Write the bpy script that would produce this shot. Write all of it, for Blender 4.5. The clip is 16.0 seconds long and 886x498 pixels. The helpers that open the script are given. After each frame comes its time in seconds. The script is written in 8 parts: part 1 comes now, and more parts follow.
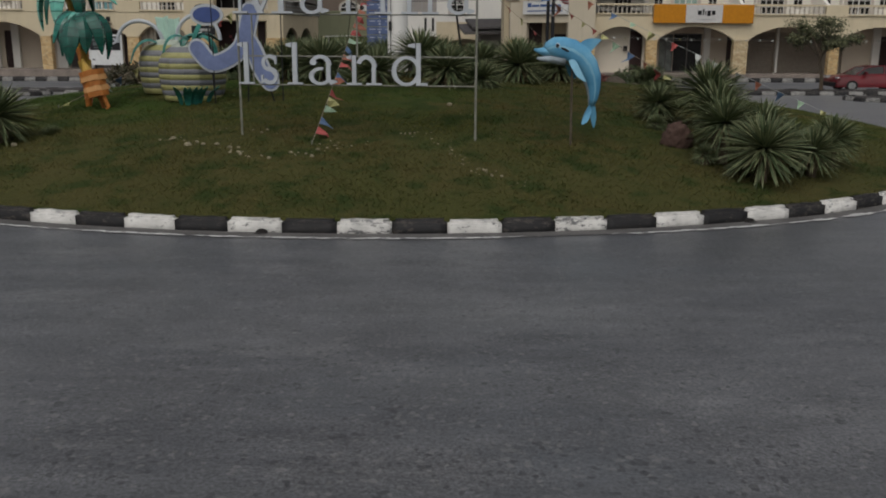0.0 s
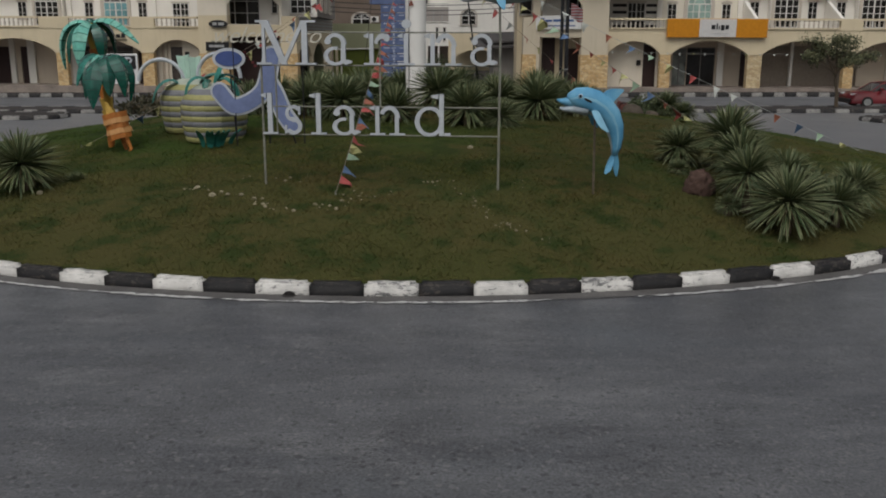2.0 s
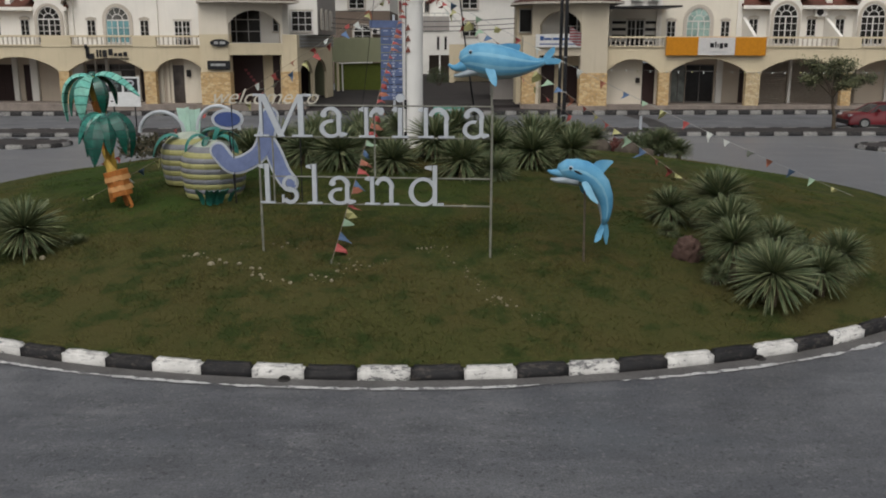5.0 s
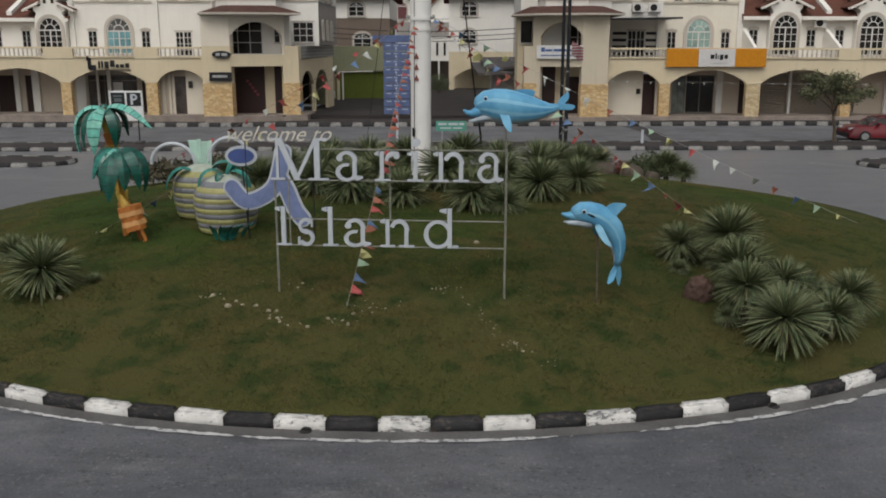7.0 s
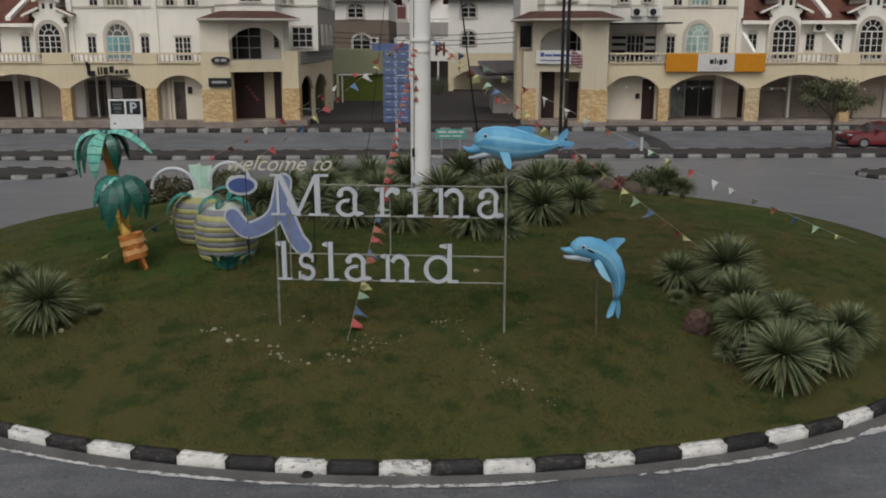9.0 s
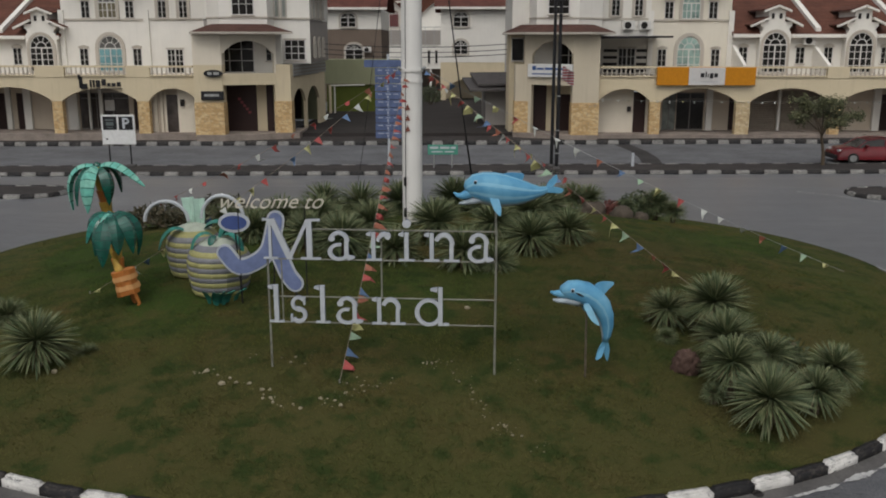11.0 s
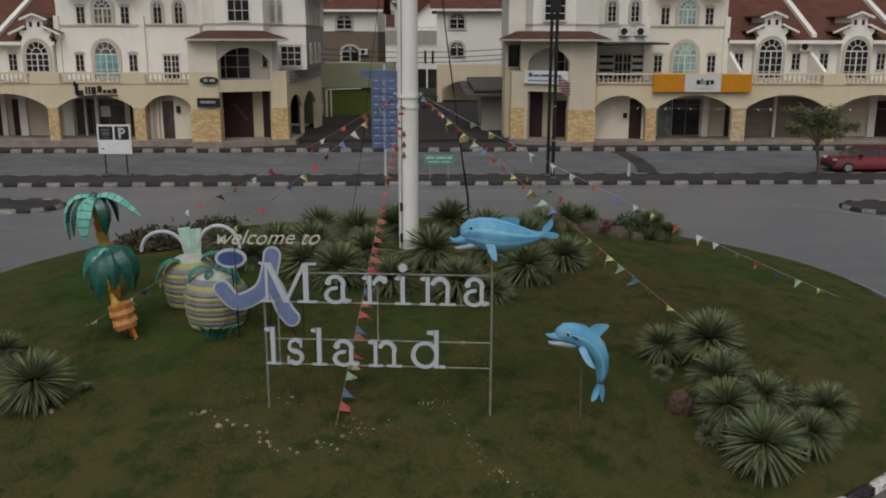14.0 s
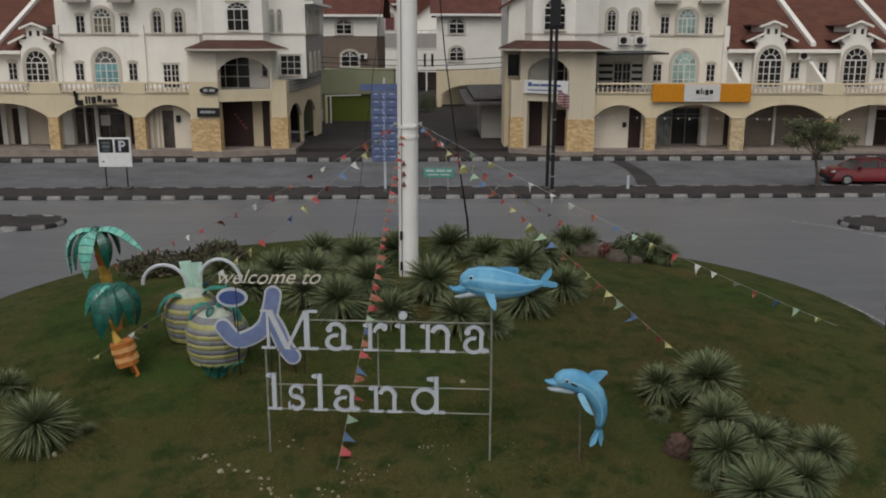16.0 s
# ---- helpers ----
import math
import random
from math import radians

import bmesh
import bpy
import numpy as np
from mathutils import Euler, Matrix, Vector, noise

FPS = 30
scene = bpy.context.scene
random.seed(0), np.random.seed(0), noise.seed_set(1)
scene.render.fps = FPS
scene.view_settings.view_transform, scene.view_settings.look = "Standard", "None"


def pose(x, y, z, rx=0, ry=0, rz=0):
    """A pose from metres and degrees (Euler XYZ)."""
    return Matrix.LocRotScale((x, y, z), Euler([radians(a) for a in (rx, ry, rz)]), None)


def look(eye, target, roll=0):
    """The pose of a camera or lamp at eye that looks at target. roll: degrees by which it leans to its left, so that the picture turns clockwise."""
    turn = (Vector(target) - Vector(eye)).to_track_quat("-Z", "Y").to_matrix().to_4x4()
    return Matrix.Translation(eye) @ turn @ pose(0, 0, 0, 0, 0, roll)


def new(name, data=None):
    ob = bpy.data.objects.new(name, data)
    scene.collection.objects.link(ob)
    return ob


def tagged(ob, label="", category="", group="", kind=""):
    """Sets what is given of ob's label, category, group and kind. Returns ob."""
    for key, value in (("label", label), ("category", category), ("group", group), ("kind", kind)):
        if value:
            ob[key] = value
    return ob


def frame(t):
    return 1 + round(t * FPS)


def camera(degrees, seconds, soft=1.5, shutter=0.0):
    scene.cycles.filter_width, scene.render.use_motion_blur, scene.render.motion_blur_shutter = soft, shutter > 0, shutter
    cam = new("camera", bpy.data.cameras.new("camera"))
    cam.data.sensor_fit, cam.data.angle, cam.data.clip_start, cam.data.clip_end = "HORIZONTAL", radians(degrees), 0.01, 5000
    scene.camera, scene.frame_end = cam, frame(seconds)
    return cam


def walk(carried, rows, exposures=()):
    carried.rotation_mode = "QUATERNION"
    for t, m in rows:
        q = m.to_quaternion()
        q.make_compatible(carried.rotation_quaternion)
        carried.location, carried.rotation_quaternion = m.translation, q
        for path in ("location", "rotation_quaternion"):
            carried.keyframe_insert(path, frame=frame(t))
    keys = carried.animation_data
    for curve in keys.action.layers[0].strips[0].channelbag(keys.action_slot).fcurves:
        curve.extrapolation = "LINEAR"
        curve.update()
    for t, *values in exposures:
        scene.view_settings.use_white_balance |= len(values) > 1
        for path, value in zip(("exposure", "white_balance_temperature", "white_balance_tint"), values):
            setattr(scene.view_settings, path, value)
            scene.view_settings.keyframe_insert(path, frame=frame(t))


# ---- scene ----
cam = camera(53.0, 16.0, 1.9)
PATH = [
    (0, (0.028, 0.019, 2.075), (0.031, 1.965, 1.615), 0.4),
    (0.5, (-0.215, 0.074, 2.152), (-0.212, 2.019, 1.689), 0.4),
    (1, (-0.328, 0.066, 2.313), (-0.354, 2.013, 1.857), 0.4),
    (1.5, (-0.279, 0.031, 2.498), (-0.311, 1.979, 2.049), 0.2),
    (2, (-0.156, 0.132, 2.706), (-0.176, 2.081, 2.254), 0.2),
    (2.5, (-0.005, 0.191, 2.884), (-0.025, 2.14, 2.433), 0.2),
    (3, (0.147, 0.314, 3.071), (0.13, 2.261, 2.615), 0.1),
    (5.5, (-0.108, 0.032, 3.853), (-0.135, 1.982, 3.407), 0.1),
    (6, (-0.183, 0.017, 4.014), (-0.208, 1.967, 3.572), 0.0),
    (6.5, (-0.242, 0.005, 4.165), (-0.265, 1.955, 3.723), 0.0),
    (7, (-0.284, 0.078, 4.311), (-0.303, 2.027, 3.862), 0.1),
    (7.5, (-0.266, 0.081, 4.458), (-0.286, 2.03, 4.01), 0.0),
    (8, (-0.21, 0.115, 4.611), (-0.224, 2.062, 4.154), -0.0),
    (8.5, (-0.244, 0.11, 4.735), (-0.264, 2.058, 4.282), 0.0),
    (9, (-0.292, 0.15, 4.88), (-0.31, 2.097, 4.421), -0.0),
    (9.5, (-0.306, 0.242, 5.06), (-0.313, 2.189, 4.601), 0.0),
    (10, (-0.266, 0.213, 5.217), (-0.271, 2.162, 4.764), -0.0),
    (12.5, (-0.261, 0.147, 5.807), (-0.258, 2.093, 5.347), 0.2),
    (13, (-0.292, 0.241, 5.902), (-0.289, 2.186, 5.437), 0.2),
    (13.5, (-0.271, 0.283, 6.046), (-0.266, 2.228, 5.582), 0.1),
    (14, (-0.256, 0.269, 6.193), (-0.25, 2.214, 5.728), 0.1),
    (14.5, (-0.272, 0.289, 6.337), (-0.266, 2.234, 5.871), 0.2),
    (15, (-0.295, 0.328, 6.506), (-0.289, 2.272, 6.034), 0.1),
    (15.5, (-0.304, 0.337, 6.73), (-0.298, 2.28, 6.258), 0.1),
    (16, (-0.262, 0.347, 6.937), (-0.255, 2.29, 6.465), 0.1),
]
EXPOSURES = [(0, -0.22), (1, -0.06), (2, -0.12), (3, -0.16), (5.5, 0.2), (7, 0.17), (9, 0.05), (10, -0.1), (12.5, 0.14), (13, 0.05), (14, -0.13), (15, -0.07), (16, -0.03)]
walk(cam, [(t, look(eye, target, roll)) for t, eye, target, roll in PATH], EXPOSURES)

# ---- world and light: a dull overcast afternoon ----
world = bpy.data.worlds.new("overcast_sky")
scene.world = world
world.use_nodes = True
wn = world.node_tree
sky = wn.nodes.new("ShaderNodeTexSky")
sky.sky_type, sky.sun_disc = "NISHITA", False
sky.sun_elevation, sky.sun_rotation = radians(54), radians(200)
sky.air_density, sky.dust_density, sky.ozone_density = 1.0, 6.0, 1.0
soft_sky = wn.nodes.new("ShaderNodeHueSaturation")
soft_sky.inputs["Saturation"].default_value = 0.30
wn.links.new(sky.outputs[0], soft_sky.inputs["Color"])
wn.links.new(soft_sky.outputs[0], wn.nodes["Background"].inputs["Color"])
wn.nodes["Background"].inputs["Strength"].default_value = 0.10
sun = new("sun", bpy.data.lights.new("sun", "SUN"))
sun.data.energy, sun.data.angle, sun.data.color = 0.72, radians(60), (1.0, 0.98, 0.95)
sun.matrix_world = look((0, 0, 0), (-0.25, 0.53, -0.81))
scene.view_settings.exposure = 0.0

# ---- materials ----


class Shade:
    """A small node builder on one material."""

    def __init__(self, name, rough=0.8, metal=0.0, spec=0.3):
        self.m = bpy.data.materials.new(name)
        self.m.use_nodes = True
        self.t = self.m.node_tree
        self.b = self.t.nodes["Principled BSDF"]
        self.b.inputs["Roughness"].default_value = rough
        self.b.inputs["Metallic"].default_value = metal
        self.b.inputs["Specular IOR Level"].default_value = spec
        self.co = None

    def node(self, kind, **sets):
        n = self.t.nodes.new(kind)
        for k, v in sets.items():
            n.inputs[k].default_value = v
        return n

    def link(self, a, b):
        self.t.links.new(a, b)

    def coords(self):
        if self.co is None:
            self.co = self.node("ShaderNodeTexCoord").outputs["Object"]
        return self.co

    def place(self):
        return self.node("ShaderNodeNewGeometry").outputs["Position"]

    def noise(self, scale, detail=4.0, rough=0.55, world=False, stretch=None):
        n = self.node("ShaderNodeTexNoise", Scale=scale, Detail=detail, Roughness=rough)
        src = self.place() if world else self.coords()
        if stretch:
            mp = self.node("ShaderNodeMapping")
            mp.inputs["Scale"].default_value = stretch
            self.link(src, mp.inputs["Vector"])
            src = mp.outputs[0]
        self.link(src, n.inputs["Vector"])
        return n.outputs["Fac"]

    def ramp(self, fac, stops):
        r = self.node("ShaderNodeValToRGB")
        e = r.color_ramp.elements
        while len(e) < len(stops):
            e.new(0.5)
        for el, (p, c) in zip(e, stops):
            el.position = p
            el.color = (*c, 1.0) if len(c) == 3 else c
        self.link(fac, r.inputs[0])
        return r.outputs[0]

    def mix(self, fac, a, b, mode="MIX"):
        n = self.t.nodes.new("ShaderNodeMix")
        n.data_type, n.blend_type = "RGBA", mode
        for sock, v in ((n.inputs[0], fac), (n.inputs[6], a), (n.inputs[7], b)):
            if isinstance(v, (int, float)):
                sock.default_value = v
            elif isinstance(v, tuple):
                sock.default_value = (*v, 1.0)
            else:
                self.link(v, sock)
        return n.outputs[2]

    def colour(self, c):
        if isinstance(c, tuple):
            self.b.inputs["Base Color"].default_value = (*c, 1.0)
        else:
            self.link(c, self.b.inputs["Base Color"])

    def bump(self, height, strength=0.3, dist=0.01):
        n = self.node("ShaderNodeBump", Strength=strength, Distance=dist)
        self.link(height, n.inputs["Height"])
        self.link(n.outputs[0], self.b.inputs["Normal"])

    def random(self):
        return self.node("ShaderNodeObjectInfo").outputs["Random"]


def plain(name, c, rough=0.6, metal=0.0, vary=0.12, scale=6.0, bump=0.0, world=True, spec=0.3):
    """A paint or plastic with a little uneven tone and dirt."""
    s = Shade(name, rough, metal, spec)
    n = s.noise(scale, 5.0, 0.6, world)
    lo = tuple(v * (1 - vary) for v in c)
    hi = tuple(min(1.0, v * (1 + vary * 0.6)) for v in c)
    s.colour(s.ramp(n, [(0.3, lo), (0.7, hi)]))
    if bump:
        s.bump(s.noise(scale * 14, 3.0, 0.6, world), bump, 0.004)
    return s.m


def asphalt():
    """Old road: worn pale patches, dark oily bands, coarse stone showing through."""
    s = Shade("asphalt", 0.38, 0, 0.5)
    big = s.noise(0.22, 5.0, 0.65, True)
    band = s.noise(0.55, 6.0, 0.7, True, (0.32, 1.5, 1))
    mid = s.noise(2.4, 7.0, 0.75, True, (0.6, 1.2, 1))
    fine = s.noise(42.0, 4.0, 0.8, True)
    c = s.ramp(big, [(0.3, (0.066, 0.068, 0.073)), (0.7, (0.118, 0.120, 0.125))])
    c = s.mix(s.ramp(band, [(0.46, (0, 0, 0)), (0.58, (0.6, 0.6, 0.6))]), c, (0.058, 0.060, 0.066))
    c = s.mix(s.ramp(s.noise(0.9, 6.0, 0.7, True, (0.5, 1.3, 1)), [(0.55, (0, 0, 0)), (0.7, (0.75, 0.75, 0.75))]), c, (0.145, 0.147, 0.150))
    c = s.mix(0.6, c, s.ramp(mid, [(0.32, (0.26, 0.26, 0.26)), (0.68, (0.72, 0.72, 0.72))]), "OVERLAY")
    c = s.mix(0.8, c, s.ramp(fine, [(0.36, (0.18, 0.18, 0.18)), (0.64, (0.80, 0.80, 0.80))]), "OVERLAY")
    c = s.mix(s.ramp(s.noise(0.35, 5.0, 0.65, True, (0.6, 1.0, 1)), [(0.52, (0, 0, 0)), (0.66, (0.5, 0.5, 0.5))]), c, (0.085, 0.095, 0.106))
    c = s.mix(s.ramp(s.noise(0.8, 6.0, 0.7, True, (0.3, 1.6, 1)), [(0.60, (0, 0, 0)), (0.68, (0.55, 0.55, 0.55))]), c, (0.05, 0.05, 0.054))
    chip = s.node("ShaderNodeTexVoronoi", Scale=30.0)
    s.link(s.place(), chip.inputs["Vector"])
    sep = s.node("ShaderNodeSeparateColor")
    s.link(chip.outputs["Color"], sep.inputs[0])
    c = s.mix(s.ramp(sep.outputs[0], [(0.93, (0, 0, 0)), (0.97, (0.6, 0.6, 0.6))]), c, (0.022, 0.022, 0.024))
    c = s.mix(s.ramp(sep.outputs[1], [(0.9, (0, 0, 0)), (0.97, (0.35, 0.35, 0.35))]), c, (0.2, 0.198, 0.19))
    # grazing sky sheen painted in, paler with distance; palest strip near the median
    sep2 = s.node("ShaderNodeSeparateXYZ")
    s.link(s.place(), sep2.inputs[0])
    sheen = s.node("ShaderNodeMapRange")
    s.link(sep2.outputs[1], sheen.inputs[0])
    sheen.inputs[1].default_value, sheen.inputs[2].default_value = 13.0, 37.0
    c = s.mix(s.ramp(sheen.outputs[0], [(0.0, (0, 0, 0)), (0.75, (0.36, 0.36, 0.36)), (0.86, (0.42, 0.42, 0.42)), (0.90, (0.62, 0.62, 0.62))]), c, (0.165, 0.167, 0.175))
    c = s.mix(s.ramp(s.noise(0.3, 5.0, 0.7, True, (0.25, 1.4, 1)), [(0.58, (0, 0, 0)), (0.72, (0.5, 0.5, 0.5))]), c, (0.20, 0.20, 0.20))
    s.colour(c)
    s.bump(fine, 0.3, 0.008)
    return s.m


def concrete(name, c, scale=2.0):
    s = Shade(name, 0.88, 0, 0.2)
    a, b = s.noise(scale, 6.0, 0.6, True), s.noise(scale * 12, 4.0, 0.65, True)
    col = s.ramp(a, [(0.3, tuple(v * 0.7 for v in c)), (0.7, tuple(v * 1.15 for v in c))])
    col = s.mix(0.4, col, s.ramp(b, [(0.3, (0.3, 0.3, 0.3)), (0.7, (0.7, 0.7, 0.7))]), "OVERLAY")
    s.colour(col)
    s.bump(b, 0.3, 0.005)
    return s.m


def kerb_paint(name, c, under):
    """Thick road paint over concrete: chipped, smeared lengthwise, grimy at the edges of each brush stroke."""
    s = Shade(name, 0.65, 0, 0.3)
    chips = s.noise(9.0, 6.0, 0.75, True, (1, 1, 2.2))
    dirt = s.noise(3.0, 5.0, 0.65, True)
    streak = s.noise(5.0, 4.0, 0.7, True, (1.0, 1.0, 5.0))
    col = s.ramp(dirt, [(0.35, tuple(v * 0.72 for v in c)), (0.6, c)])
    col = s.mix(s.ramp(streak, [(0.5, (0, 0, 0)), (0.75, (0.35, 0.35, 0.35))]), col, under)
    amount = s.node("ShaderNodeMath")
    amount.operation = "ADD"
    s.link(chips, amount.inputs[0])
    shift = s.node("ShaderNodeMath")
    shift.operation = "MULTIPLY"
    s.link(s.random(), shift.inputs[0])
    shift.inputs[1].default_value = 0.09
    s.link(shift.outputs[0], amount.inputs[1])
    col = s.mix(s.ramp(amount.outputs[0], [(0.60, (0, 0, 0)), (0.66, (1, 1, 1))]), col, under)
    # paint knocked off along the top front arris
    sep = s.node("ShaderNodeSeparateXYZ")
    s.link(s.node("ShaderNodeTexCoord").outputs["Object"], sep.inputs[0])
    arris = s.ramp(sep.outputs[2], [(0.095, (0, 0, 0)), (0.125, (0.62, 0.62, 0.62)), (0.145, (0.62, 0.62, 0.62)), (0.152, (0.35, 0.35, 0.35))])
    knocks = s.ramp(s.noise(14.0, 5.0, 0.75, True, (0.6, 0.6, 1.6)), [(0.50, (0, 0, 0)), (0.60, (1, 1, 1))])
    col = s.mix(s.mix(1.0, knocks, arris, "MULTIPLY"), col, under)
    s.colour(col)
    s.bump(chips, 0.5, 0.006)
    return s.m


def sward(s, c):
    """Tints turf: lush patches, brown worn spots, drier towards the front kerb, dark tufts."""
    big = s.noise(0.45, 5.0, 0.65, True)
    c = s.mix(0.8, c, s.ramp(big, [(0.36, (0.40, 0.45, 0.38)), (0.5, (0.5, 0.5, 0.5)), (0.66, (0.62, 0.56, 0.51))]), "OVERLAY")
    c = s.mix(s.ramp(s.noise(0.16, 3.0, 0.5, True), [(0.40, (0, 0, 0)), (0.58, (0.75, 0.75, 0.75))]), c, (0.046, 0.082, 0.018))
    c = s.mix(s.ramp(s.noise(0.55, 6.0, 0.75, True), [(0.47, (0, 0, 0)), (0.62, (0.8, 0.8, 0.8))]), c, (0.118, 0.083, 0.037))
    far = s.node("ShaderNodeVectorMath")
    far.operation = "DISTANCE"
    s.link(s.place(), far.inputs[0])
    far.inputs[1].default_value = (-0.6, 21.5, 0.4)
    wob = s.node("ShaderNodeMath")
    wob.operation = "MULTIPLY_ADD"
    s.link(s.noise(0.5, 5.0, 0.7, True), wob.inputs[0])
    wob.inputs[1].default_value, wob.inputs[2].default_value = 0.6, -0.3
    reach = s.node("ShaderNodeMath")
    reach.operation = "MULTIPLY_ADD"
    s.link(far.outputs["Value"], reach.inputs[0])
    reach.inputs[1].default_value = 0.1
    s.link(wob.outputs[0], reach.inputs[2])
    c = s.mix(s.ramp(reach.outputs[0], [(0.82, (0, 0, 0)), (1.0, (0.75, 0.75, 0.75))]), c, (0.094, 0.082, 0.034))
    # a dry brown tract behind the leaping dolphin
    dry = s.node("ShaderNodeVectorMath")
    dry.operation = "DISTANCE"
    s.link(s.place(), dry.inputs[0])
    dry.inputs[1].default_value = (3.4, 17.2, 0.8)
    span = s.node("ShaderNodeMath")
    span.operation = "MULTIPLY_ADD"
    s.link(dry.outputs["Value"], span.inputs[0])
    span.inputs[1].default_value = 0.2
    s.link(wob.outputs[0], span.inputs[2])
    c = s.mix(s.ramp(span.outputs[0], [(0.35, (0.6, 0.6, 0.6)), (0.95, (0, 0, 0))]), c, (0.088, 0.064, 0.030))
    c = s.mix(s.ramp(s.noise(1.9, 5.0, 0.65, True), [(0.49, (0, 0, 0)), (0.62, (0.9, 0.9, 0.9))]), c, (0.035, 0.054, 0.016))
    c = s.mix(s.ramp(s.noise(3.4, 4.0, 0.6, True), [(0.54, (0, 0, 0)), (0.66, (0.38, 0.38, 0.38))]), c, (0.100, 0.088, 0.036))
    return s.mix(1.0, c, (0.63, 0.675, 0.575), "MULTIPLY")


def turf():
    s = Shade("turf", 0.95, 0, 0.1)
    fine = s.noise(30.0, 4.0, 0.7, True)
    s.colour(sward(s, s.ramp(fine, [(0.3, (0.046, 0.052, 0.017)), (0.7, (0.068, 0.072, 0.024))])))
    s.bump(fine, 0.12, 0.006)
    return s.m


def grass_blades():
    """Thin blades that let half of the light through."""
    s = Shade("grass_blades", 0.8, 0, 0.15)
    r = s.node("ShaderNodeNewGeometry").outputs["Random Per Island"]
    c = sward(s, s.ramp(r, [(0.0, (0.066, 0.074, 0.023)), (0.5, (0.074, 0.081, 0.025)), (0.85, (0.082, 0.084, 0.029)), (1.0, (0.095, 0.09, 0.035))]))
    c = s.mix(1.0, c, (0.5, 0.5, 0.5), "DIVIDE")
    s.colour(c)
    thin = s.node("ShaderNodeBsdfTranslucent")
    s.link(c, thin.inputs["Color"])
    both = s.node("ShaderNodeMixShader")
    both.inputs[0].default_value = 0.45
    s.link(s.b.outputs[0], both.inputs[1])
    s.link(thin.outputs[0], both.inputs[2])
    s.link(both.outputs[0], s.t.nodes["Material Output"].inputs["Surface"])
    return s.m


def leaf_material(name, a, b, edge):
    """Stiff variegated leaves: green with pale long stripes."""
    s = Shade(name, 0.55, 0, 0.35)
    r = s.node("ShaderNodeNewGeometry").outputs["Random Per Island"]
    c = s.ramp(r, [(0.0, a), (0.55, b), (1.0, edge)])
    n = s.noise(5.0, 3.0, 0.6, True)
    s.colour(s.mix(0.35, c, s.ramp(n, [(0.3, (0.3, 0.3, 0.3)), (0.7, (0.7, 0.7, 0.7))]), "OVERLAY"))
    return s.m


def wall_paint(name, c, streak=0.25, scale=0.6):
    s = Shade(name, 0.85, 0, 0.2)
    a = s.noise(scale, 5.0, 0.6, True)
    b = s.noise(2.4, 5.0, 0.65, True, (1.6, 1.6, 0.16))
    col = s.ramp(a, [(0.3, tuple(v * 0.9 for v in c)), (0.7, c)])
    col = s.mix(s.ramp(b, [(0.52, (0, 0, 0)), (0.8, (streak, streak, streak))]), col, tuple(v * 0.6 for v in c))
    s.colour(col)
    s.bump(s.noise(30.0, 3.0, 0.6, True), 0.15, 0.004)
    return s.m


def cladding(name, tones):
    """Random sandstone facing on piers."""
    s = Shade(name, 0.85, 0, 0.2)
    v = s.node("ShaderNodeTexVoronoi", Scale=6.4)
    mp = s.node("ShaderNodeMapping")
    mp.inputs["Scale"].default_value = (0.7, 0.7, 1.3)
    s.link(s.place(), mp.inputs["Vector"])
    s.link(mp.outputs[0], v.inputs["Vector"])
    sep = s.node("ShaderNodeSeparateColor")
    s.link(v.outputs["Color"], sep.inputs[0])
    c = s.ramp(sep.outputs[0], [(0.0, tones[0]), (0.5, tones[1]), (1.0, tones[2])])
    e = s.node("ShaderNodeTexVoronoi", Scale=6.4)
    e.feature = "DISTANCE_TO_EDGE"
    s.link(mp.outputs[0], e.inputs["Vector"])
    s.colour(s.mix(s.ramp(e.outputs["Distance"], [(0.0, (1, 1, 1)), (0.05, (0, 0, 0))]), c, (0.30, 0.24, 0.16)))
    s.bump(e.outputs["Distance"], 0.6, 0.03)
    return s.m


def roof_tiles(name, c):
    s = Shade(name, 0.8, 0, 0.25)
    w = s.node("ShaderNodeTexWave", Scale=3.2, Distortion=0.4)
    w.bands_direction = "Z"
    s.link(s.place(), w.inputs["Vector"])
    n = s.noise(1.2, 5.0, 0.65, True)
    col = s.ramp(n, [(0.3, tuple(v * 0.65 for v in c)), (0.7, tuple(v * 1.2 for v in c))])
    s.colour(s.mix(0.35, col, s.ramp(w.outputs["Fac"], [(0.2, (0.3, 0.3, 0.3)), (0.7, (0.6, 0.6, 0.6))]), "OVERLAY"))
    s.bump(w.outputs["Fac"], 0.6, 0.04)
    return s.m


def glass_dark(name, c=(0.02, 0.025, 0.03), rough=0.08):
    s = Shade(name, rough, 0, 0.3)
    n = s.noise(0.9, 3.0, 0.6, True)
    s.colour(s.ramp(n, [(0.35, tuple(v * 0.6 for v in c)), (0.65, tuple(v * 1.5 for v in c))]))
    return s.m


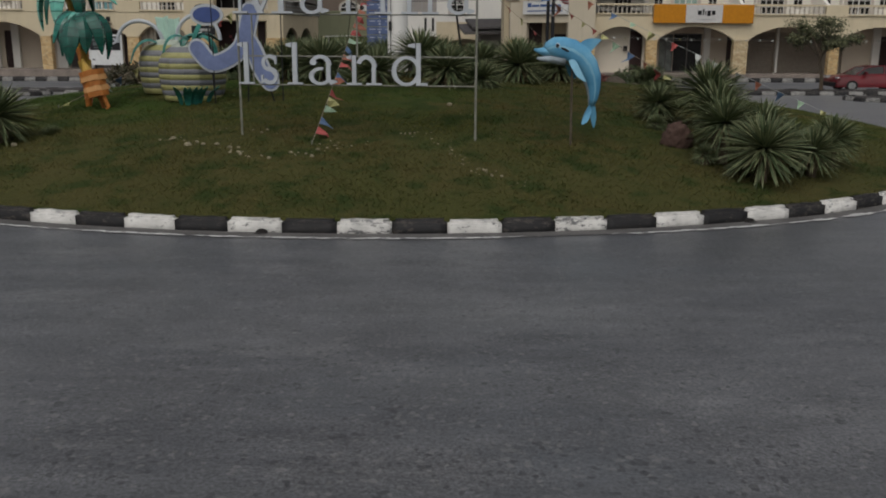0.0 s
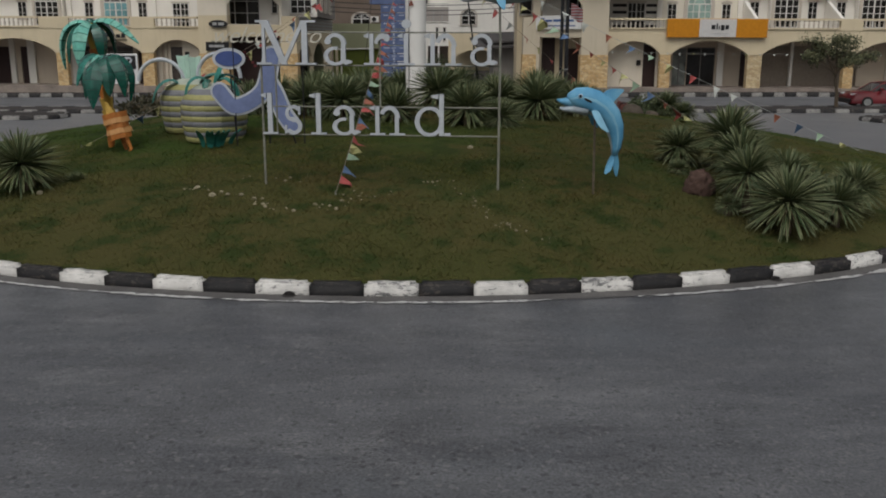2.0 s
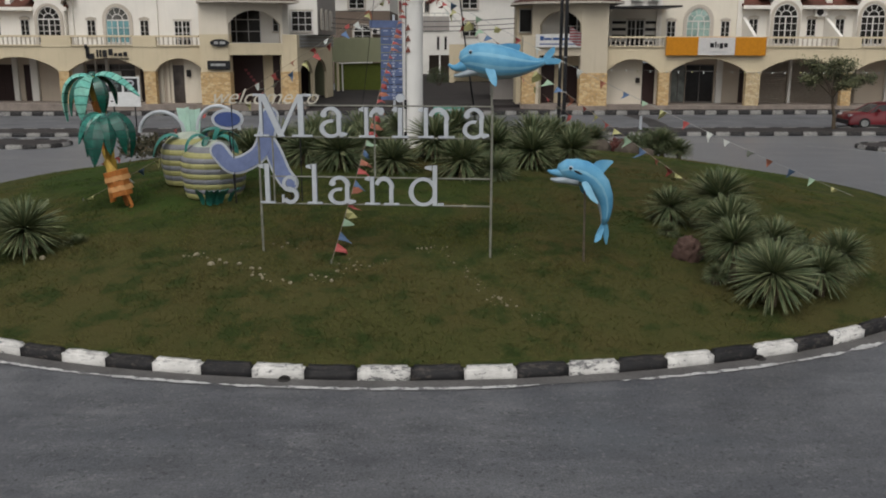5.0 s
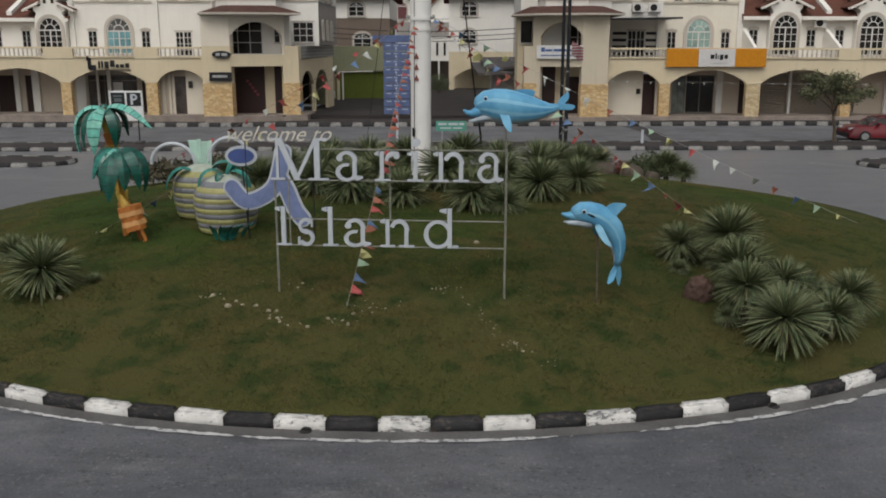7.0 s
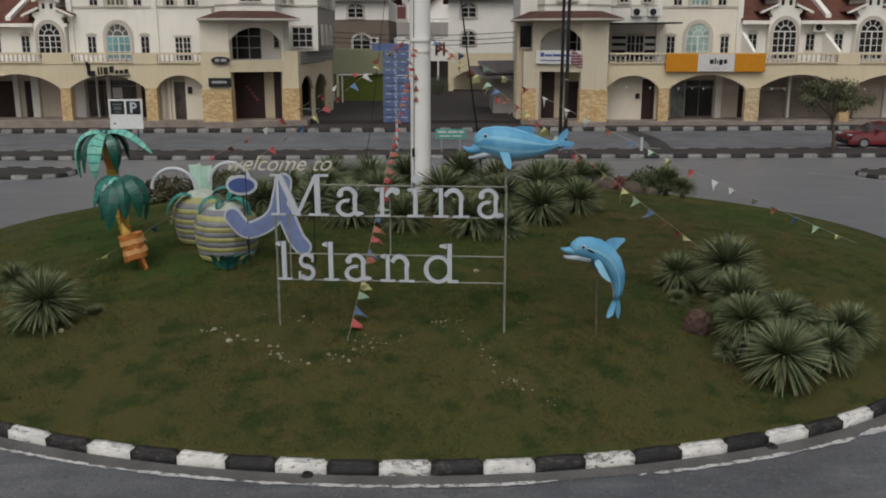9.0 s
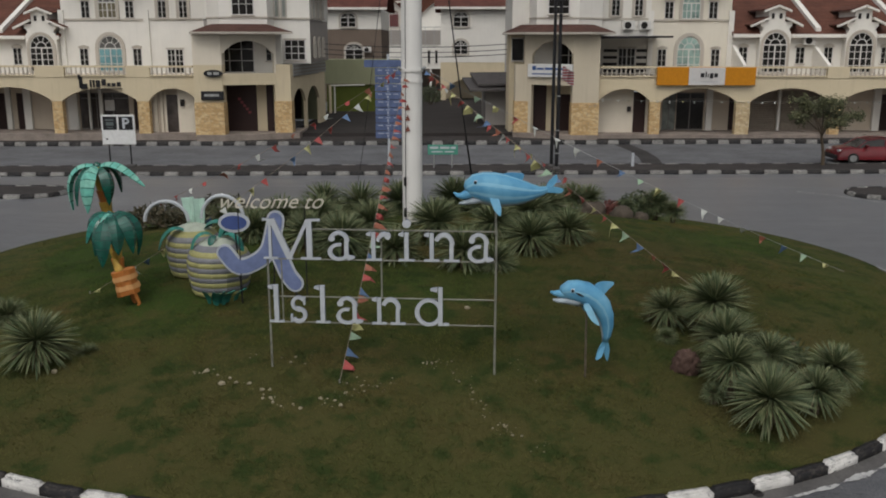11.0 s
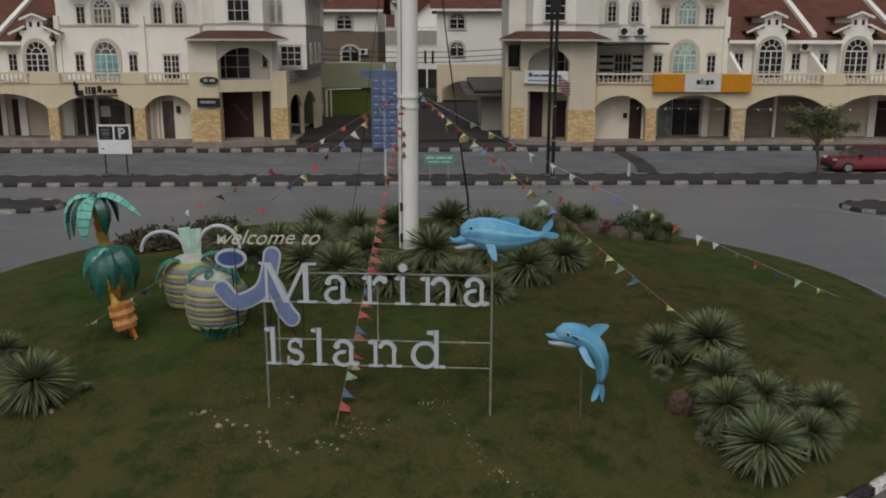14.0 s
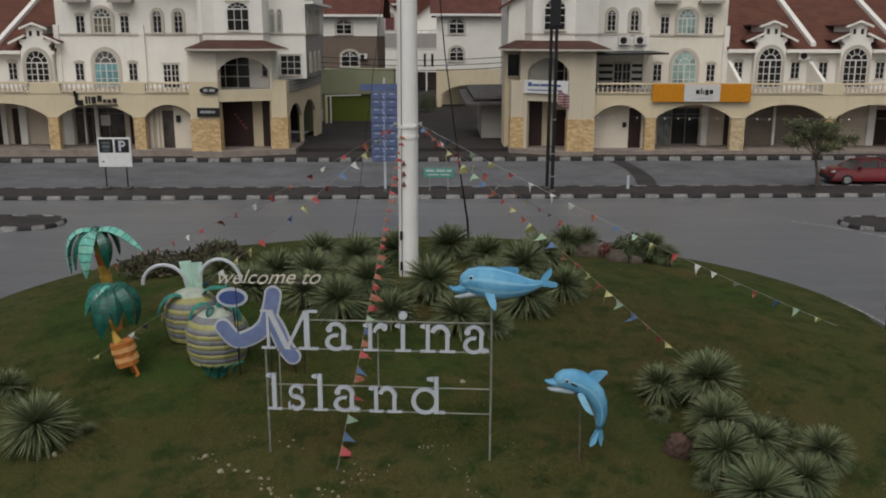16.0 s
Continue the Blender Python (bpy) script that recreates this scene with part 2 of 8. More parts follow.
M = {}
M["asphalt"] = asphalt()
M["concrete"] = concrete("gutter_concrete", (0.105, 0.101, 0.098))
M["paving"] = concrete("dark_paving", (0.044, 0.039, 0.037), 1.2)
M["lane"] = concrete("service_lane", (0.125, 0.128, 0.135), 0.5)
M["street"] = concrete("dark_stained_paving", (0.036, 0.032, 0.030), 0.6)
M["patch"] = concrete("fresh_dark_asphalt", (0.045, 0.043, 0.043), 1.0)
M["walk"] = concrete("arcade_floor", (0.26, 0.22, 0.19), 1.5)
M["kerb_white"] = kerb_paint("kerb_white_paint", (0.62, 0.61, 0.58), (0.12, 0.12, 0.12))
M["kerb_black"] = kerb_paint("kerb_black_paint", (0.011, 0.011, 0.012), (0.055, 0.048, 0.042))
M["kerb_faded"] = kerb_paint("kerb_faded_paint", (0.24, 0.235, 0.22), (0.07, 0.07, 0.07))
M["line"] = kerb_paint("road_marking", (0.50, 0.50, 0.49), (0.12, 0.12, 0.122))
M["turf"] = turf()
M["blades"] = grass_blades()
M["cream"] = wall_paint("cream_paint", (0.61, 0.525, 0.365), 0.32)
M["white"] = wall_paint("white_wall_paint", (0.74, 0.72, 0.665), 0.18)
M["grey_wall"] = wall_paint("grey_wall_paint", (0.34, 0.315, 0.29), 0.3)
M["brown_wall"] = wall_paint("brown_wall_paint", (0.16, 0.125, 0.10), 0.3)
M["trim"] = wall_paint("beige_trim", (0.47, 0.43, 0.37), 0.3)
# arcade inner walls and soffits: cream with their shade put into the colour
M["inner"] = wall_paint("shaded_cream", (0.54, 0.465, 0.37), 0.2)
M["pale_cream"] = wall_paint("pale_cream_paint", (0.70, 0.64, 0.53), 0.15)
M["bay_cream"] = wall_paint("warm_white_paint", (0.69, 0.65, 0.555), 0.18)
# right corner house: greyer cream with its shade put into the colour
M["corner_cream_shade"] = wall_paint("shaded_corner_cream", (0.53, 0.47, 0.36), 0.35)
M["moss_wall"] = wall_paint("mossy_grey_paint", (0.285, 0.295, 0.185), 0.45)
M["stone"] = cladding("sandstone_cladding", ((0.42, 0.28, 0.13), (0.54, 0.37, 0.18), (0.60, 0.46, 0.26)))
M["stone_pale"] = cladding("limewashed_cladding", ((0.42, 0.31, 0.18), (0.53, 0.42, 0.25), (0.59, 0.49, 0.32)))
M["tiles"] = roof_tiles("brown_roof_tiles", (0.115, 0.046, 0.030))
M["tiles_dark"] = roof_tiles("dark_brown_roof_tiles", (0.080, 0.036, 0.027))
M["tiles_red"] = roof_tiles("red_roof_tiles", (0.11, 0.042, 0.032))
M["glass"] = glass_dark("dark_glass", (0.016, 0.015, 0.014), 0.12)
M["glass_teal"] = glass_dark("teal_glass", (0.11, 0.23, 0.25), 0.15)
M["glass_green"] = glass_dark("pale_green_glass", (0.21, 0.30, 0.27), 0.15)
M["glass_olive"] = glass_dark("olive_curtained_glass", (0.13, 0.115, 0.075), 0.2)
M["glass_fan"] = glass_dark("grey_fanlight_glass", (0.085, 0.085, 0.08), 0.15)
M["glass_brown"] = glass_dark("brown_shop_glass", (0.060, 0.050, 0.044), 0.12)
# pale tone: at the right shop it puts a greenish reflection into the glass
M["glass_pale"] = glass_dark("pale_tone_glass", (0.22, 0.24, 0.22), 0.2)
M["frame_white"] = plain("white_window_frame", (0.62, 0.61, 0.58), 0.5)
M["dark_door"] = plain("dark_brown_door", (0.035, 0.018, 0.016), 0.5)
M["dark"] = plain("dark_interior", (0.022, 0.020, 0.019), 0.8)
M["black_metal"] = plain("black_metal", (0.018, 0.018, 0.02), 0.45, 0.2)
M["galv"] = plain("galvanised_steel", (0.36, 0.37, 0.36), 0.5, 0.5, 0.25)
M["frame_paint"] = plain("weathered_white_frame_paint", (0.21, 0.21, 0.175), 0.6, 0.0, 0.3, 9.0)
M["letter"] = plain("white_letter_paint", (0.44, 0.47, 0.50), 0.5, 0.0, 0.1, 8.0)
# darker copy of the letter paint: bluish edge shading put into the colour
M["letter_side"] = plain("grey_blue_letter_edge", (0.30, 0.33, 0.40), 0.5)
M["pole_white"] = wall_paint("flagpole_white_paint", (0.74, 0.73, 0.70), 0.3, 1.2)


# ---- mesh helpers ----


def part(name, bm, material, parent=None, label="", smooth=False):
    """Links a bmesh as one mesh object, under a thing or a part if one is given."""
    me = bpy.data.meshes.new(name)
    bm.to_mesh(me)
    bm.free()
    me.materials.append(material)
    if smooth:
        me.polygons.foreach_set("use_smooth", [True] * len(me.polygons))
    ob = new(name, me)
    if parent is not None:
        ob.parent = parent
    if label:
        ob["label"] = label
    return ob


def share(name, me, parent, m):
    ob = new(name, me)
    ob.parent = parent
    ob.matrix_basis = m
    return ob


def thing(name, label, category, group="", at=None, kind=""):
    ob = new(name)
    ob.empty_display_size = 0.2
    if at is not None:
        ob.matrix_basis = at
    return tagged(ob, label, category, group, kind)


def box(bm, x0, x1, y0, y1, z0, z1, m=None):
    v = [bm.verts.new(p) for p in ((x0, y0, z0), (x1, y0, z0), (x1, y1, z0), (x0, y1, z0), (x0, y0, z1), (x1, y0, z1), (x1, y1, z1), (x0, y1, z1))]
    if m is not None:
        for a in v:
            a.co = m @ a.co
    for f in ((3, 2, 1, 0), (4, 5, 6, 7), (0, 1, 5, 4), (1, 2, 6, 5), (2, 3, 7, 6), (3, 0, 4, 7)):
        bm.faces.new([v[i] for i in f])
    return v


def rbox(x0, x1, y0, y1, z0, z1, r=0.02, m=None):
    bm = bmesh.new()
    box(bm, x0, x1, y0, y1, z0, z1)
    bmesh.ops.bevel(bm, geom=bm.edges[:], offset=r, segments=2, affect="EDGES", profile=0.5)
    if m is not None:
        bmesh.ops.transform(bm, matrix=m, verts=bm.verts)
    return bm


def prism(bm, poly, z0, z1, m=None):
    """An upright prism over a counter-clockwise plan."""
    lo = [bm.verts.new((x, y, z0)) for x, y in poly]
    hi = [bm.verts.new((x, y, z1)) for x, y in poly]
    if m is not None:
        for a in lo + hi:
            a.co = m @ a.co
    n = len(poly)
    bm.faces.new(hi)
    bm.faces.new(lo[::-1])
    for i in range(n):
        j = (i + 1) % n
        bm.faces.new((lo[i], lo[j], hi[j], hi[i]))


def extrude_xz(bm, poly, y0, y1, m=None):
    """A plate in the xz plane between y0 (front) and y1, outline counter-clockwise as seen from the front."""
    a = [bm.verts.new((x, y0, z)) for x, z in poly]
    b = [bm.verts.new((x, y1, z)) for x, z in poly]
    if m is not None:
        for v in a + b:
            v.co = m @ v.co
    n = len(poly)
    bm.faces.new(a)
    bm.faces.new(b[::-1])
    for i in range(n):
        j = (i + 1) % n
        bm.faces.new((a[j], a[i], b[i], b[j]))


def rod(bm, a, b, r, n=8, r2=None, cap=True):
    a, b = Vector(a), Vector(b)
    q = (b - a).to_track_quat("Z", "Y").to_matrix()
    r2 = r if r2 is None else r2
    ring = [(math.cos(2 * math.pi * i / n), math.sin(2 * math.pi * i / n)) for i in range(n)]
    lo = [bm.verts.new(a + q @ Vector((c * r, s * r, 0))) for c, s in ring]
    hi = [bm.verts.new(b + q @ Vector((c * r2, s * r2, 0))) for c, s in ring]
    for i in range(n):
        j = (i + 1) % n
        bm.faces.new((lo[i], lo[j], hi[j], hi[i]))
    if cap:
        bm.faces.new(hi)
        bm.faces.new(lo[::-1])


def tube(bm, pts, rad, n=8, flat=1.0):
    """A swept tube through pts; rad a number or a list; flat squashes it along the sweep's own second axis."""
    pts = [Vector(p) for p in pts]
    rad = rad if isinstance(rad, (list, tuple)) else [rad] * len(pts)
    rings, up = [], Vector((0, 1, 0))
    for i, p in enumerate(pts):
        d = (pts[min(i + 1, len(pts) - 1)] - pts[max(i - 1, 0)]).normalized()
        s = d.cross(up)
        s = s.normalized() if s.length > 1e-4 else Vector((1, 0, 0))
        u = s.cross(d)
        rings.append([bm.verts.new(p + rad[i] * (s * math.cos(2 * math.pi * k / n) + u * flat * math.sin(2 * math.pi * k / n))) for k in range(n)])
    for a, b in zip(rings, rings[1:]):
        for k in range(n):
            j = (k + 1) % n
            bm.faces.new((a[k], a[j], b[j], b[k]))
    bm.faces.new(rings[0][::-1])
    bm.faces.new(rings[-1])


def pierced(bm, length, height, thick, holes, m):
    """A wall along local x, its front at local y 0, with arched or square holes (u0, u1, sill, spring, rise)."""
    cuts = {0.0, length}
    for u0, u1, sill, spring, rise in holes:
        k = 10 if rise else 1
        cuts.update(max(0.0, min(length, u0 + (u1 - u0) * i / k)) for i in range(k + 1))
    cuts = sorted(cuts)

    def top(h, u):
        u0, u1, sill, spring, rise = h
        if not rise:
            return spring
        half = (u1 - u0) / 2
        big = (half * half + rise * rise) / (2 * rise)
        return spring + math.sqrt(max(0.0, big * big - (u - u0 - half) ** 2)) - (big - rise)

    for a, b in zip(cuts, cuts[1:]):
        if b - a < 1e-4:
            continue
        mid = (a + b) / 2
        inside = sorted((h for h in holes if h[0] < mid < h[1]), key=lambda h: h[2])
        za, zb = 0.0, 0.0
        spans = []
        for h in inside:
            if h[2] - za > 1e-4:
                spans.append((za, zb, h[2], h[2]))
            za, zb = top(h, a), top(h, b)
        spans.append((za, zb, height, height))
        for la, lb, ha, hb in spans:
            v = [bm.verts.new(m @ Vector(p)) for p in ((a, 0, la), (b, 0, lb), (b, thick, lb), (a, thick, la), (a, 0, ha), (b, 0, hb), (b, thick, hb), (a, thick, ha))]
            for f in ((3, 2, 1, 0), (4, 5, 6, 7), (0, 1, 5, 4), (1, 2, 6, 5), (2, 3, 7, 6), (3, 0, 4, 7)):
                bm.faces.new([v[i] for i in f])
    bmesh.ops.remove_doubles(bm, verts=bm.verts, dist=1e-4)


# ---- ground, island and roads ----
ISLE, RAD, BACK = (-0.95, 20.8), 11.33, 0.825


def rim(a, r):
    """A point of the island's rim at angle a, from the front round to the right; the far half is a little flatter, with a shallow dent on one side."""
    s = -math.cos(a)
    turn = abs((a + math.pi) % (2 * math.pi) - math.pi)
    f = 1 + 0.075 * math.sin(min(turn, 0.5)) ** 2
    t = max(0.0, min(1.0, (turn - 0.5) / 0.9))
    r *= f + (1.005 - f) * t * t * (3 - 2 * t)
    r *= 1 - 0.026 * math.exp(-(((a + math.pi) % (2 * math.pi) - math.pi + 1.85) / 0.28) ** 2)
    return ISLE[0] + r * math.sin(a), ISLE[1] + r * s * (BACK if s > 0 else 1.0)


def mound(x, y):
    """Height of the turf on the island."""
    dy = (y - ISLE[1]) / (BACK if y > ISLE[1] else 1.0)
    r = math.hypot(x - ISLE[0], dy) / 11.2
    h = 0.13 + 1.22 * max(0.0, 1 - r * r)
    if y > ISLE[1]:
        h -= 0.10 * min(1.0, (y - ISLE[1]) / 4) * min(1.0, max(0.0, 1 - r) * 5)
    return h + 0.035 * noise.noise(Vector((x * 0.45, y * 0.45, 3.0))) * min(1.0, max(0.0, (1 - r) * 6))


# beyond the roundabout the carriageway drops a little and leans to one side
FAR = Matrix.Translation((0, 0, -0.325)) @ Matrix.Rotation(-0.0048, 4, "Y")
bm = bmesh.new()
prev = None
for y, low in ((-840, 0), (34.4, 0), (38.8, 1), (54.55, 1), (54.7, 0), (960, 0)):
    row = [bm.verts.new((x, y, low * (-0.33 + 0.0048 * max(-60, min(60, x))))) for x in (-900, -60, -20, 20, 60, 900)]
    if prev:
        for k in range(5):
            bm.faces.new((prev[k], prev[k + 1], row[k + 1], row[k]))
    prev = row
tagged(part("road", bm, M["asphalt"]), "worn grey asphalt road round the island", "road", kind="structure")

bm = bmesh.new()
RINGS, SEGS = 70, 200
prev = None
for i in range(RINGS + 1):
    r = i / RINGS
    ring = []
    for k in range(SEGS if i else 1):
        ang = 2 * math.pi * k / SEGS
        x, y = rim(ang, r * (RAD - (0.125 if math.cos(ang) > -0.05 else 0.03)))
        ring.append(bm.verts.new((x, y, mound(x, y) + (0.012 * noise.noise(Vector((x * 2.5, y * 2.5, 0))) if i < RINGS else 0))))
    if prev:
        for k in range(SEGS):
            j = (k + 1) % SEGS
            if len(prev) == 1:
                bm.faces.new((prev[0], ring[k], ring[j]))
            else:
                bm.faces.new((prev[k], ring[k], ring[j], prev[j]))
    prev = ring
low = [bm.verts.new((v.co.x, v.co.y, -0.05)) for v in prev]
for k in range(SEGS):
    j = (k + 1) % SEGS
    bm.faces.new((prev[k], low[k], low[j], prev[j]))
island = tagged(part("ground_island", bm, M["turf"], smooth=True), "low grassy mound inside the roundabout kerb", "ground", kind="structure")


def strip(bm, r0, r1, a0, a1, z, n):
    """A flat arc on the road outside the island."""
    vs = []
    for k in range(n + 1):
        a = a0 + (a1 - a0) * k / n
        vs.append((bm.verts.new((*rim(a, r0), z)), bm.verts.new((*rim(a, r1), z))))
    for p, q in zip(vs, vs[1:]):
        bm.faces.new((p[0], p[1], q[1], q[0]))


bm = bmesh.new()
strip(bm, RAD - 0.05, RAD + 0.22, 0, 2 * math.pi, 0.006, 180)
tagged(part("gutter", bm, M["concrete"]), "grey concrete gutter along the island kerb", "gutter", kind="structure")
bm = bmesh.new()
rnd = random.Random(5)
prev = None
for k in range(2200):
    b = 2 * math.pi * k / 2200
    worn = 0.6 + 1.5 * noise.noise(Vector((b * 7, 1, 0))) + 0.9 * noise.noise(Vector((b * 34, 5, 0))) + 0.6 * noise.noise(Vector((b * 110, 9, 0)))
    w = 0.036 * min(1.0, worn) * (1.0 + 0.9 * max(0.0, min(1.0, (b - 0.35) / 0.25)) * (b < 1.6))
    c = RAD + 0.245 + 0.025 * noise.noise(Vector((b * 60, 1, 0))) + 0.02 * noise.noise(Vector((b * 9, 4, 0)))
    rag0, rag1 = 0.022 * noise.noise(Vector((b * 190, 2, 7))), 0.026 * noise.noise(Vector((b * 160, 8, 3)))
    cur = None
    if w > 0.006:
        cur = bm.verts.new((*rim(b, c - w + rag0), 0.011)), bm.verts.new((*rim(b, max(c + w + rag1, c - w + rag0 + 0.006)), 0.011))
        if prev:
            bm.faces.new((prev[0], prev[1], cur[1], cur[0]))
    prev = cur
bmesh.ops.delete(bm, geom=[v for v in bm.verts if not v.link_faces], context="VERTS")
tagged(part("edge_line", bm, M["line"]), "worn white edge line on the asphalt", "road marking", kind="structure")


def kerb_block(length, h, w, r=0.03, seed=0):
    """One precast kerb stone along x, its face towards -y, its top edges worn round."""
    bm = bmesh.new()
    box(bm, -length / 2, length / 2, 0, w, -0.08, h)
    bmesh.ops.bevel(bm, geom=[e for e in bm.edges if all(v.co.z > 0 for v in e.verts)], offset=r, segments=3, affect="EDGES")
    bmesh.ops.subdivide_edges(bm, edges=[e for e in bm.edges if abs(e.verts[0].co.x - e.verts[1].co.x) > length * 0.6], cuts=5)
    for v in bm.verts:
        if v.co.z > 0.02:
            v.co += Vector((0, noise.noise(v.co * 9 + Vector((seed, 0, 0))), noise.noise(v.co * 8 + Vector((0, seed, 4))))) * 0.012
    return bm


NK = 118
STEP = 2 * math.pi / NK
kerb = thing("kerb_ring", "black and white painted kerb stones ringing the grass island", "kerb", kind="structure")
kerb_meshes = {}
for colour in ("white", "black"):
    for v in range(3):
        ob = part("kerb_stone", kerb_block(0.6, 0.15, 0.15, 0.035, v * 7 + (3 if colour == "black" else 0)), M["kerb_" + colour], kerb, smooth=True)
        kerb_meshes[colour, v] = ob.data
        bpy.data.objects.remove(ob)
for k in range(NK):
    a = 0.0386 - STEP / 2 + k * STEP
    (x0, y0), (x1, y1) = rim(a - STEP / 2, RAD), rim(a + STEP / 2, RAD)
    d = math.hypot(x1 - x0, y1 - y0)
    m = Matrix.Translation(((x0 + x1) / 2, (y0 + y1) / 2, rnd.uniform(-0.008, 0.006) - (0.07 if abs((a + math.pi) % (2 * math.pi) - math.pi) > 1.15 else 0.0))) @ Matrix.Rotation(math.atan2(y1 - y0, x1 - x0) + rnd.uniform(-0.01, 0.01), 4, "Z") @ Matrix.Diagonal(((d - 0.008) / 0.6, 1, 1, 1))
    share("kerb_stone", kerb_meshes["white" if k % 2 == 0 else "black", rnd.randrange(3)], kerb, m)


# small drain mouths in the kerb, dark plates in place of the holes
for x, y in ((-1.95, 9.35), (3.72, 10.13)):
    a = math.atan2(x - ISLE[0], ISLE[1] - y)
    m = Matrix.Translation((*rim(a, RAD + 0.006), 0.004)) @ Matrix.Rotation(a, 4, "Z")
    bm = bmesh.new()
    extrude_xz(bm, [(0.066 * math.cos(math.pi * k / 12), 0.045 * math.sin(math.pi * k / 12)) for k in range(13)], -0.022, 0.02, m)
    prism(bm, [(0.075 * math.cos(math.pi * k / 10), -0.0225 - 0.075 * math.sin(math.pi * k / 10)) for k in range(11)][::-1], 0.0, 0.006, m)
    part("drain_outlet", bm, M["dark"], kerb, "dark drain mouth in the kerb")

far_meshes = []
for colour, mat in (("white", "kerb_faded"), ("black", "kerb_black")):
    me = kerb_meshes[colour, 0].copy()
    me.materials[0] = M[mat]
    far_meshes.append(me)


def kerb_line(pts, closed, first, group_ob, block=0.6, h=0.15):
    """Painted kerb stones along a line whose left side is the road."""
    pts = [Vector((*p, 0)) for p in pts]
    if closed:
        pts.append(pts[0])
    k = first
    for a, b in zip(pts, pts[1:]):
        n = max(1, round((b - a).length / block))
        for i in range(n):
            c = a.lerp(b, (i + 0.5) / n)
            ang = math.atan2((b - a).y, (b - a).x)
            m = Matrix.Translation(c) @ Matrix.Rotation(ang, 4, "Z") @ Matrix.Diagonal((((b - a).length / n - 0.01) / 0.6, 1, h / 0.15, 1))
            share("kerb_stone", far_meshes[k % 2], group_ob, m)
            k += 1


def slab(name, poly, z0, z1, mat, label, category="pavement", m=Matrix()):
    bm = bmesh.new()
    prism(bm, poly, z0, z1)
    ob = part(name, bm, mat)
    ob.matrix_basis = m
    return tagged(ob, label, category, kind="structure")


# the long planted median and the service lane behind it
MED = (39.85, 42.45)
slab("median", [(-70, MED[0] + 0.15), (70, MED[0] + 0.15), (70, MED[1] - 0.15), (-70, MED[1] - 0.15)], -0.05, 0.13, M["paving"], "dark paved road median between painted kerbs", m=FAR)
g = thing("kerb_median_front", "weathered black and white kerb along the median", "kerb", at=FAR, kind="structure")
kerb_line([(-36, MED[0]), (36, MED[0])], False, 0, g, 0.645, 0.17)
g = thing("kerb_median_back", "weathered black and white kerb on the median's lane side", "kerb", at=FAR, kind="structure")
kerb_line([(36, MED[1]), (-36, MED[1])], False, 1, g, 0.645)
slab("pavement_shops", [(-70, 51.95), (70, 51.95), (70, 54.6), (-70, 54.6)], -0.05, 0.235, M["paving"], "dark paved walk before the shop arcades", m=FAR)
g = thing("kerb_shops", "faded black and white kerb before the shops", "kerb", at=FAR, kind="structure")
kerb_line([(-38, 51.8), (38, 51.8)], False, 0, g, 0.64, 0.245)
slab("service_lane", [(-70, MED[1] + 0.15), (70, MED[1] + 0.15), (70, 51.8), (-70, 51.8)], -0.05, 0.006, M["lane"], "pale worn service lane before the shops", "road", FAR)
slab("lane_patch", [(9.3, 42.65), (10.3, 42.65), (10.7, 45.6), (10.75, 48.6), (10.5, 51.7), (9.6, 51.7), (9.9, 48.6), (9.75, 45.6)], -0.05, 0.011, M["patch"], "dark repaired strip across the service lane", "road", FAR)
slab("side_street", [(-9.6, 54.6), (4.6, 54.6), (4.6, 140), (-9.6, 140)], -0.4, 0.10, M["street"], "dark paved side street between the shop rows", "road")

for side in (-1, 1):
    cx = -15.45 if side < 0 else 15.9
    nose = [-side * (math.pi / 2 - math.pi * k / 8) for k in range(9)]
    pts = [(cx - side * 1.25 * math.cos(a), 32.7 + 1.15 * math.sin(a)) for a in nose]
    poly = pts + ([(-40, 31.2), (-40, 34.2)] if side < 0 else [(40, 34.2), (40, 31.2)])
    if sum(p[0] * q[1] - q[0] * p[1] for p, q in zip(poly, poly[1:] + poly[:1])) < 0:
        poly = poly[::-1]
    slab("splitter_island", [(cx + (p[0] - cx) * 0.97, 32.7 + (p[1] - 32.7) * 0.86) for p in poly], -0.05, 0.12, M["paving"], "dark splitter island at the roundabout mouth")
    g = thing("kerb_splitter", "black and white kerb round the splitter island", "kerb", kind="structure")
    kerb_line(poly, True, 0, g, 0.62)

# worn white edge lines leading round the splitter islands
for label, pts in (("worn white line before the splitter island", [(-17.2, 29.6), (-15.95, 31.2), (-15.05, 32.15), (-14.1, 32.85)]),
                   ("worn white line before the splitter island", [(13.1, 33.4), (13.9, 32.75), (14.5, 32.0), (15.5, 30.6)])):
    bm = bmesh.new()
    fine_pts = [Vector(a).lerp(Vector(b), k / 12) for a, b in zip(pts, pts[1:]) for k in range(12)]
    prev = None
    for k, p in enumerate(fine_pts):
        w = 0.07 * min(1.0, max(0.15, 0.7 + 0.9 * noise.noise(Vector((p.x * 3, p.y * 3, 2)))))
        d = (fine_pts[min(k + 1, len(fine_pts) - 1)] - fine_pts[max(k - 1, 0)]).normalized()
        cur = [bm.verts.new((p.x - d.y * w, p.y + d.x * w, 0.011)), bm.verts.new((p.x + d.y * w, p.y - d.x * w, 0.011))]
        if prev:
            bm.faces.new((prev[0], prev[1], cur[1], cur[0]))
        prev = cur
    tagged(part("splitter_line", bm, M["line"]), label, "road marking", kind="structure")


# ---- shop rows ----
FRONT, SHOP, UPPER = 53.0, 55.6, 56.8   # arcade face, shop fronts, and the set-back upper wall


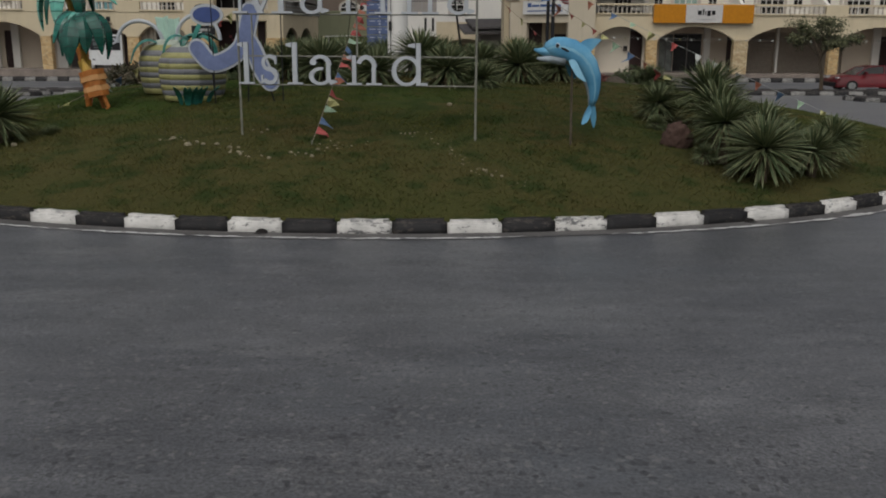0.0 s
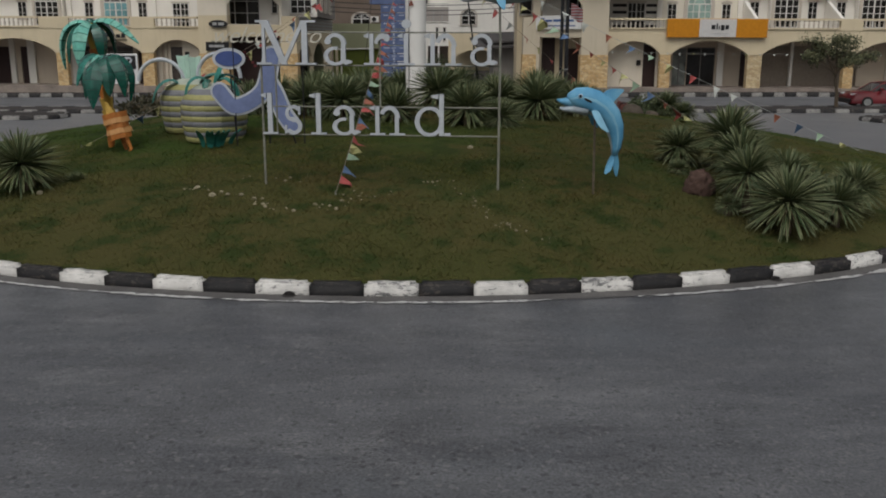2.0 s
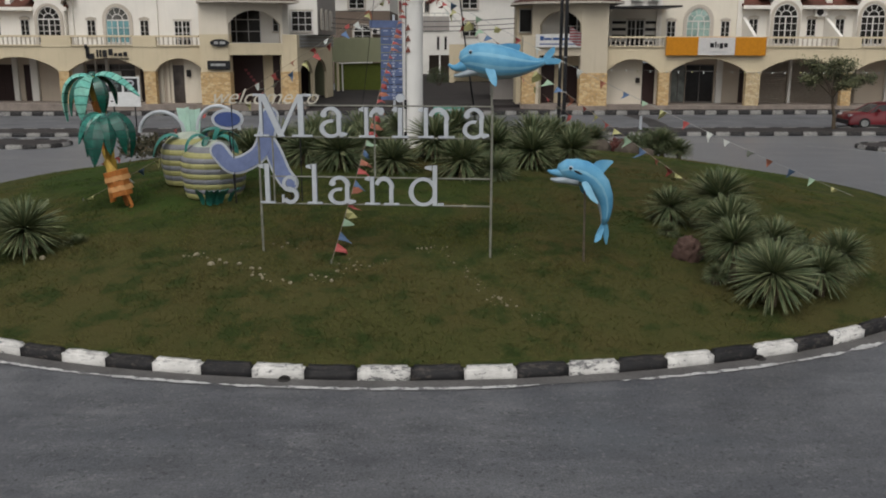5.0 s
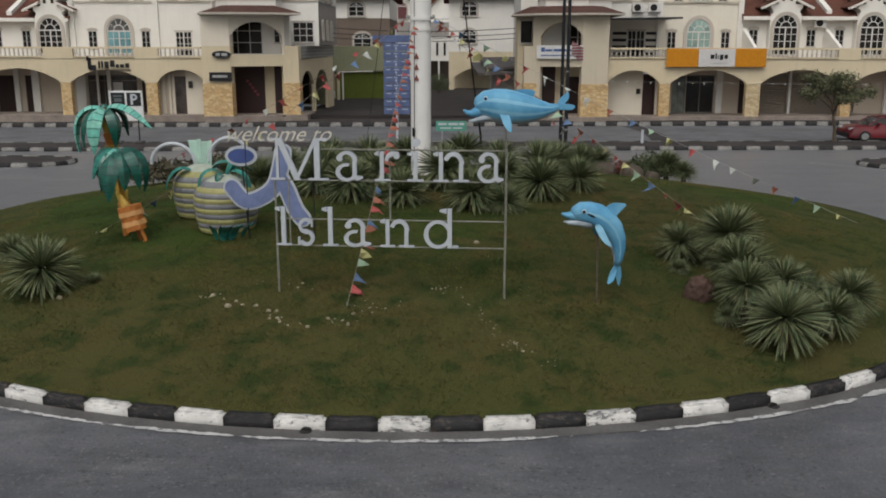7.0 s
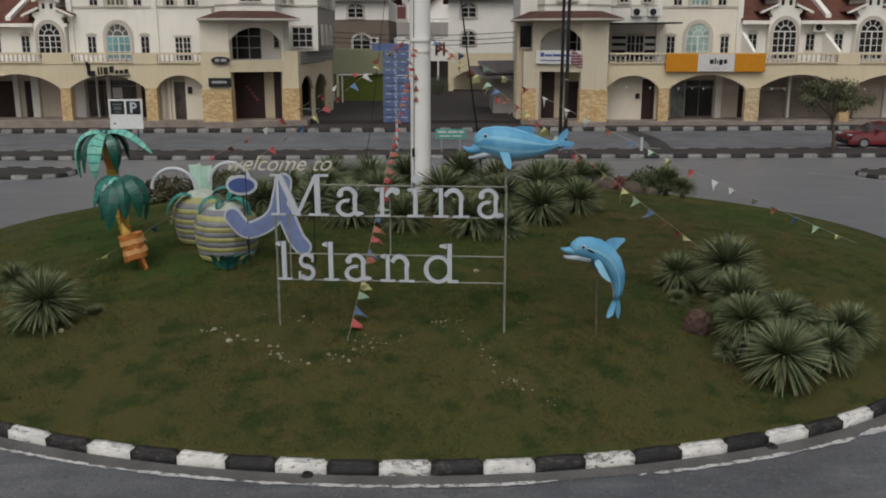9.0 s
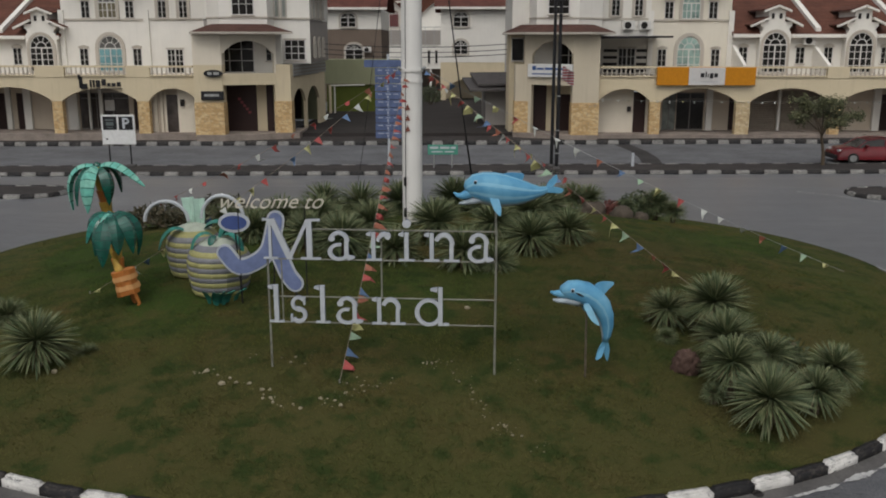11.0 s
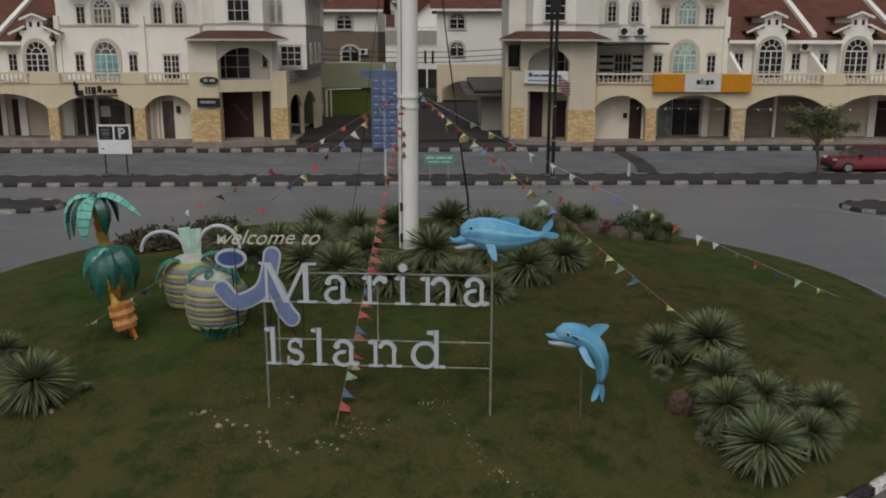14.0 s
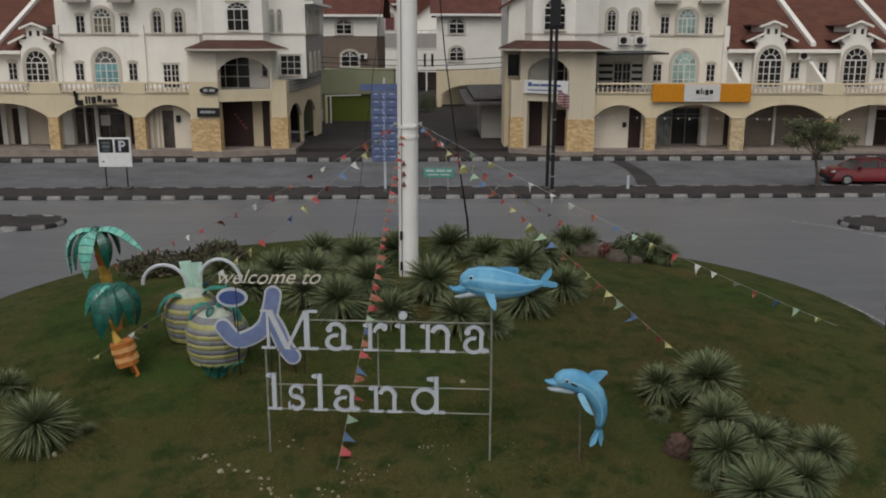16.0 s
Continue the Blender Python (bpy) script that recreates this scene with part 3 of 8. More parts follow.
def window(parent, x, z0, w, spring, rise, y, glass, bars=2, rows=3, surround=0.16, m=Matrix(), fan=None):
    """A window in a wall whose face is at y: surround, white frame with glazing bars, panes."""
    k = 12 if rise else 1

    def outline(grow, lo):
        half = w / 2 + grow
        pts = [(x - half, lo), (x + half, lo)]
        if rise:
            pts += [(x + half * math.cos(math.pi * i / k), spring + (rise + grow) * math.sin(math.pi * i / k)) for i in range(k + 1)]
        else:
            pts += [(x + half, spring + grow), (x - half, spring + grow)]
        return pts

    bm = bmesh.new()
    if surround:
        a, b = outline(surround, z0), outline(0.0, z0)
        a, b = a[1:] + a[:1], b[1:] + b[:1]
        for i in range(len(a) - 1):
            quad = [a[i], a[i + 1], b[i + 1], b[i]]
            area = sum(p[0] * q[1] - q[0] * p[1] for p, q in zip(quad, quad[1:] + quad[:1]))
            extrude_xz(bm, quad if area > 0 else quad[::-1], y - 0.09, y + 0.04, m)
        bmesh.ops.remove_doubles(bm, verts=bm.verts, dist=1e-4)
    else:
        box(bm, x - w / 2 - 0.06, x + w / 2 + 0.06, y - 0.07, y + 0.02, spring + rise + 0.001, spring + rise + 0.08, m)
    win = part("window", bm, M["trim"], parent)
    bm = bmesh.new()
    e = surround or 0.05
    box(bm, x - w / 2 - e, x + w / 2 + e, y - (0.13 if surround else 0.08), y + 0.02, z0 - (0.09 if surround else 0.07), z0 - 0.001, m)
    part("sill", bm, M["trim"], win)
    bm = bmesh.new()
    if fan:
        extrude_xz(bm, [(x - w / 2 + 0.02, z0), (x + w / 2 - 0.02, z0), (x + w / 2 - 0.02, spring - 0.002), (x - w / 2 + 0.02, spring - 0.002)], y - 0.02, y - 0.008, m)
        part("pane", bm, glass, win)
        bm = bmesh.new()
        extrude_xz(bm, outline(-0.02, spring)[1:], y - 0.02, y - 0.008, m)
        part("pane", bm, fan, win)
    else:
        extrude_xz(bm, outline(-0.02, z0), y - 0.02, y - 0.008, m)
        part("pane", bm, glass, win)
    bm = bmesh.new()
    t = 0.024 if w > 0.8 else 0.011
    for i in range(bars + 1):
        u = x - w / 2 + w * i / bars
        f = 2 * (u - x) / w
        top = spring + (rise * math.sqrt(max(0, 1 - f * f)) if rise and 0 < i < bars and bars == 2 else 0)
        tt = t * (1.5 if i in (0, bars) or (i * 2 == bars) else 0.7)
        box(bm, u - tt, u + tt, y - 0.045, y - 0.022, z0, top, m)
    for j in range(rows + 1):
        v = z0 + (spring - z0) * j / rows
        tt = t * (1.5 if j in (0, rows) else 0.7)
        box(bm, x - w / 2, x + w / 2, y - 0.05, y - 0.021, v - tt, v + tt, m)
    if rise:
        arc = [(x + w / 2 * math.cos(math.pi * i / k), spring + rise * math.sin(math.pi * i / k)) for i in range(k + 1)]
        arc2 = [(x + (p - x) * 0.92, spring + (q - spring) * 0.92) for p, q in arc]
        inner = [(x + (p - x) * 0.48, spring + (q - spring) * 0.48) for p, q in arc]
        inn2 = [(x + (p - x) * 0.42, spring + (q - spring) * 0.42) for p, q in arc]
        for A, B in ((arc, arc2), (inner, inn2)):
            for i in range(k):
                extrude_xz(bm, [A[i], A[i + 1], B[i + 1], B[i]], y - 0.047, y - 0.02, m)
        for ang in (36, 72, 108, 144):
            c, s = math.cos(radians(ang)), math.sin(radians(ang))
            p0, p1 = (x + w / 2 * 0.42 * c, spring + rise * 0.42 * s), (x + w / 2 * c, spring + rise * s)
            ox, oz = -s * t * 0.6, c * t * 0.6
            extrude_xz(bm, [(p0[0] - ox, p0[1] - oz), (p1[0] - ox, p1[1] - oz), (p1[0] + ox, p1[1] + oz), (p0[0] + ox, p0[1] + oz)], y - 0.044, y - 0.021, m)
    part("window_frame", bm, M["frame_white"], win)
    return win


def baluster_mesh():
    bm = bmesh.new()
    prof = ((0.0, 0.055), (0.05, 0.055), (0.06, 0.035), (0.16, 0.06), (0.26, 0.045), (0.36, 0.03), (0.40, 0.05), (0.44, 0.05))
    rings = [[bm.verts.new((r * math.cos(math.pi * k / 4), r * math.sin(math.pi * k / 4), z)) for k in range(8)] for z, r in prof]
    for a, b in zip(rings, rings[1:]):
        for k in range(8):
            bm.faces.new((a[k], a[(k + 1) % 8], b[(k + 1) % 8], b[k]))
    me = bpy.data.meshes.new("baluster")
    bm.to_mesh(me)
    bm.free()
    me.materials.append(M["trim"])
    return me


BALUSTER = baluster_mesh()


def balustrade(parent, x0, x1, y, z):
    """A low parapet of turned balusters under a coping."""
    bm = bmesh.new()
    box(bm, x0, x1, y - 0.13, y + 0.13, z + 0.45, z + 0.56)
    box(bm, x0, x1, y - 0.11, y + 0.11, z - 0.05, z + 0.02)
    rail = part("balustrade", bm, M["cream"], parent)
    n = max(2, round((x1 - x0) / 0.27))
    for i in range(n):
        share("baluster", BALUSTER, rail, Matrix.Translation((x0 + (x1 - x0) * (i + 0.5) / n, y, z + 0.015)))


def dormer(parent, x, dz=0.0):
    """A white arched dormer front, flush with its window bay, under two stepped little gables with vents."""
    y = UPPER - 0.5
    z = lambda v: v + dz
    bm = bmesh.new()
    half = [(0.95, 3.57), (0.95, z(5.95)), (0.90, z(6.12)), (0.80, z(6.26)), (0.84, z(6.4)), (0.97, z(6.5)), (0.97, z(6.74))]
    extrude_xz(bm, [(x - 0.95, 3.57)] + [(x + a, b) for a, b in half] + [(x - a, b) for a, b in half[:0:-1]], y, y + 1.9)
    d = part("dormer", bm, M["white"], parent)
    bm = bmesh.new()
    extrude_xz(bm, [(x - 0.52, z(6.745)), (x + 0.52, z(6.745)), (x + 0.52, z(7.42)), (x, z(7.64)), (x - 0.52, z(7.42))], y + 0.05, y + 2.4)
    part("gablet", bm, M["white"], d)
    bm = bmesh.new()
    for s in (-1, 1):
        for (xa, za, xb, zb) in ((0.53, 6.9, 1.58, 6.42), (0.0, 7.62, 0.82, 7.3)):
            pts = [(x + s * xa, z(za)), (x + s * xb, z(zb)), (x + s * xb, z(zb + 0.13)), (x + s * xa, z(za + 0.13))]
            extrude_xz(bm, pts if s > 0 else pts[::-1], y - 0.22, y + 0.05)
    part("dormer_eave", bm, M["white"], d)
    bm = bmesh.new()
    for s in (-1, 1):
        for (xa, za, xb, zb, back) in ((0.53, 7.0, 1.56, 6.53, 2.4), (0.0, 7.73, 0.80, 7.42, 3.2)):
            pts = [(x + s * xa, z(za)), (x + s * xb, z(zb)), (x + s * xb, z(zb + 0.06)), (x + s * xa, z(za + 0.06))]
            extrude_xz(bm, pts if s > 0 else pts[::-1], y - 0.19, y + back)
    part("dormer_roof", bm, M["tiles"], d)
    for s in (-0.24, 0.24):
        bm = bmesh.new()
        box(bm, x + s - 0.085, x + s + 0.085, y + 0.03, y + 0.052, z(6.92), z(7.24))
        part("vent", bm, M["dark"], d)


def hood(parent, x, z, y):
    """The little peaked moulding over a narrow window."""
    bm = bmesh.new()
    extrude_xz(bm, [(x - 0.32, z + 0.03), (x + 0.32, z + 0.03), (x + 0.29, z + 0.09), (x, z + 0.17), (x - 0.29, z + 0.09)], y - 0.09, y + 0.01)
    part("window_hood", bm, M["trim"], parent)


def air_unit(parent, x, z, y):
    a = part("air_conditioner", rbox(x - 0.36, x + 0.36, y - 0.32, y, z, z + 0.52, 0.02), M["frame_white"], parent)
    bm = bmesh.new()
    for r in (0.2, 0.14, 0.08):
        pts = [(x - 0.06 + r * math.cos(math.pi * i / 8), y - 0.33, z + 0.26 + r * math.sin(math.pi * i / 8)) for i in range(17)]
        tube(bm, pts, 0.012, 5)
    bmesh.ops.create_circle(bm, cap_ends=True, segments=20, radius=0.21, matrix=Matrix.Translation((x - 0.06, y - 0.323, z + 0.26)) @ Matrix.Rotation(math.pi / 2, 4, "X"))
    part("fan_grille", bm, M["dark"], a)


def arcade(parent, x0, x1, arches, piers):
    """The cream arcade wall with segmental arches, stone-faced piers, the terrace slab and the deep soffit."""
    bm = bmesh.new()
    pierced(bm, x1 - x0, 3.5, 0.34, [(a - x0, b - x0, 0.0, 2.02, r) for a, b, r in arches], Matrix.Translation((x0, FRONT, 0.1)))
    part("wall", bm, M["cream"], parent)
    for a, b, *pale in piers:
        bm = bmesh.new()
        box(bm, a - 0.012, b + 0.012, FRONT - 0.05, FRONT + 0.36, 0.1, 2.08)
        p = part("pier_facing", bm, M["stone_pale"] if pale else M["stone"], parent, "random sandstone facing")
        bm = bmesh.new()
        box(bm, a - 0.05, b + 0.05, FRONT - 0.08, FRONT + 0.38, 2.081, 2.16)
        part("pier_cap", bm, M["cream"], p)
    bm = bmesh.new()
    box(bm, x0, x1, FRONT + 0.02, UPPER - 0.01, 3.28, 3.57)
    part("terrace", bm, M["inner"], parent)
    bm = bmesh.new()
    box(bm, x0, x1, FRONT - 0.2, UPPER - 0.01, -0.4, 0.2)
    part("arcade_floor", bm, M["walk"], parent)


def shopfront(parent, x0, x1, items):
    """The ground-floor wall at the back of the arcade: doors, shutters, glass."""
    bm = bmesh.new()
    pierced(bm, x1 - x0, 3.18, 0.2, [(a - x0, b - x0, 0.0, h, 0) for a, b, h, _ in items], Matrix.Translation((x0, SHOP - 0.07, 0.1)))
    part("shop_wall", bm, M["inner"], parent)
    for a, b, h, kind in items:
        y = SHOP
        if kind.endswith("glass"):
            bm = bmesh.new()
            box(bm, a, b, y + 0.03, y + 0.05, 0.2, h + 0.1)
            d = part("shop_window", bm, M[{"glass": "glass", "brown_glass": "glass_brown", "pale_glass": "glass_pale"}[kind]], parent)
            bm = bmesh.new()
            n = max(2, round((b - a) / 0.9))
            for i in range(n + 1):
                u = a + (b - a) * i / n
                box(bm, u - 0.024, u + 0.024, y - 0.01, y + 0.045, 0.2, h + 0.1)
            for v in (0.24, 2.1, h + 0.07):
                box(bm, a, b, y - 0.012, y + 0.046, v - 0.035, v + 0.035)
            part("shop_frame", bm, M["shop_metal"], d)
        elif kind == "shutter":
            bm = bmesh.new()
            n = int((h - 0.1) / 0.11)
            prev = None
            for i in range(2 * n + 1):
                z = 0.2 + i * (h - 0.1) / (2 * n)
                row = [bm.verts.new((u, y + 0.03 + (0.02 if i % 2 else 0.0), z)) for u in (a, b)]
                if prev:
                    bm.faces.new((prev[0], prev[1], row[1], row[0]))
                prev = row
            bmesh.ops.solidify(bm, geom=bm.faces[:], thickness=0.02)
            part("roller_shutter", bm, M["shutter"], parent)
        else:
            bm = bmesh.new()
            box(bm, a, b, y, y + 0.05, 0.2, h + 0.1)
            for i in range(2):
                for v in (0.35, 1.15):
                    c = a + (b - a) * (0.28 + 0.44 * i)
                    box(bm, c - (b - a) * 0.15, c + (b - a) * 0.15, y - 0.02, y + 0.01, v, v + 0.65)
            part("shop_door", bm, M["dark_door"], parent)


def infill(parent, x0, x1, y):
    """A cream wall that fills part of an arch just behind the arcade face."""
    bm = bmesh.new()
    box(bm, x0, x1, y, y + 0.2, 0.2, 3.27)
    part("infill_wall", bm, M["pale_cream"], parent, "pale cream infill wall")


def side_post(parent, x0, x1, y):
    bm = bmesh.new()
    box(bm, x0, x1, y - 0.3, y - 0.08, 0.2, 3.27)
    part("post", bm, M["white"], parent)


M["shop_metal"] = plain("dull_grey_shop_frame", (0.16, 0.15, 0.14), 0.5)
M["shutter"] = plain("grey_roller_shutter", (0.40, 0.345, 0.285), 0.6, 0.0)


def gable_roof(parent, x0, x1, eave_z, ridge_y, ridge_z, mat, y0=UPPER - 0.45, gaps=()):
    bm = bmesh.new()
    prof = [(y0, eave_z), (ridge_y, ridge_z), (2 * ridge_y - y0, eave_z)]
    t = 0.16
    for (ya, za), (yb, zb) in zip(prof, prof[1:]):
        v = [bm.verts.new(p) for p in ((x0, ya, za), (x1, ya, za), (x1, yb, zb), (x0, yb, zb), (x0, ya, za + t), (x1, ya, za + t), (x1, yb, zb + t), (x0, yb, zb + t))]
        for f in ((3, 2, 1, 0), (4, 5, 6, 7), (0, 1, 5, 4), (1, 2, 6, 5), (2, 3, 7, 6), (3, 0, 4, 7)):
            bm.faces.new([v[i] for i in f])
    r = part("roof", bm, mat, parent)
    edges = [x0] + [v for g in gaps for v in (g - 0.96, g + 0.96)] + [x1]
    for a, b in zip(edges[::2], edges[1::2]):
        bm = bmesh.new()
        box(bm, a, b, y0 - 0.12, y0 + 0.02, eave_z - 0.06, eave_z + 0.15)
        part("gutter", bm, M["white"], r)
    return r


def coping(parent, x, eave_z, ridge_y, ridge_z):
    """A raised white party-wall coping running up the roof."""
    bm = bmesh.new()
    a, b = Vector((x, UPPER - 0.1, eave_z + 0.55)), Vector((x, ridge_y, ridge_z + 0.42))
    for w, lift in ((0.16, 0.0),):
        v = [bm.verts.new(p) for p in ((a.x - w, a.y, a.z - 0.6), (a.x + w, a.y, a.z - 0.6), (b.x + w, b.y, b.z - 0.6), (b.x - w, b.y, b.z - 0.6),
                                       (a.x - w, a.y, a.z), (a.x + w, a.y, a.z), (b.x + w, b.y, b.z), (b.x - w, b.y, b.z))]
        for f in ((3, 2, 1, 0), (4, 5, 6, 7), (0, 1, 5, 4), (1, 2, 6, 5), (2, 3, 7, 6), (3, 0, 4, 7)):
            bm.faces.new([v[i] for i in f])
    part("coping", bm, M["white"], parent)


def fin(parent, x, z0=3.57):
    """A sloping white party-wall fin on the terrace."""
    bm = bmesh.new()
    v = [(UPPER, z0), (UPPER - 2.5, z0), (UPPER - 2.5, z0 + 0.62), (UPPER, z0 + 1.8)]
    a = [bm.verts.new((x - 0.1, y, z)) for y, z in v]
    b = [bm.verts.new((x + 0.1, y, z)) for y, z in v]
    bm.faces.new(a)
    bm.faces.new(b[::-1])
    for i in range(4):
        j = (i + 1) % 4
        bm.faces.new((a[j], a[i], b[i], b[j]))
    part("terrace_fin", bm, M["white"], parent)


def pillar(parent, x0, x1):
    bm = rbox(x0, x1, FRONT - 0.03, FRONT + 0.2, 3.45, 4.13, 0.02)
    part("parapet_pillar", bm, M["cream"], parent)


def upper_wall(parent, x0, x1, z0, z1, y=UPPER, mat=None):
    bm = bmesh.new()
    box(bm, x0, x1, y, y + 0.3, z0, z1)
    part("upper_wall", bm, mat or M["white"], parent)


def string_course(parent, x0, x1, z, y=UPPER):
    bm = bmesh.new()
    box(bm, x0, x1, y - 0.07, y + 0.02, z - 0.05, z + 0.05)
    part("string_course", bm, M["trim"], parent)


def tall_bay(parent, x0, x1, cx, big, small, fan, paint):
    """The white three-storey shop unit with big arched windows."""
    upper_wall(parent, x0, x1, 3.5, 10.4, mat=paint)
    string_course(parent, x0, x1, 6.83)
    for a in (x0, x1):
        bm = bmesh.new()
        box(bm, a - 0.16, a + 0.16, UPPER - 0.14, UPPER + 0.2, 3.57, 7.4)
        part("pilaster", bm, M["white"], parent)
    window(parent, cx, 3.7, 1.46, 5.08, 0.8, UPPER, big, 4, 3, 0.2, fan=fan)
    window(parent, cx, 6.92, 1.1, 7.85, 0.55, UPPER, small, 4, 2, 0.18, fan=fan)
    for s in (-1, 1):
        window(parent, cx + s * 1.66, 4.05, 0.52, 5.08, 0, UPPER, M["glass"], 2, 3, 0)
        hood(parent, cx + s * 1.66, 5.125, UPPER)
        window(parent, cx + s * 1.36, 6.93, 0.52, 7.94, 0, UPPER, M["glass"], 2, 3, 0)
        hood(parent, cx + s * 1.36, 7.985, UPPER)
        bm = bmesh.new()
        box(bm, cx + s * 1.42 - 1.0 + (0.35 if s < 0 else 0.2), cx + s * 1.42 + 1.0 - (0.2 if s < 0 else 0.35), UPPER - 0.7, UPPER - 0.02, 8.72, 8.9)
        part("roof_overhang", bm, M["grey_wall"], parent)


def hip_canopy(parent, poly_low, poly_high, z0, z1, mat, fascia=0.11):
    """A shallow tiled skirt roof over a corner, with a white fascia."""
    bm = bmesh.new()
    lo = [bm.verts.new((*p, z0)) for p in poly_low]
    hi = [bm.verts.new((*p, z1)) for p in poly_high]
    n = len(lo)
    for i in range(n):
        j = (i + 1) % n
        bm.faces.new((lo[i], lo[j], hi[j], hi[i]))
    bm.faces.new(hi)
    c = part("skirt_roof", bm, mat, parent)
    bm = bmesh.new()
    prism(bm, poly_low, z0 - fascia, z0 - 0.004)
    part("fascia", bm, M["trim"], c)


def corner_block(parent, plan, chamfer, span, back, upper, lower):
    """The corner house: stone-footed piers, a chamfered front with a deep arched balcony above a shop door, and a tower storey on top."""
    (ax, ay), (bx, by) = chamfer
    L = math.hypot(bx - ax, by - ay)
    m = Matrix.Translation((ax, ay, 0.1)) @ Matrix.Rotation(math.atan2(by - ay, bx - ax), 4, "Z")
    u0, u1 = span
    bm = bmesh.new()
    pierced(bm, L, 3.6, 0.3, [(u0, u1, 0.0, 2.94, 0)], m)
    part("corner_wall", bm, lower, parent)
    bm = bmesh.new()
    pierced(bm, L, 2.4, 0.3, [(u0, u1, 0.02, 1.08, 0.78)], m @ Matrix.Translation((0, 0, 3.601)))
    part("corner_wall", bm, upper, parent)
    bm = bmesh.new()
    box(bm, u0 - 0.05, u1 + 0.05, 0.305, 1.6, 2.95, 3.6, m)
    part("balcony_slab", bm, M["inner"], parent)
    # the white back walls of balcony and porch, with their dark glass and doors
    bm = bmesh.new()
    box(bm, back["x0"], back["x1"], back["y"], back["y"] + 0.2, 3.62, 5.95)
    part("balcony_back", bm, M["white"], parent)
    bm = bmesh.new()
    box(bm, back["x0"], back["x1"], back["y"] + 0.1, back["y"] + 0.3, 0.2, 3.6)
    part("porch_back", bm, M["cream"], parent)
    for x, z0, w, z1, n, r in back["windows"]:
        window(parent, x, z0, w, z1, 0, back["y"] - 0.002, M["glass"], n, r, 0)
    for x0, x1, h in back["doors"]:
        bm = bmesh.new()
        box(bm, x0, x1, back["y"] + 0.05, back["y"] + 0.096, 0.2, h)
        part("shop_door", bm, M["dark_door"], parent)
    # straight piers beside the chamfer, faced with stone
    for (x0, x1, y) in plan["piers"]:
        bm = bmesh.new()
        box(bm, x0, x1, y, y + 0.9, 0.1, 4.2)
        part("corner_pier", bm, lower, parent)
        if x1 - x0 > 1.4:
            bm = bmesh.new()
            box(bm, x0, x1, y + 0.02, y + 0.9, 4.201, 6.1)
            part("corner_pier", bm, upper, parent)
        bm = bmesh.new()
        box(bm, x0 - 0.04, x1 + 0.04, y - 0.05, y + 0.85, 0.1, 2.06)
        part("pier_facing", bm, M["stone"], parent, "random sandstone facing")
    bm = bmesh.new()
    prism(bm, plan["floor"], -0.4, 0.2)
    part("porch_floor", bm, M["walk"], parent)
    bm = bmesh.new()
    prism(bm, plan["tower"], 5.95, 10.6)
    part("tower", bm, M["white"], parent)
    bm = bmesh.new()
    c = Vector((sum(p[0] for p in plan["tower"]), sum(p[1] for p in plan["tower"]))) / len(plan["tower"])
    prism(bm, [(c.x + (p[0] - c.x) * 1.02, c.y + (p[1] - c.y) * 1.02) for p in plan["tower"]], 6.86, 6.95)
    part("string_course", bm, M["trim"], parent)
    hip_canopy(parent, plan["roof_low"], plan["roof_high"], 6.06, 6.52, M["tiles_dark"])


def shop_sign(parent_name, label, x0, x1, z0, z1, y, c, category="shop sign"):
    bm = rbox(x0, x1, y - 0.16, y, z0, z1, 0.015)
    ob = part(parent_name, bm, c)
    return tagged(ob, label, category)


def bars(parent, spans, y, mat, name="lettering"):
    """Unreadable lettering as plain bars: spans of (x0, x1, z0, z1)."""
    bm = bmesh.new()
    for x0, x1, z0, z1 in spans:
        box(bm, x0, x1, y - 0.02, y - 0.002, z0, z1)
    return part(name, bm, mat, parent)


# left row
left_row = thing("shophouse", "cream arcaded shop row with white upper storeys and brown roofs", "shop building", "shop rows")
arcade(left_row, -34.0, -14.72, [(-33.6, -28.9, 0.76), (-28.3, -23.3, 0.78), (-22.72, -18.28, 0.72), (-17.62, -14.78, 0.72)], [(-28.9, -28.3), (-23.3, -22.72), (-18.28, -17.62)])
shopfront(left_row, -34.0, -17.9, [(-33.0, -30.2, 2.4, "glass"), (-28.4, -27.25, 2.3, "door"), (-26.62, -26.12, 2.3, "door"), (-22.72, -19.7, 2.35, "brown_glass"), (-19.4, -18.5, 2.3, "door")])
infill(left_row, -16.15, -14.75, 53.75)
bm = bmesh.new()
box(bm, -16.85, -16.16, 53.85, 53.9, 0.2, 2.42)
part("shop_door", bm, M["glass_brown"], left_row, "brown glazed shop door")
bm = bmesh.new()
box(bm, -18.3, -16.16, 53.92, 54.1, 0.2, 3.27)
part("infill_wall", bm, M["inner"], left_row)
for a, b in ((-17.62, -17.42), (-17.22, -17.08), (-16.97, -16.86)):
    bm = bmesh.new()
    box(bm, a, b, 53.8, 53.915, 0.2, 2.6)
    part("post", bm, M["pale_cream"], left_row)
part("lamp_box", rbox(-15.98, -15.74, 53.62, 53.745, 1.75, 2.15, 0.02), M["dark"], left_row)
for a, b in ((-26.1, -25.66), (-23.4, -22.8), (-27.2, -26.9)):
    side_post(left_row, a, b, SHOP)
bm = bmesh.new()
box(bm, -23.2, -19.55, SHOP - 0.14, SHOP - 0.075, 2.46, 2.72)
part("header_beam", bm, M["trim"], left_row)
for a, b in ((-22.12, -22.02), (-21.46, -21.26)):
    side_post(left_row, a, b, SHOP + 0.02)
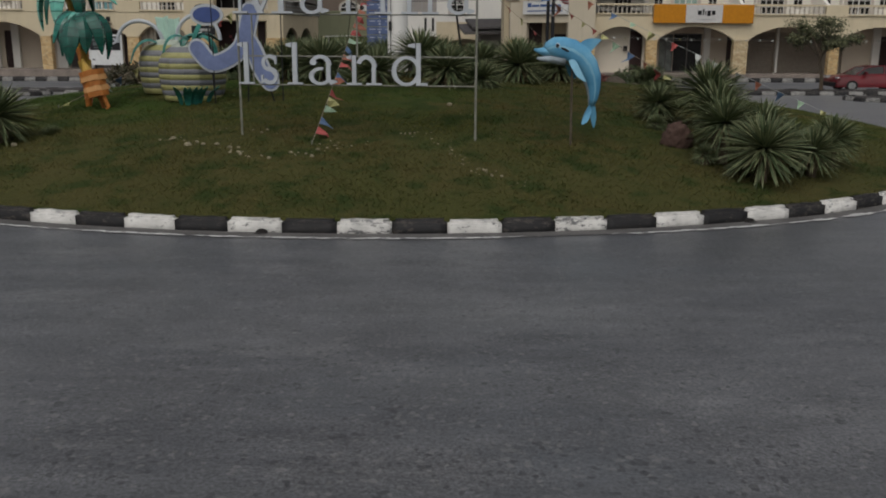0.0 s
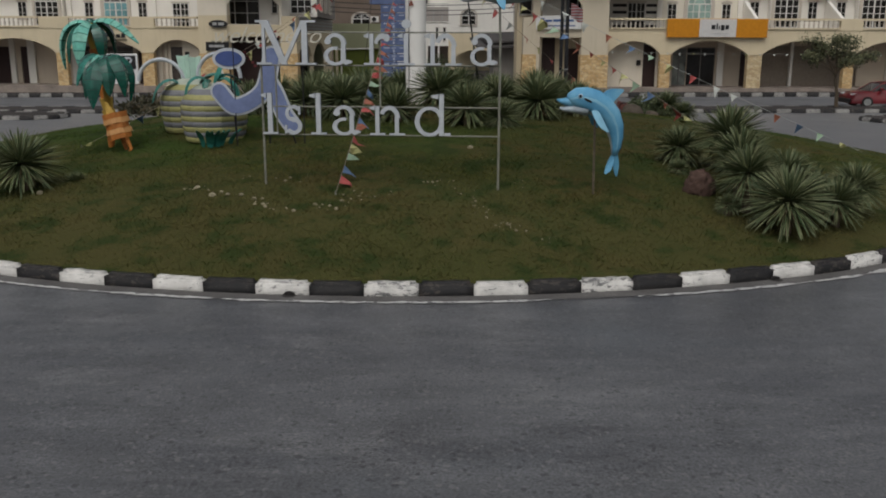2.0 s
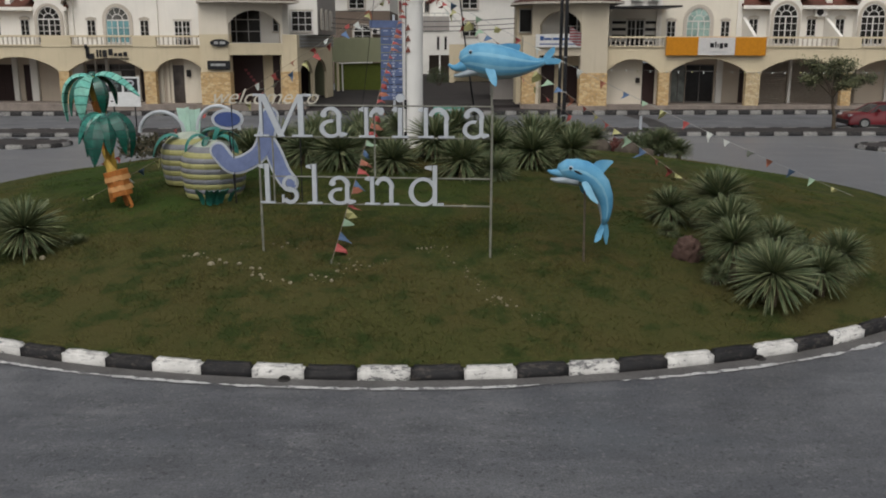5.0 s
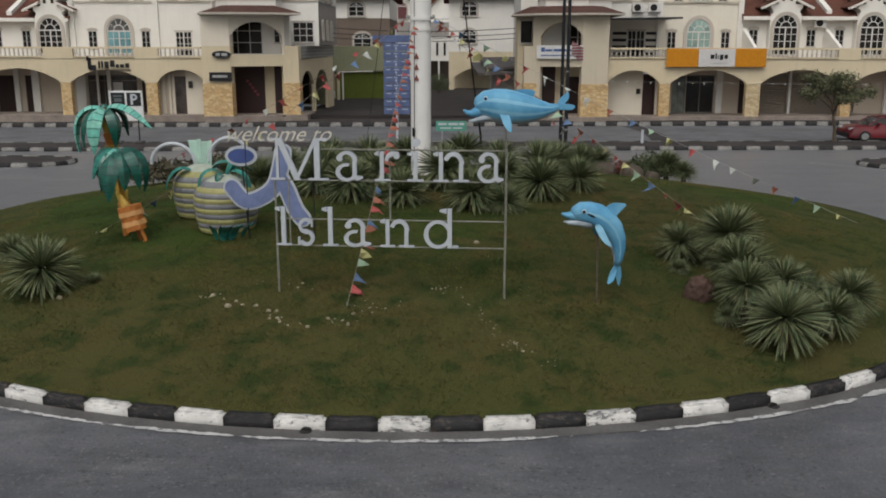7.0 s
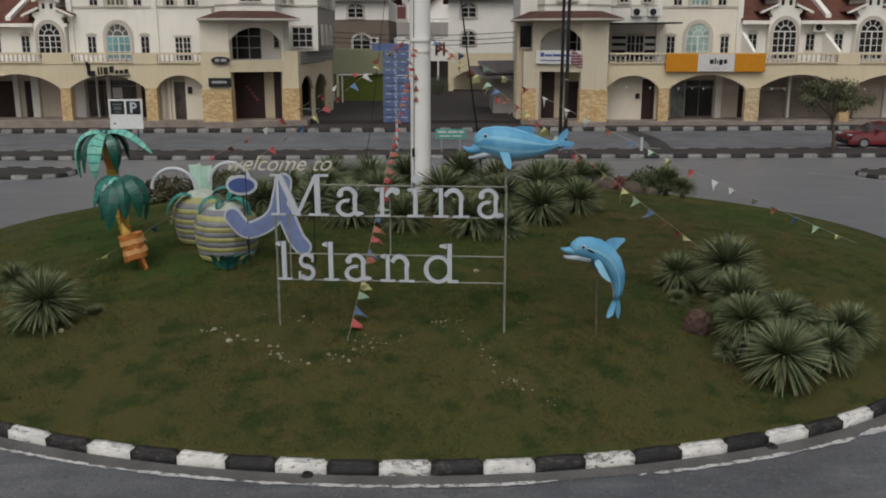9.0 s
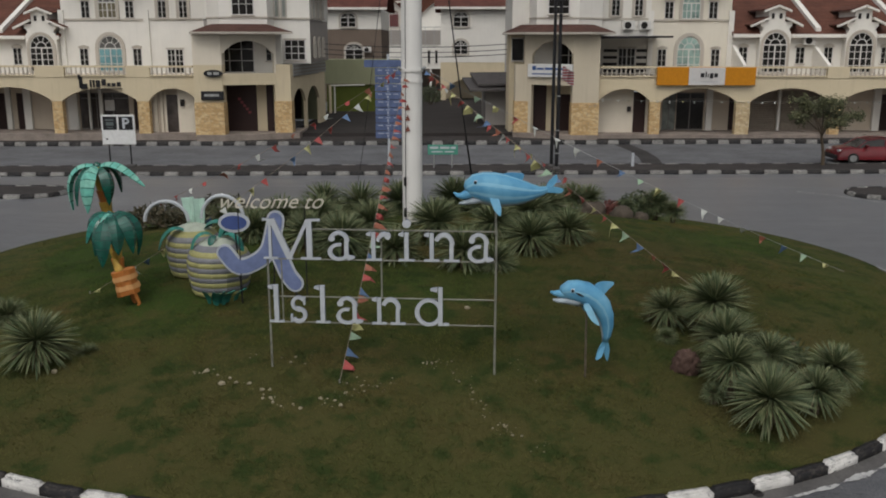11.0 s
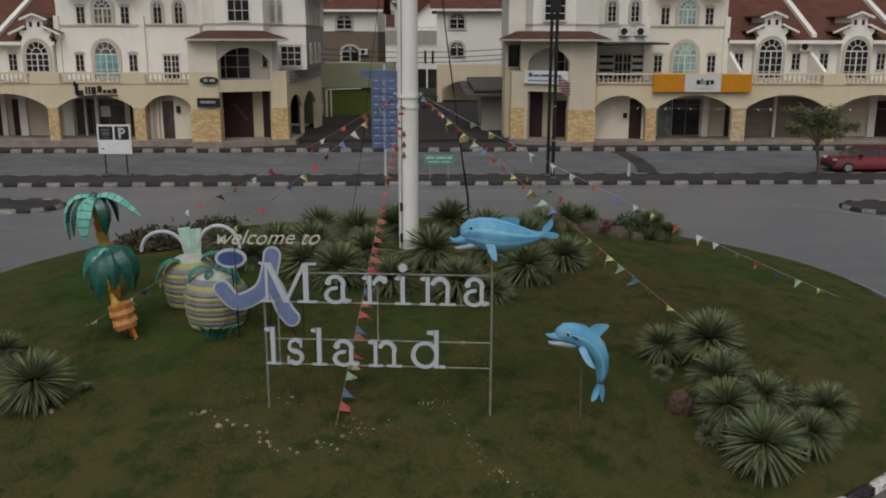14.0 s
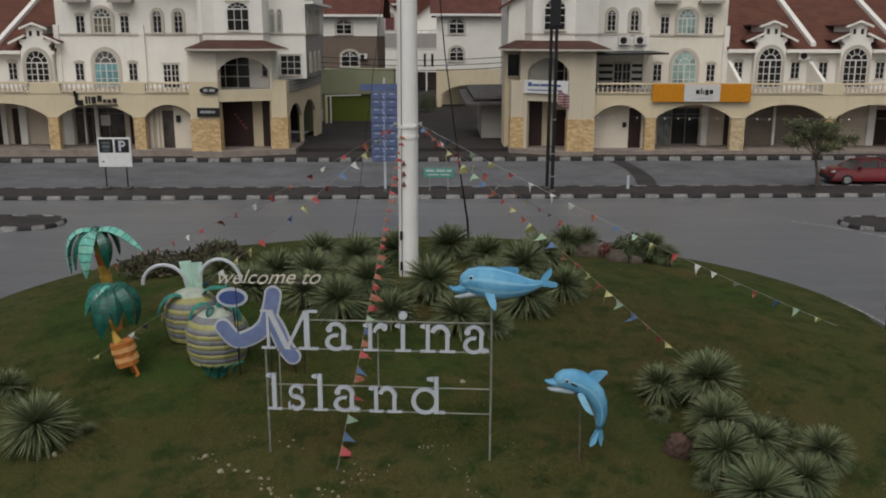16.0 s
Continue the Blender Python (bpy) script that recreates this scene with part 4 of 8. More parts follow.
part("notice", rbox(-21.2, -20.6, SHOP - 0.03, SHOP - 0.015, 1.35, 2.0, 0.003), plain("white_paper", (0.6, 0.59, 0.56), 0.7), left_row, "white paper notice on the shop glass")
for a, b in ((-28.4, -24.2), (-22.45, -18.85), (-17.45, -14.95)):
    balustrade(left_row, a, b, FRONT + 0.02, 3.58)
for a, b in ((-24.2, -22.45), (-18.85, -17.45)):
    pillar(left_row, a, b)
upper_wall(left_row, -34.0, -23.9, 3.5, 6.0)
gable_roof(left_row, -34.0, -23.95, 5.7, 66.5, 10.32, M["tiles"], gaps=(-30.4, -25.08))
coping(left_row, -27.75, 5.7, 66.5, 10.32)
for cx in (-30.4, -25.08):
    dormer(left_row, cx, -0.2)
    window(left_row, cx, 3.7, 1.42, 5.12, 0.78, UPPER - 0.51, M["glass"], 4, 4, 0.17)
    for s in (-1.75, 1.75):
        if cx + s > -24:
            continue
        window(left_row, cx + s, 4.09, 0.52, 5.1, 0, UPPER, M["glass"], 2, 3, 0)
        hood(left_row, cx + s, 5.165, UPPER)
tall_bay(left_row, -23.9, -18.65, -21.02, M["glass_teal"], M["glass_olive"], M["glass_fan"], M["white"])
upper_wall(left_row, -18.65, -9.3, 3.5, 10.4)
string_course(left_row, -18.5, -15.2, 6.86)
window(left_row, -17.0, 3.58, 1.0, 5.05, 0, UPPER, M["glass"], 4, 4, 0)
for cx in (-17.65, -16.35):
    window(left_row, cx, 6.94, 0.5, 7.95, 0.3, UPPER, M["glass"], 2, 3, 0.17)
corner_block(left_row, {"piers": [(-14.72, -13.08, 52.3), (-10.3, -9.35, 53.6)], "floor": [(-14.7, 52.1), (-13.0, 52.1), (-8.9, 53.5), (-8.9, 56.7), (-14.7, 56.7)],
                        "tower": [(-14.9, 56.6), (-14.6, 55.6), (-13.6, 54.5), (-10.75, 54.5), (-10.6, 55.84), (-10.6, 60.2), (-14.9, 60.2)],
                        "roof_low": [(-15.1, 53.3), (-14.6, 51.8), (-12.6, 51.5), (-8.95, 52.6), (-9.6, 54.2), (-10.5, 55.8), (-15.1, 56.7)],
                        "roof_high": [(-14.3, 55.0), (-13.8, 53.9), (-12.5, 53.7), (-10.75, 54.1), (-10.8, 54.8), (-10.9, 55.7), (-14.3, 56.6)]},
             ((-13.1, 52.36), (-10.15, 53.62)), (0.06, 3.06),
             {"x0": -14.6, "x1": -10.0, "y": 54.6, "windows": [(-12.75, 3.72, 2.2, 5.75, 3, 3), (-10.75, 4.4, 0.32, 5.2, 1, 2)], "doors": [(-14.0, -11.62, 3.0), (-11.02, -10.6, 3.0)]}, M["pale_cream"], M["cream"])
bm = bmesh.new()
for k in range(5):
    box(bm, -12.75 + 0.15 * k, -12.58 + 0.15 * k, 54.63, 54.648, 2.05 - 0.2 * k, 2.2 - 0.2 * k)
part("door_tape", bm, plain("faded_red_tape", (0.22, 0.05, 0.06), 0.6), left_row, "faded red tape across the door")
window(left_row, -12.17, 7.05, 1.3, 8.3, 0.4, 54.49, M["glass"], 3, 2, 0)
# side wall along the street
bm = bmesh.new()
pierced(bm, 8.6, 3.5, 0.18, [(0.14, 3.25, 0.0, 1.75, 0.85), (3.65, 6.9, 0.0, 1.75, 0.85)], Matrix.Translation((-9.42, 54.5, 0.1)) @ Matrix.Rotation(radians(84.3), 4, "Z"))
part("side_arcade", bm, M["cream"], left_row)
bm = bmesh.new()
box(bm, -12.6, -12.3, 57.0, 64.4, 0.1, 3.4)
part("side_shop_wall", bm, M["brown_wall"], left_row)
bm = bmesh.new()
box(bm, -12.29, -8.72, 64.2, 64.4, 0.1, 3.44)
part("arcade_end_wall", bm, M["moss_wall"], left_row)
bm = bmesh.new()
box(bm, -11.25, -10.45, 64.12, 64.196, 0.2, 2.4)
part("shop_door", bm, M["dark_door"], left_row)
bm = bmesh.new()
prism(bm, [(-10.2, 54.75), (-9.33, 54.52), (-8.55, 63.5), (-12.3, 64.5), (-12.3, 57.0)], 3.45, 4.2)
side = part("side_terrace", bm, M["grey_wall"], left_row, "grey louvred terrace parapet on the street side")
for k in range(4):
    bm = bmesh.new()
    prism(bm, [(-9.5, 54.47), (-9.28, 54.47), (-8.5, 63.5), (-8.7, 63.5)], 3.52 + 0.2 * k, 3.6 + 0.2 * k)
    part("louvre", bm, M["galv"], side)
bm = bmesh.new()
box(bm, -14.9, -8.46, 55.9, 64.5, 4.26, 6.84)
part("side_lower_wall", bm, M["grey_wall"], left_row)
bm = bmesh.new()
box(bm, -10.6, -8.44, 55.85, 55.896, 4.21, 6.841)
box(bm, -14.9, -8.43, 55.86, 64.5, 6.845, 10.4)
part("side_upper_wall", bm, M["white"], left_row)
string_course(left_row, -10.6, -8.4, 6.88, 55.85)
window(left_row, -9.38, 4.42, 1.26, 5.62, 0, 55.84, M["glass"], 3, 3, 0)
for cx in (-10.42, -9.98):
    window(left_row, cx, 6.98, 0.24, 8.05, 0.25, 55.85, M["glass_pale"], 1, 1, 0.05)
SIDE = Matrix.Translation((-8.42, 0, 0)) @ Matrix.Rotation(math.pi / 2, 4, "Z")
for yy in (57.2, 59.2, 61.2):
    window(left_row, yy, 4.6, 0.6, 5.4, 0.3, -0.05, M["glass_pale"], 2, 2, 0.12, SIDE)
    window(left_row, yy - 0.1, 7.0, 0.8, 7.95, 0.35, -0.02, M["glass_pale"], 2, 2, 0.1, SIDE)
bm = bmesh.new()
box(bm, -8.4, -7.85, 55.3, 64.8, 8.62, 8.78)
part("side_eave", bm, M["white"], left_row)
gable_roof(left_row, -19.0, -8.3, 10.3, 62.0, 13.6, M["tiles"], UPPER - 1.2)

# right row
right_row = thing("shophouse", "cream arcaded shop row with a chamfered corner and brown roofs", "shop building", "shop rows")
arcade(right_row, 8.72, 34.0, [(8.8, 11.85, 0.73), (12.45, 16.92, 0.76), (17.72, 22.5, 0.78), (23.05, 27.8, 0.78), (28.4, 33.2, 0.78)], [(11.85, 12.45), (16.92, 17.72, "limewashed"), (22.5, 23.05), (27.8, 28.4)])
shopfront(right_row, 12.2, 34.0, [(13.2, 14.03, 2.35, "pale_glass"), (14.06, 15.77, 2.4, "glass"), (17.3, 17.83, 2.3, "door"), (18.4, 20.25, 2.5, "shutter"), (20.4, 24.4, 2.5, "shutter"), (26.6, 27.5, 2.3, "door"), (28.0, 30.4, 2.5, "glass")])
infill(right_row, 8.75, 11.1, 54.1)
bm = bmesh.new()
box(bm, 11.1, 11.86, 54.2, 54.25, 0.2, 2.6)
part("shop_door", bm, M["dark_door"], right_row)
infill(right_row, 11.86, 12.2, 54.1)
part("lamp_box", rbox(10.72, 10.95, 53.96, 54.095, 1.45, 1.75, 0.02), M["dark"], right_row)
for a, b in ((15.85, 16.23), (20.25, 20.4), (26.1, 26.55)):
    side_post(right_row, a, b, SHOP)
for a, b in ((8.85, 12.1), (12.6, 16.9), (17.95, 22.1), (23.4, 27.6)):
    balustrade(right_row, a, b, FRONT + 0.02, 3.58)
for a, b in ((12.1, 12.6), (16.9, 17.95), (22.1, 23.4), (27.6, 28.6)):
    pillar(right_row, a, b)
tall_bay(right_row, 12.5, 17.45, 14.95, M["glass_green"], M["glass_green"], M["glass_green"], M["bay_cream"])
upper_wall(right_row, 3.95, 12.5, 3.5, 10.4)
string_course(right_row, 9.0, 12.4, 6.9)
for cx in (10.3, 11.72):
    window(right_row, cx, 7.1, 0.5, 8.05, 0.3, UPPER, M["glass"], 2, 3, 0.17)
for cx in (11.1, 12.1):
    air_unit(right_row, cx, 6.26, UPPER)
window(right_row, 11.1, 3.58, 1.05, 5.15, 0, UPPER, M["glass"], 4, 3, 0)
for s in ((9.65, 10.5), (11.7, 12.45)):
    for i in range(4):
        bm = bmesh.new()
        box(bm, s[0], s[1], UPPER - 0.04, UPPER - 0.01, 3.68 + 0.41 * i, 3.85 + 0.41 * i)
        part("wall_stripe", bm, M["dark"], right_row, "dark horizontal wall stripe")
bm = bmesh.new()
v = [bm.verts.new(p) for p in ((8.6, 52.6, 5.70), (12.9, 52.6, 5.76), (12.9, UPPER, 5.80), (8.6, UPPER, 5.80), (8.6, 52.6, 5.80), (12.9, 52.6, 5.86), (12.9, UPPER, 5.90), (8.6, UPPER, 5.90))]
for f in ((3, 2, 1, 0), (4, 5, 6, 7), (0, 1, 5, 4), (1, 2, 6, 5), (2, 3, 7, 6), (3, 0, 4, 7)):
    bm.faces.new([v[i] for i in f])
part("flat_canopy", bm, M["black_metal"], right_row, "dark flat terrace canopy")
upper_wall(right_row, 17.45, 34.0, 3.5, 6.0)
gable_roof(right_row, 17.5, 34.0, 5.86, 66.5, 10.48, M["tiles"], gaps=(20.1, 25.4, 30.7))
for x in (22.85, 28.2):
    coping(right_row, x, 5.86, 66.5, 10.48)
for x in (17.7, 22.75, 28.05):
    fin(right_row, x)
for cx in (20.1, 25.4, 30.7):
    dormer(right_row, cx)
    window(right_row, cx, 3.7, 1.46, 5.36, 0.77, UPPER - 0.51, M["glass"], 4, 4, 0.16)
    for s in (-1.78, 1.78):
        window(right_row, cx + s, 4.22, 0.54, 5.22, 0, UPPER, M["glass"], 2, 3, 0)
        hood(right_row, cx + s, 5.285, UPPER)
air_unit(right_row, 22.3, 5.36, UPPER)
corner_block(right_row, {"piers": [(7.2, 8.72, 52.45), (3.98, 4.95, 54.0)], "floor": [(3.9, 53.8), (7.1, 52.2), (8.7, 52.2), (8.7, 56.7), (3.9, 56.7)],
                         "tower": [(5.0, 60.2), (5.0, 55.8), (5.25, 54.8), (7.75, 54.6), (9.3, 55.6), (9.3, 60.2)],
                         "roof_low": [(3.4, 57.4), (3.3, 54.6), (4.4, 52.8), (8.1, 51.6), (9.6, 52.6), (9.6, 57.4)],
                         "roof_high": [(4.4, 57.2), (4.4, 55.2), (5.3, 54.3), (7.6, 53.8), (8.6, 54.4), (8.6, 57.2)]},
             ((4.5, 54.1), (7.25, 52.5)), (0.5, 3.1),
             {"x0": 4.7, "x1": 8.6, "y": 55.0, "windows": [(7.25, 3.72, 1.3, 5.75, 2, 2)], "doors": [(5.2, 5.98, 3.05), (6.75, 7.75, 2.4)]}, M["corner_cream_shade"], M["corner_cream_shade"])
bm = bmesh.new()
box(bm, 3.7, 4.68, 55.5, 57.9, 0.1, 6.0)
part("side_bay", bm, M["cream"], right_row)
bm = bmesh.new()
box(bm, 3.95, 5.2, 56.9, 58.0, 5.9, 8.75)
part("side_front", bm, M["white"], right_row)
string_course(right_row, 3.95, 5.2, 6.88, 56.9)
bm = bmesh.new()
extrude_xz(bm, [(3.4, 8.35), (5.2, 9.45), (5.2, 9.62), (3.4, 8.52)], 56.5, 58.2)
part("side_eave", bm, M["tiles"], right_row)
window(right_row, 4.2, 4.4, 0.72, 5.72, 0, 55.49, M["glass"], 1, 1, 0)
window(right_row, 6.52, 7.12, 1.25, 8.4, 0.5, 54.58, M["glass"], 3, 3, 0)
bm = bmesh.new()
box(bm, 4.9, 9.2, 58.0, 77.5, 0.1, 10.4)
part("side_wall", bm, M["white"], right_row)
SHEET = plain("dark_grey_roof_sheet", (0.085, 0.078, 0.076), 0.6, 0, 0.3, 2.0)
for lift, grow in ((0.0, 0.0), (0.34, -0.55)):
    bm = bmesh.new()
    pts = ((1.4 - grow, 58.7 - grow, 2.36 + lift), (4.29, 58.7 - grow, 2.42 + lift), (4.29, 63.5, 3.0 + lift), (1.0 - grow, 63.5, 2.96 + lift))
    v = [bm.verts.new(p) for p in pts] + [bm.verts.new((p[0], p[1], p[2] + 0.14)) for p in pts]
    for f in ((3, 2, 1, 0), (4, 5, 6, 7), (0, 1, 5, 4), (1, 2, 6, 5), (2, 3, 7, 6), (3, 0, 4, 7)):
        bm.faces.new([v[i] for i in f])
    part("lean_to_roof", bm, SHEET, right_row, "dark grey sheet lean-to roof")
bm = bmesh.new()
box(bm, 2.5, 4.29, 60.0, 66.0, 0.1, 2.45)
part("lean_to_wall", bm, M["grey_wall"], right_row)
gable_roof(right_row, 3.4, 12.6, 10.3, 66.0, 13.6, M["tiles"], UPPER - 0.6)

# signs on the shops
ob = shop_sign("shop_sign", "long orange sign board with a pale centre panel on the parapet", 12.12, 17.85, 3.06, 4.1, FRONT - 0.12, plain("orange_sign", (0.50, 0.20, 0.008), 0.45))
bm = rbox(13.95, 16.05, FRONT - 0.32, FRONT - 0.27, 3.08, 4.08, 0.005)
part("panel", bm, plain("pale_grey_sign", (0.55, 0.54, 0.52), 0.5), ob)
bars(ob, [(14.62, 14.84, 3.52, 3.76), (14.9, 14.98, 3.52, 3.84), (15.04, 15.1, 3.52, 3.72), (15.16, 15.36, 3.46, 3.76), (15.42, 15.62, 3.52, 3.76)], FRONT - 0.32, M["black_metal"])
bars(ob, [(14.65, 15.6, 3.27, 3.29)], FRONT - 0.32, M["galv"], "fine_print")
ob = shop_sign("shop_sign", "white sign board with blue lettering over the corner shop", 0.32, 3.14, 3.5, 4.26, -0.02, plain("white_sign", (0.62, 0.62, 0.60), 0.5))
bars(ob, [(0.62, 0.86, 3.9, 4.14), (0.9, 1.35, 3.92, 4.04), (1.42, 1.9, 3.92, 4.06), (2.0, 2.7, 3.92, 4.04), (0.6, 2.8, 3.66, 3.72)], -0.18, plain("blue_lettering", (0.05, 0.10, 0.25), 0.5))
ob.matrix_basis = Matrix.Translation((4.5, 54.1, 0)) @ Matrix.Rotation(math.atan2(-1.6, 2.75), 4, "Z")
ob = shop_sign("shop_sign", "small black plaque with pale lettering on the corner pier", -14.30, -13.0, 2.22, 2.72, 52.27, M["black_metal"])
bars(ob, [(-14.1, -13.25, 2.42, 2.56)], 52.11, M["galv"])
bm = bmesh.new()
extrude_xz(bm, [(-13.55 + 0.54 * math.cos(2 * math.pi * k / 28), 3.72 + 0.21 * math.sin(2 * math.pi * k / 28)) for k in range(28)], 52.13, 52.27)
ob = tagged(part("shop_sign", bm, M["black_metal"]), "oval dark plaque on the parapet", "shop sign")
bars(ob, [(-13.85, -13.62, 3.64, 3.8), (-13.52, -13.2, 3.64, 3.8)], 52.13, M["galv"])
bm = bmesh.new()
for x0, x1, z0, z1 in ((-21.6, -21.42, 2.85, 3.5), (-21.5, -21.15, 2.78, 3.1), (-21.65, -21.5, 3.35, 3.62), (-20.98, -20.9, 2.9, 3.32), (-20.8, -20.72, 2.9, 3.32), (-20.62, -20.4, 2.9, 3.3), (-20.28, -20.05, 3.0, 3.36), (-19.95, -19.8, 2.95, 3.14), (-19.7, -19.5, 2.95, 3.14), (-19.4, -19.2, 2.95, 3.2), (-20.6, -19.1, 2.8, 2.84)):
    box(bm, x0, x1, FRONT - 0.1, FRONT + 0.001, z0, z1)
tagged(part("shop_lettering", bm, M["black_metal"]), "black cut-out lettering fixed to the arcade wall", "shop sign")


# ---- houses up the side street ----
def back_house(label, x0, x1, y, z_mid, z_top, low, high, roof, wins, arch=None):
    h = thing("house", label, "house", "houses up the street")
    bm = bmesh.new()
    if arch:
        pierced(bm, x1 - x0, z_mid, 0.4, [(a - x0, b - x0, 0.0, s, r) for a, b, s, r in arch], Matrix.Translation((x0, y, 0)))
        box(bm, x0 + 0.1, x1 - 0.1, y + 3, y + 12, 0, z_mid)
    else:
        box(bm, x0, x1, y, y + 12, 0, z_mid)
    part("lower_wall", bm, low, h)
    bm = bmesh.new()
    box(bm, x0, x1, y - 0.02, y + 12, z_mid, z_top)
    part("upper_wall", bm, high, h)
    r = gable_roof(h, x0 - 0.6, x1 + 0.6, z_top - 0.05, y + 6, z_top + 4.2, roof, y - 0.6)
    for x, z0, w, sp, rise in wins:
        window(h, x, z0, w, sp, rise, y - 0.03, M["glass"], 2, 2, 0.16)
    return h


back_house("white house with a brown lower wall and red tiled roof", -11.6, -6.1, 85.0, 6.65, 8.5, M["brown_wall"], M["white"], M["tiles_red"], [(-8.65, 3.9, 1.6, 4.85, 0.5), (-9.15, 6.85, 1.4, 7.7, 0.4)])
air_unit(bpy.data.objects["house"], -7.4, 4.55, 84.97)
back_house("white house with an arched carport and red tiled roof", -0.6, 6.2, 86.0, 3.64, 8.6, M["cream"], M["white"], M["tiles_red"], [(1.3, 4.4, 1.3, 5.2, 0.5), (1.3, 6.9, 1.4, 7.8, 0.45)], [(-0.1, 4.4, 1.3, 0.82)])
# the white house across the end of the street: carport below, glazed balcony, twin gables above
far_house = thing("house", "white far house with a grey glazed balcony and twin gables", "house", "houses up the street")
bm = bmesh.new()
pierced(bm, 8.0, 5.1, 0.3, [(4.2, 5.4, 0.0, 2.35, 0), (5.6, 6.8, 0.0, 2.35, 0)], Matrix.Translation((-7.4, 110.28, 0)))
part("lower_wall", bm, M["white"], far_house)
bm = bmesh.new()
box(bm, -7.4, 0.6, 115.0, 115.3, 0.0, 5.1)
part("carport_back", bm, M["brown_wall"], far_house)
for x in (-4.6, -2.1, -1.2):
    window(far_house, x, 3.0, 0.3, 4.5, 0, 110.27, M["glass"], 1, 1, 0)
bm = bmesh.new()
box(bm, -7.7, 0.6, 110.2, 117.0, 5.101, 5.2)
part("balcony_floor", bm, M["white"], far_house)
bm = bmesh.new()
box(bm, -7.7, 0.6, 110.2, 110.26, 5.2, 6.9)
balc = part("balcony_screen", bm, M["grey_wall"], far_house, "grey glazed balcony screen")
for k in range(9):
    bm = bmesh.new()
    box(bm, -7.7 + k * 1.03, -7.64 + k * 1.03, 110.15, 110.2, 5.1, 7.3)
    part("balcony_post", bm, M["galv"], balc)
bm = bmesh.new()
box(bm, -7.7, 0.6, 110.14, 110.2, 7.22, 7.3)
part("balcony_rail", bm, M["galv"], balc)
for gx, half, apex, eave in ((-7.0, 1.7, 10.75, 9.3), (-1.45, 1.8, 10.5, 9.0)):
    bm = bmesh.new()
    extrude_xz(bm, [(gx - half, 5.1), (gx + half, 5.1), (gx + half, eave), (gx, apex), (gx - half, eave)], 117.0, 122.0)
    part("gable_wall", bm, M["white"], far_house)
    bm = bmesh.new()
    for q in (-1, 1):
        pts = [(gx, apex), (gx + q * (half + 0.5), eave - 0.42), (gx + q * (half + 0.5), eave - 0.2), (gx, apex + 0.22)]
        extrude_xz(bm, pts if q > 0 else pts[::-1], 116.5, 122.4)
    part("gable_roof", bm, M["tiles"], far_house)
window(far_house, -6.65, 7.3, 1.2, 9.0, 0.4, 116.99, plain("red_brown_curtain", (0.11, 0.04, 0.04), 0.7), 1, 1, 0.12)
window(far_house, -3.7, 7.6, 0.5, 9.0, 0, 117.8, M["glass"], 2, 2, 0)
bm = bmesh.new()
box(bm, -5.3, -3.25, 117.81, 122.0, 5.1, 9.6)
part("link_wall", bm, M["white"], far_house)
bm = bmesh.new()
extrude_xz(bm, [(-9.2, 9.4), (1.0, 9.4), (0.2, 11.6), (-8.4, 11.6)], 119.0, 122.2)
part("main_roof", bm, M["tiles"], far_house)
bm = bmesh.new()
box(bm, -9.6, -5.6, 71.9, 72.2, 0.1, 2.2)
tagged(part("hoarding", bm, plain("lime_green_wall", (0.098, 0.122, 0.018), 0.7)), "lime green painted wall beside the side street", "wall")
bm = bmesh.new()
box(bm, -10.4, -3.9, 71.6, 74.5, 2.28, 4.16)
tagged(part("canopy_wall", bm, M["moss_wall"]), "mossy grey-green terrace wall above the lime green wall", "wall")
frame_ob = thing("awning_frame", "thin white tube frame standing before the lime green wall", "awning frame")
for x in (-9.1, -8.75):
    bm = bmesh.new()
    rod(bm, (x, 70.0, 0.1), (x, 70.0, 2.25), 0.06 if x > -9 else 0.11, 8)
    part("post", bm, M["white"] if x > -9 else M["cream"], frame_ob)
bm = bmesh.new()
rod(bm, (-9.1, 70.0, 2.2), (-6.4, 70.0, 2.27), 0.05, 8)
part("tube", bm, M["white"], frame_ob)
# the far end of the street and the ground beyond are closed by more white houses
back_house("white terrace house closing the street", -16.0, -6.2, 118.0, 5.5, 10.5, M["white"], M["white"], M["tiles_red"], [(-9.0, 6.3, 1.5, 8.0, 0.5)])
back_house("white terrace house closing the street", 1.7, 14.0, 118.0, 5.5, 10.5, M["white"], M["white"], M["tiles_red"], [(5.0, 6.3, 1.5, 8.0, 0.5)])


# ---- the place-name sign ----
def ring_part(cx, cz, rx, rz, side, cap, a0, a1, n=18):
    """A curved stroke: part of an oval whose width goes from cap (top, bottom) to side (flanks); degrees, counter-clockwise from the right."""
    out, inn = [], []
    for i in range(n + 1):
        a = radians(a0 + (a1 - a0) * i / n)
        c, s = math.cos(a), math.sin(a)
        out.append((cx + rx * c, cz + rz * s))
        inn.append((cx + (rx - side * 0.76) * c, cz + (rz - cap) * s))
    return [[out[i], out[i + 1], inn[i + 1], inn[i]] for i in range(n)]


def bar(x0, x1, z0, z1):
    if z1 - z0 > 0.3:
        x0, x1 = x0 + (x1 - x0) * 0.16, x1 - (x1 - x0) * 0.16
    return [[(x0, z0), (x1, z0), (x1, z1), (x0, z1)]]


def slant(xa, za, xb, zb, w):
    return [[(xa, za), (xa + w, za), (xb + w, zb), (xb, zb)]]


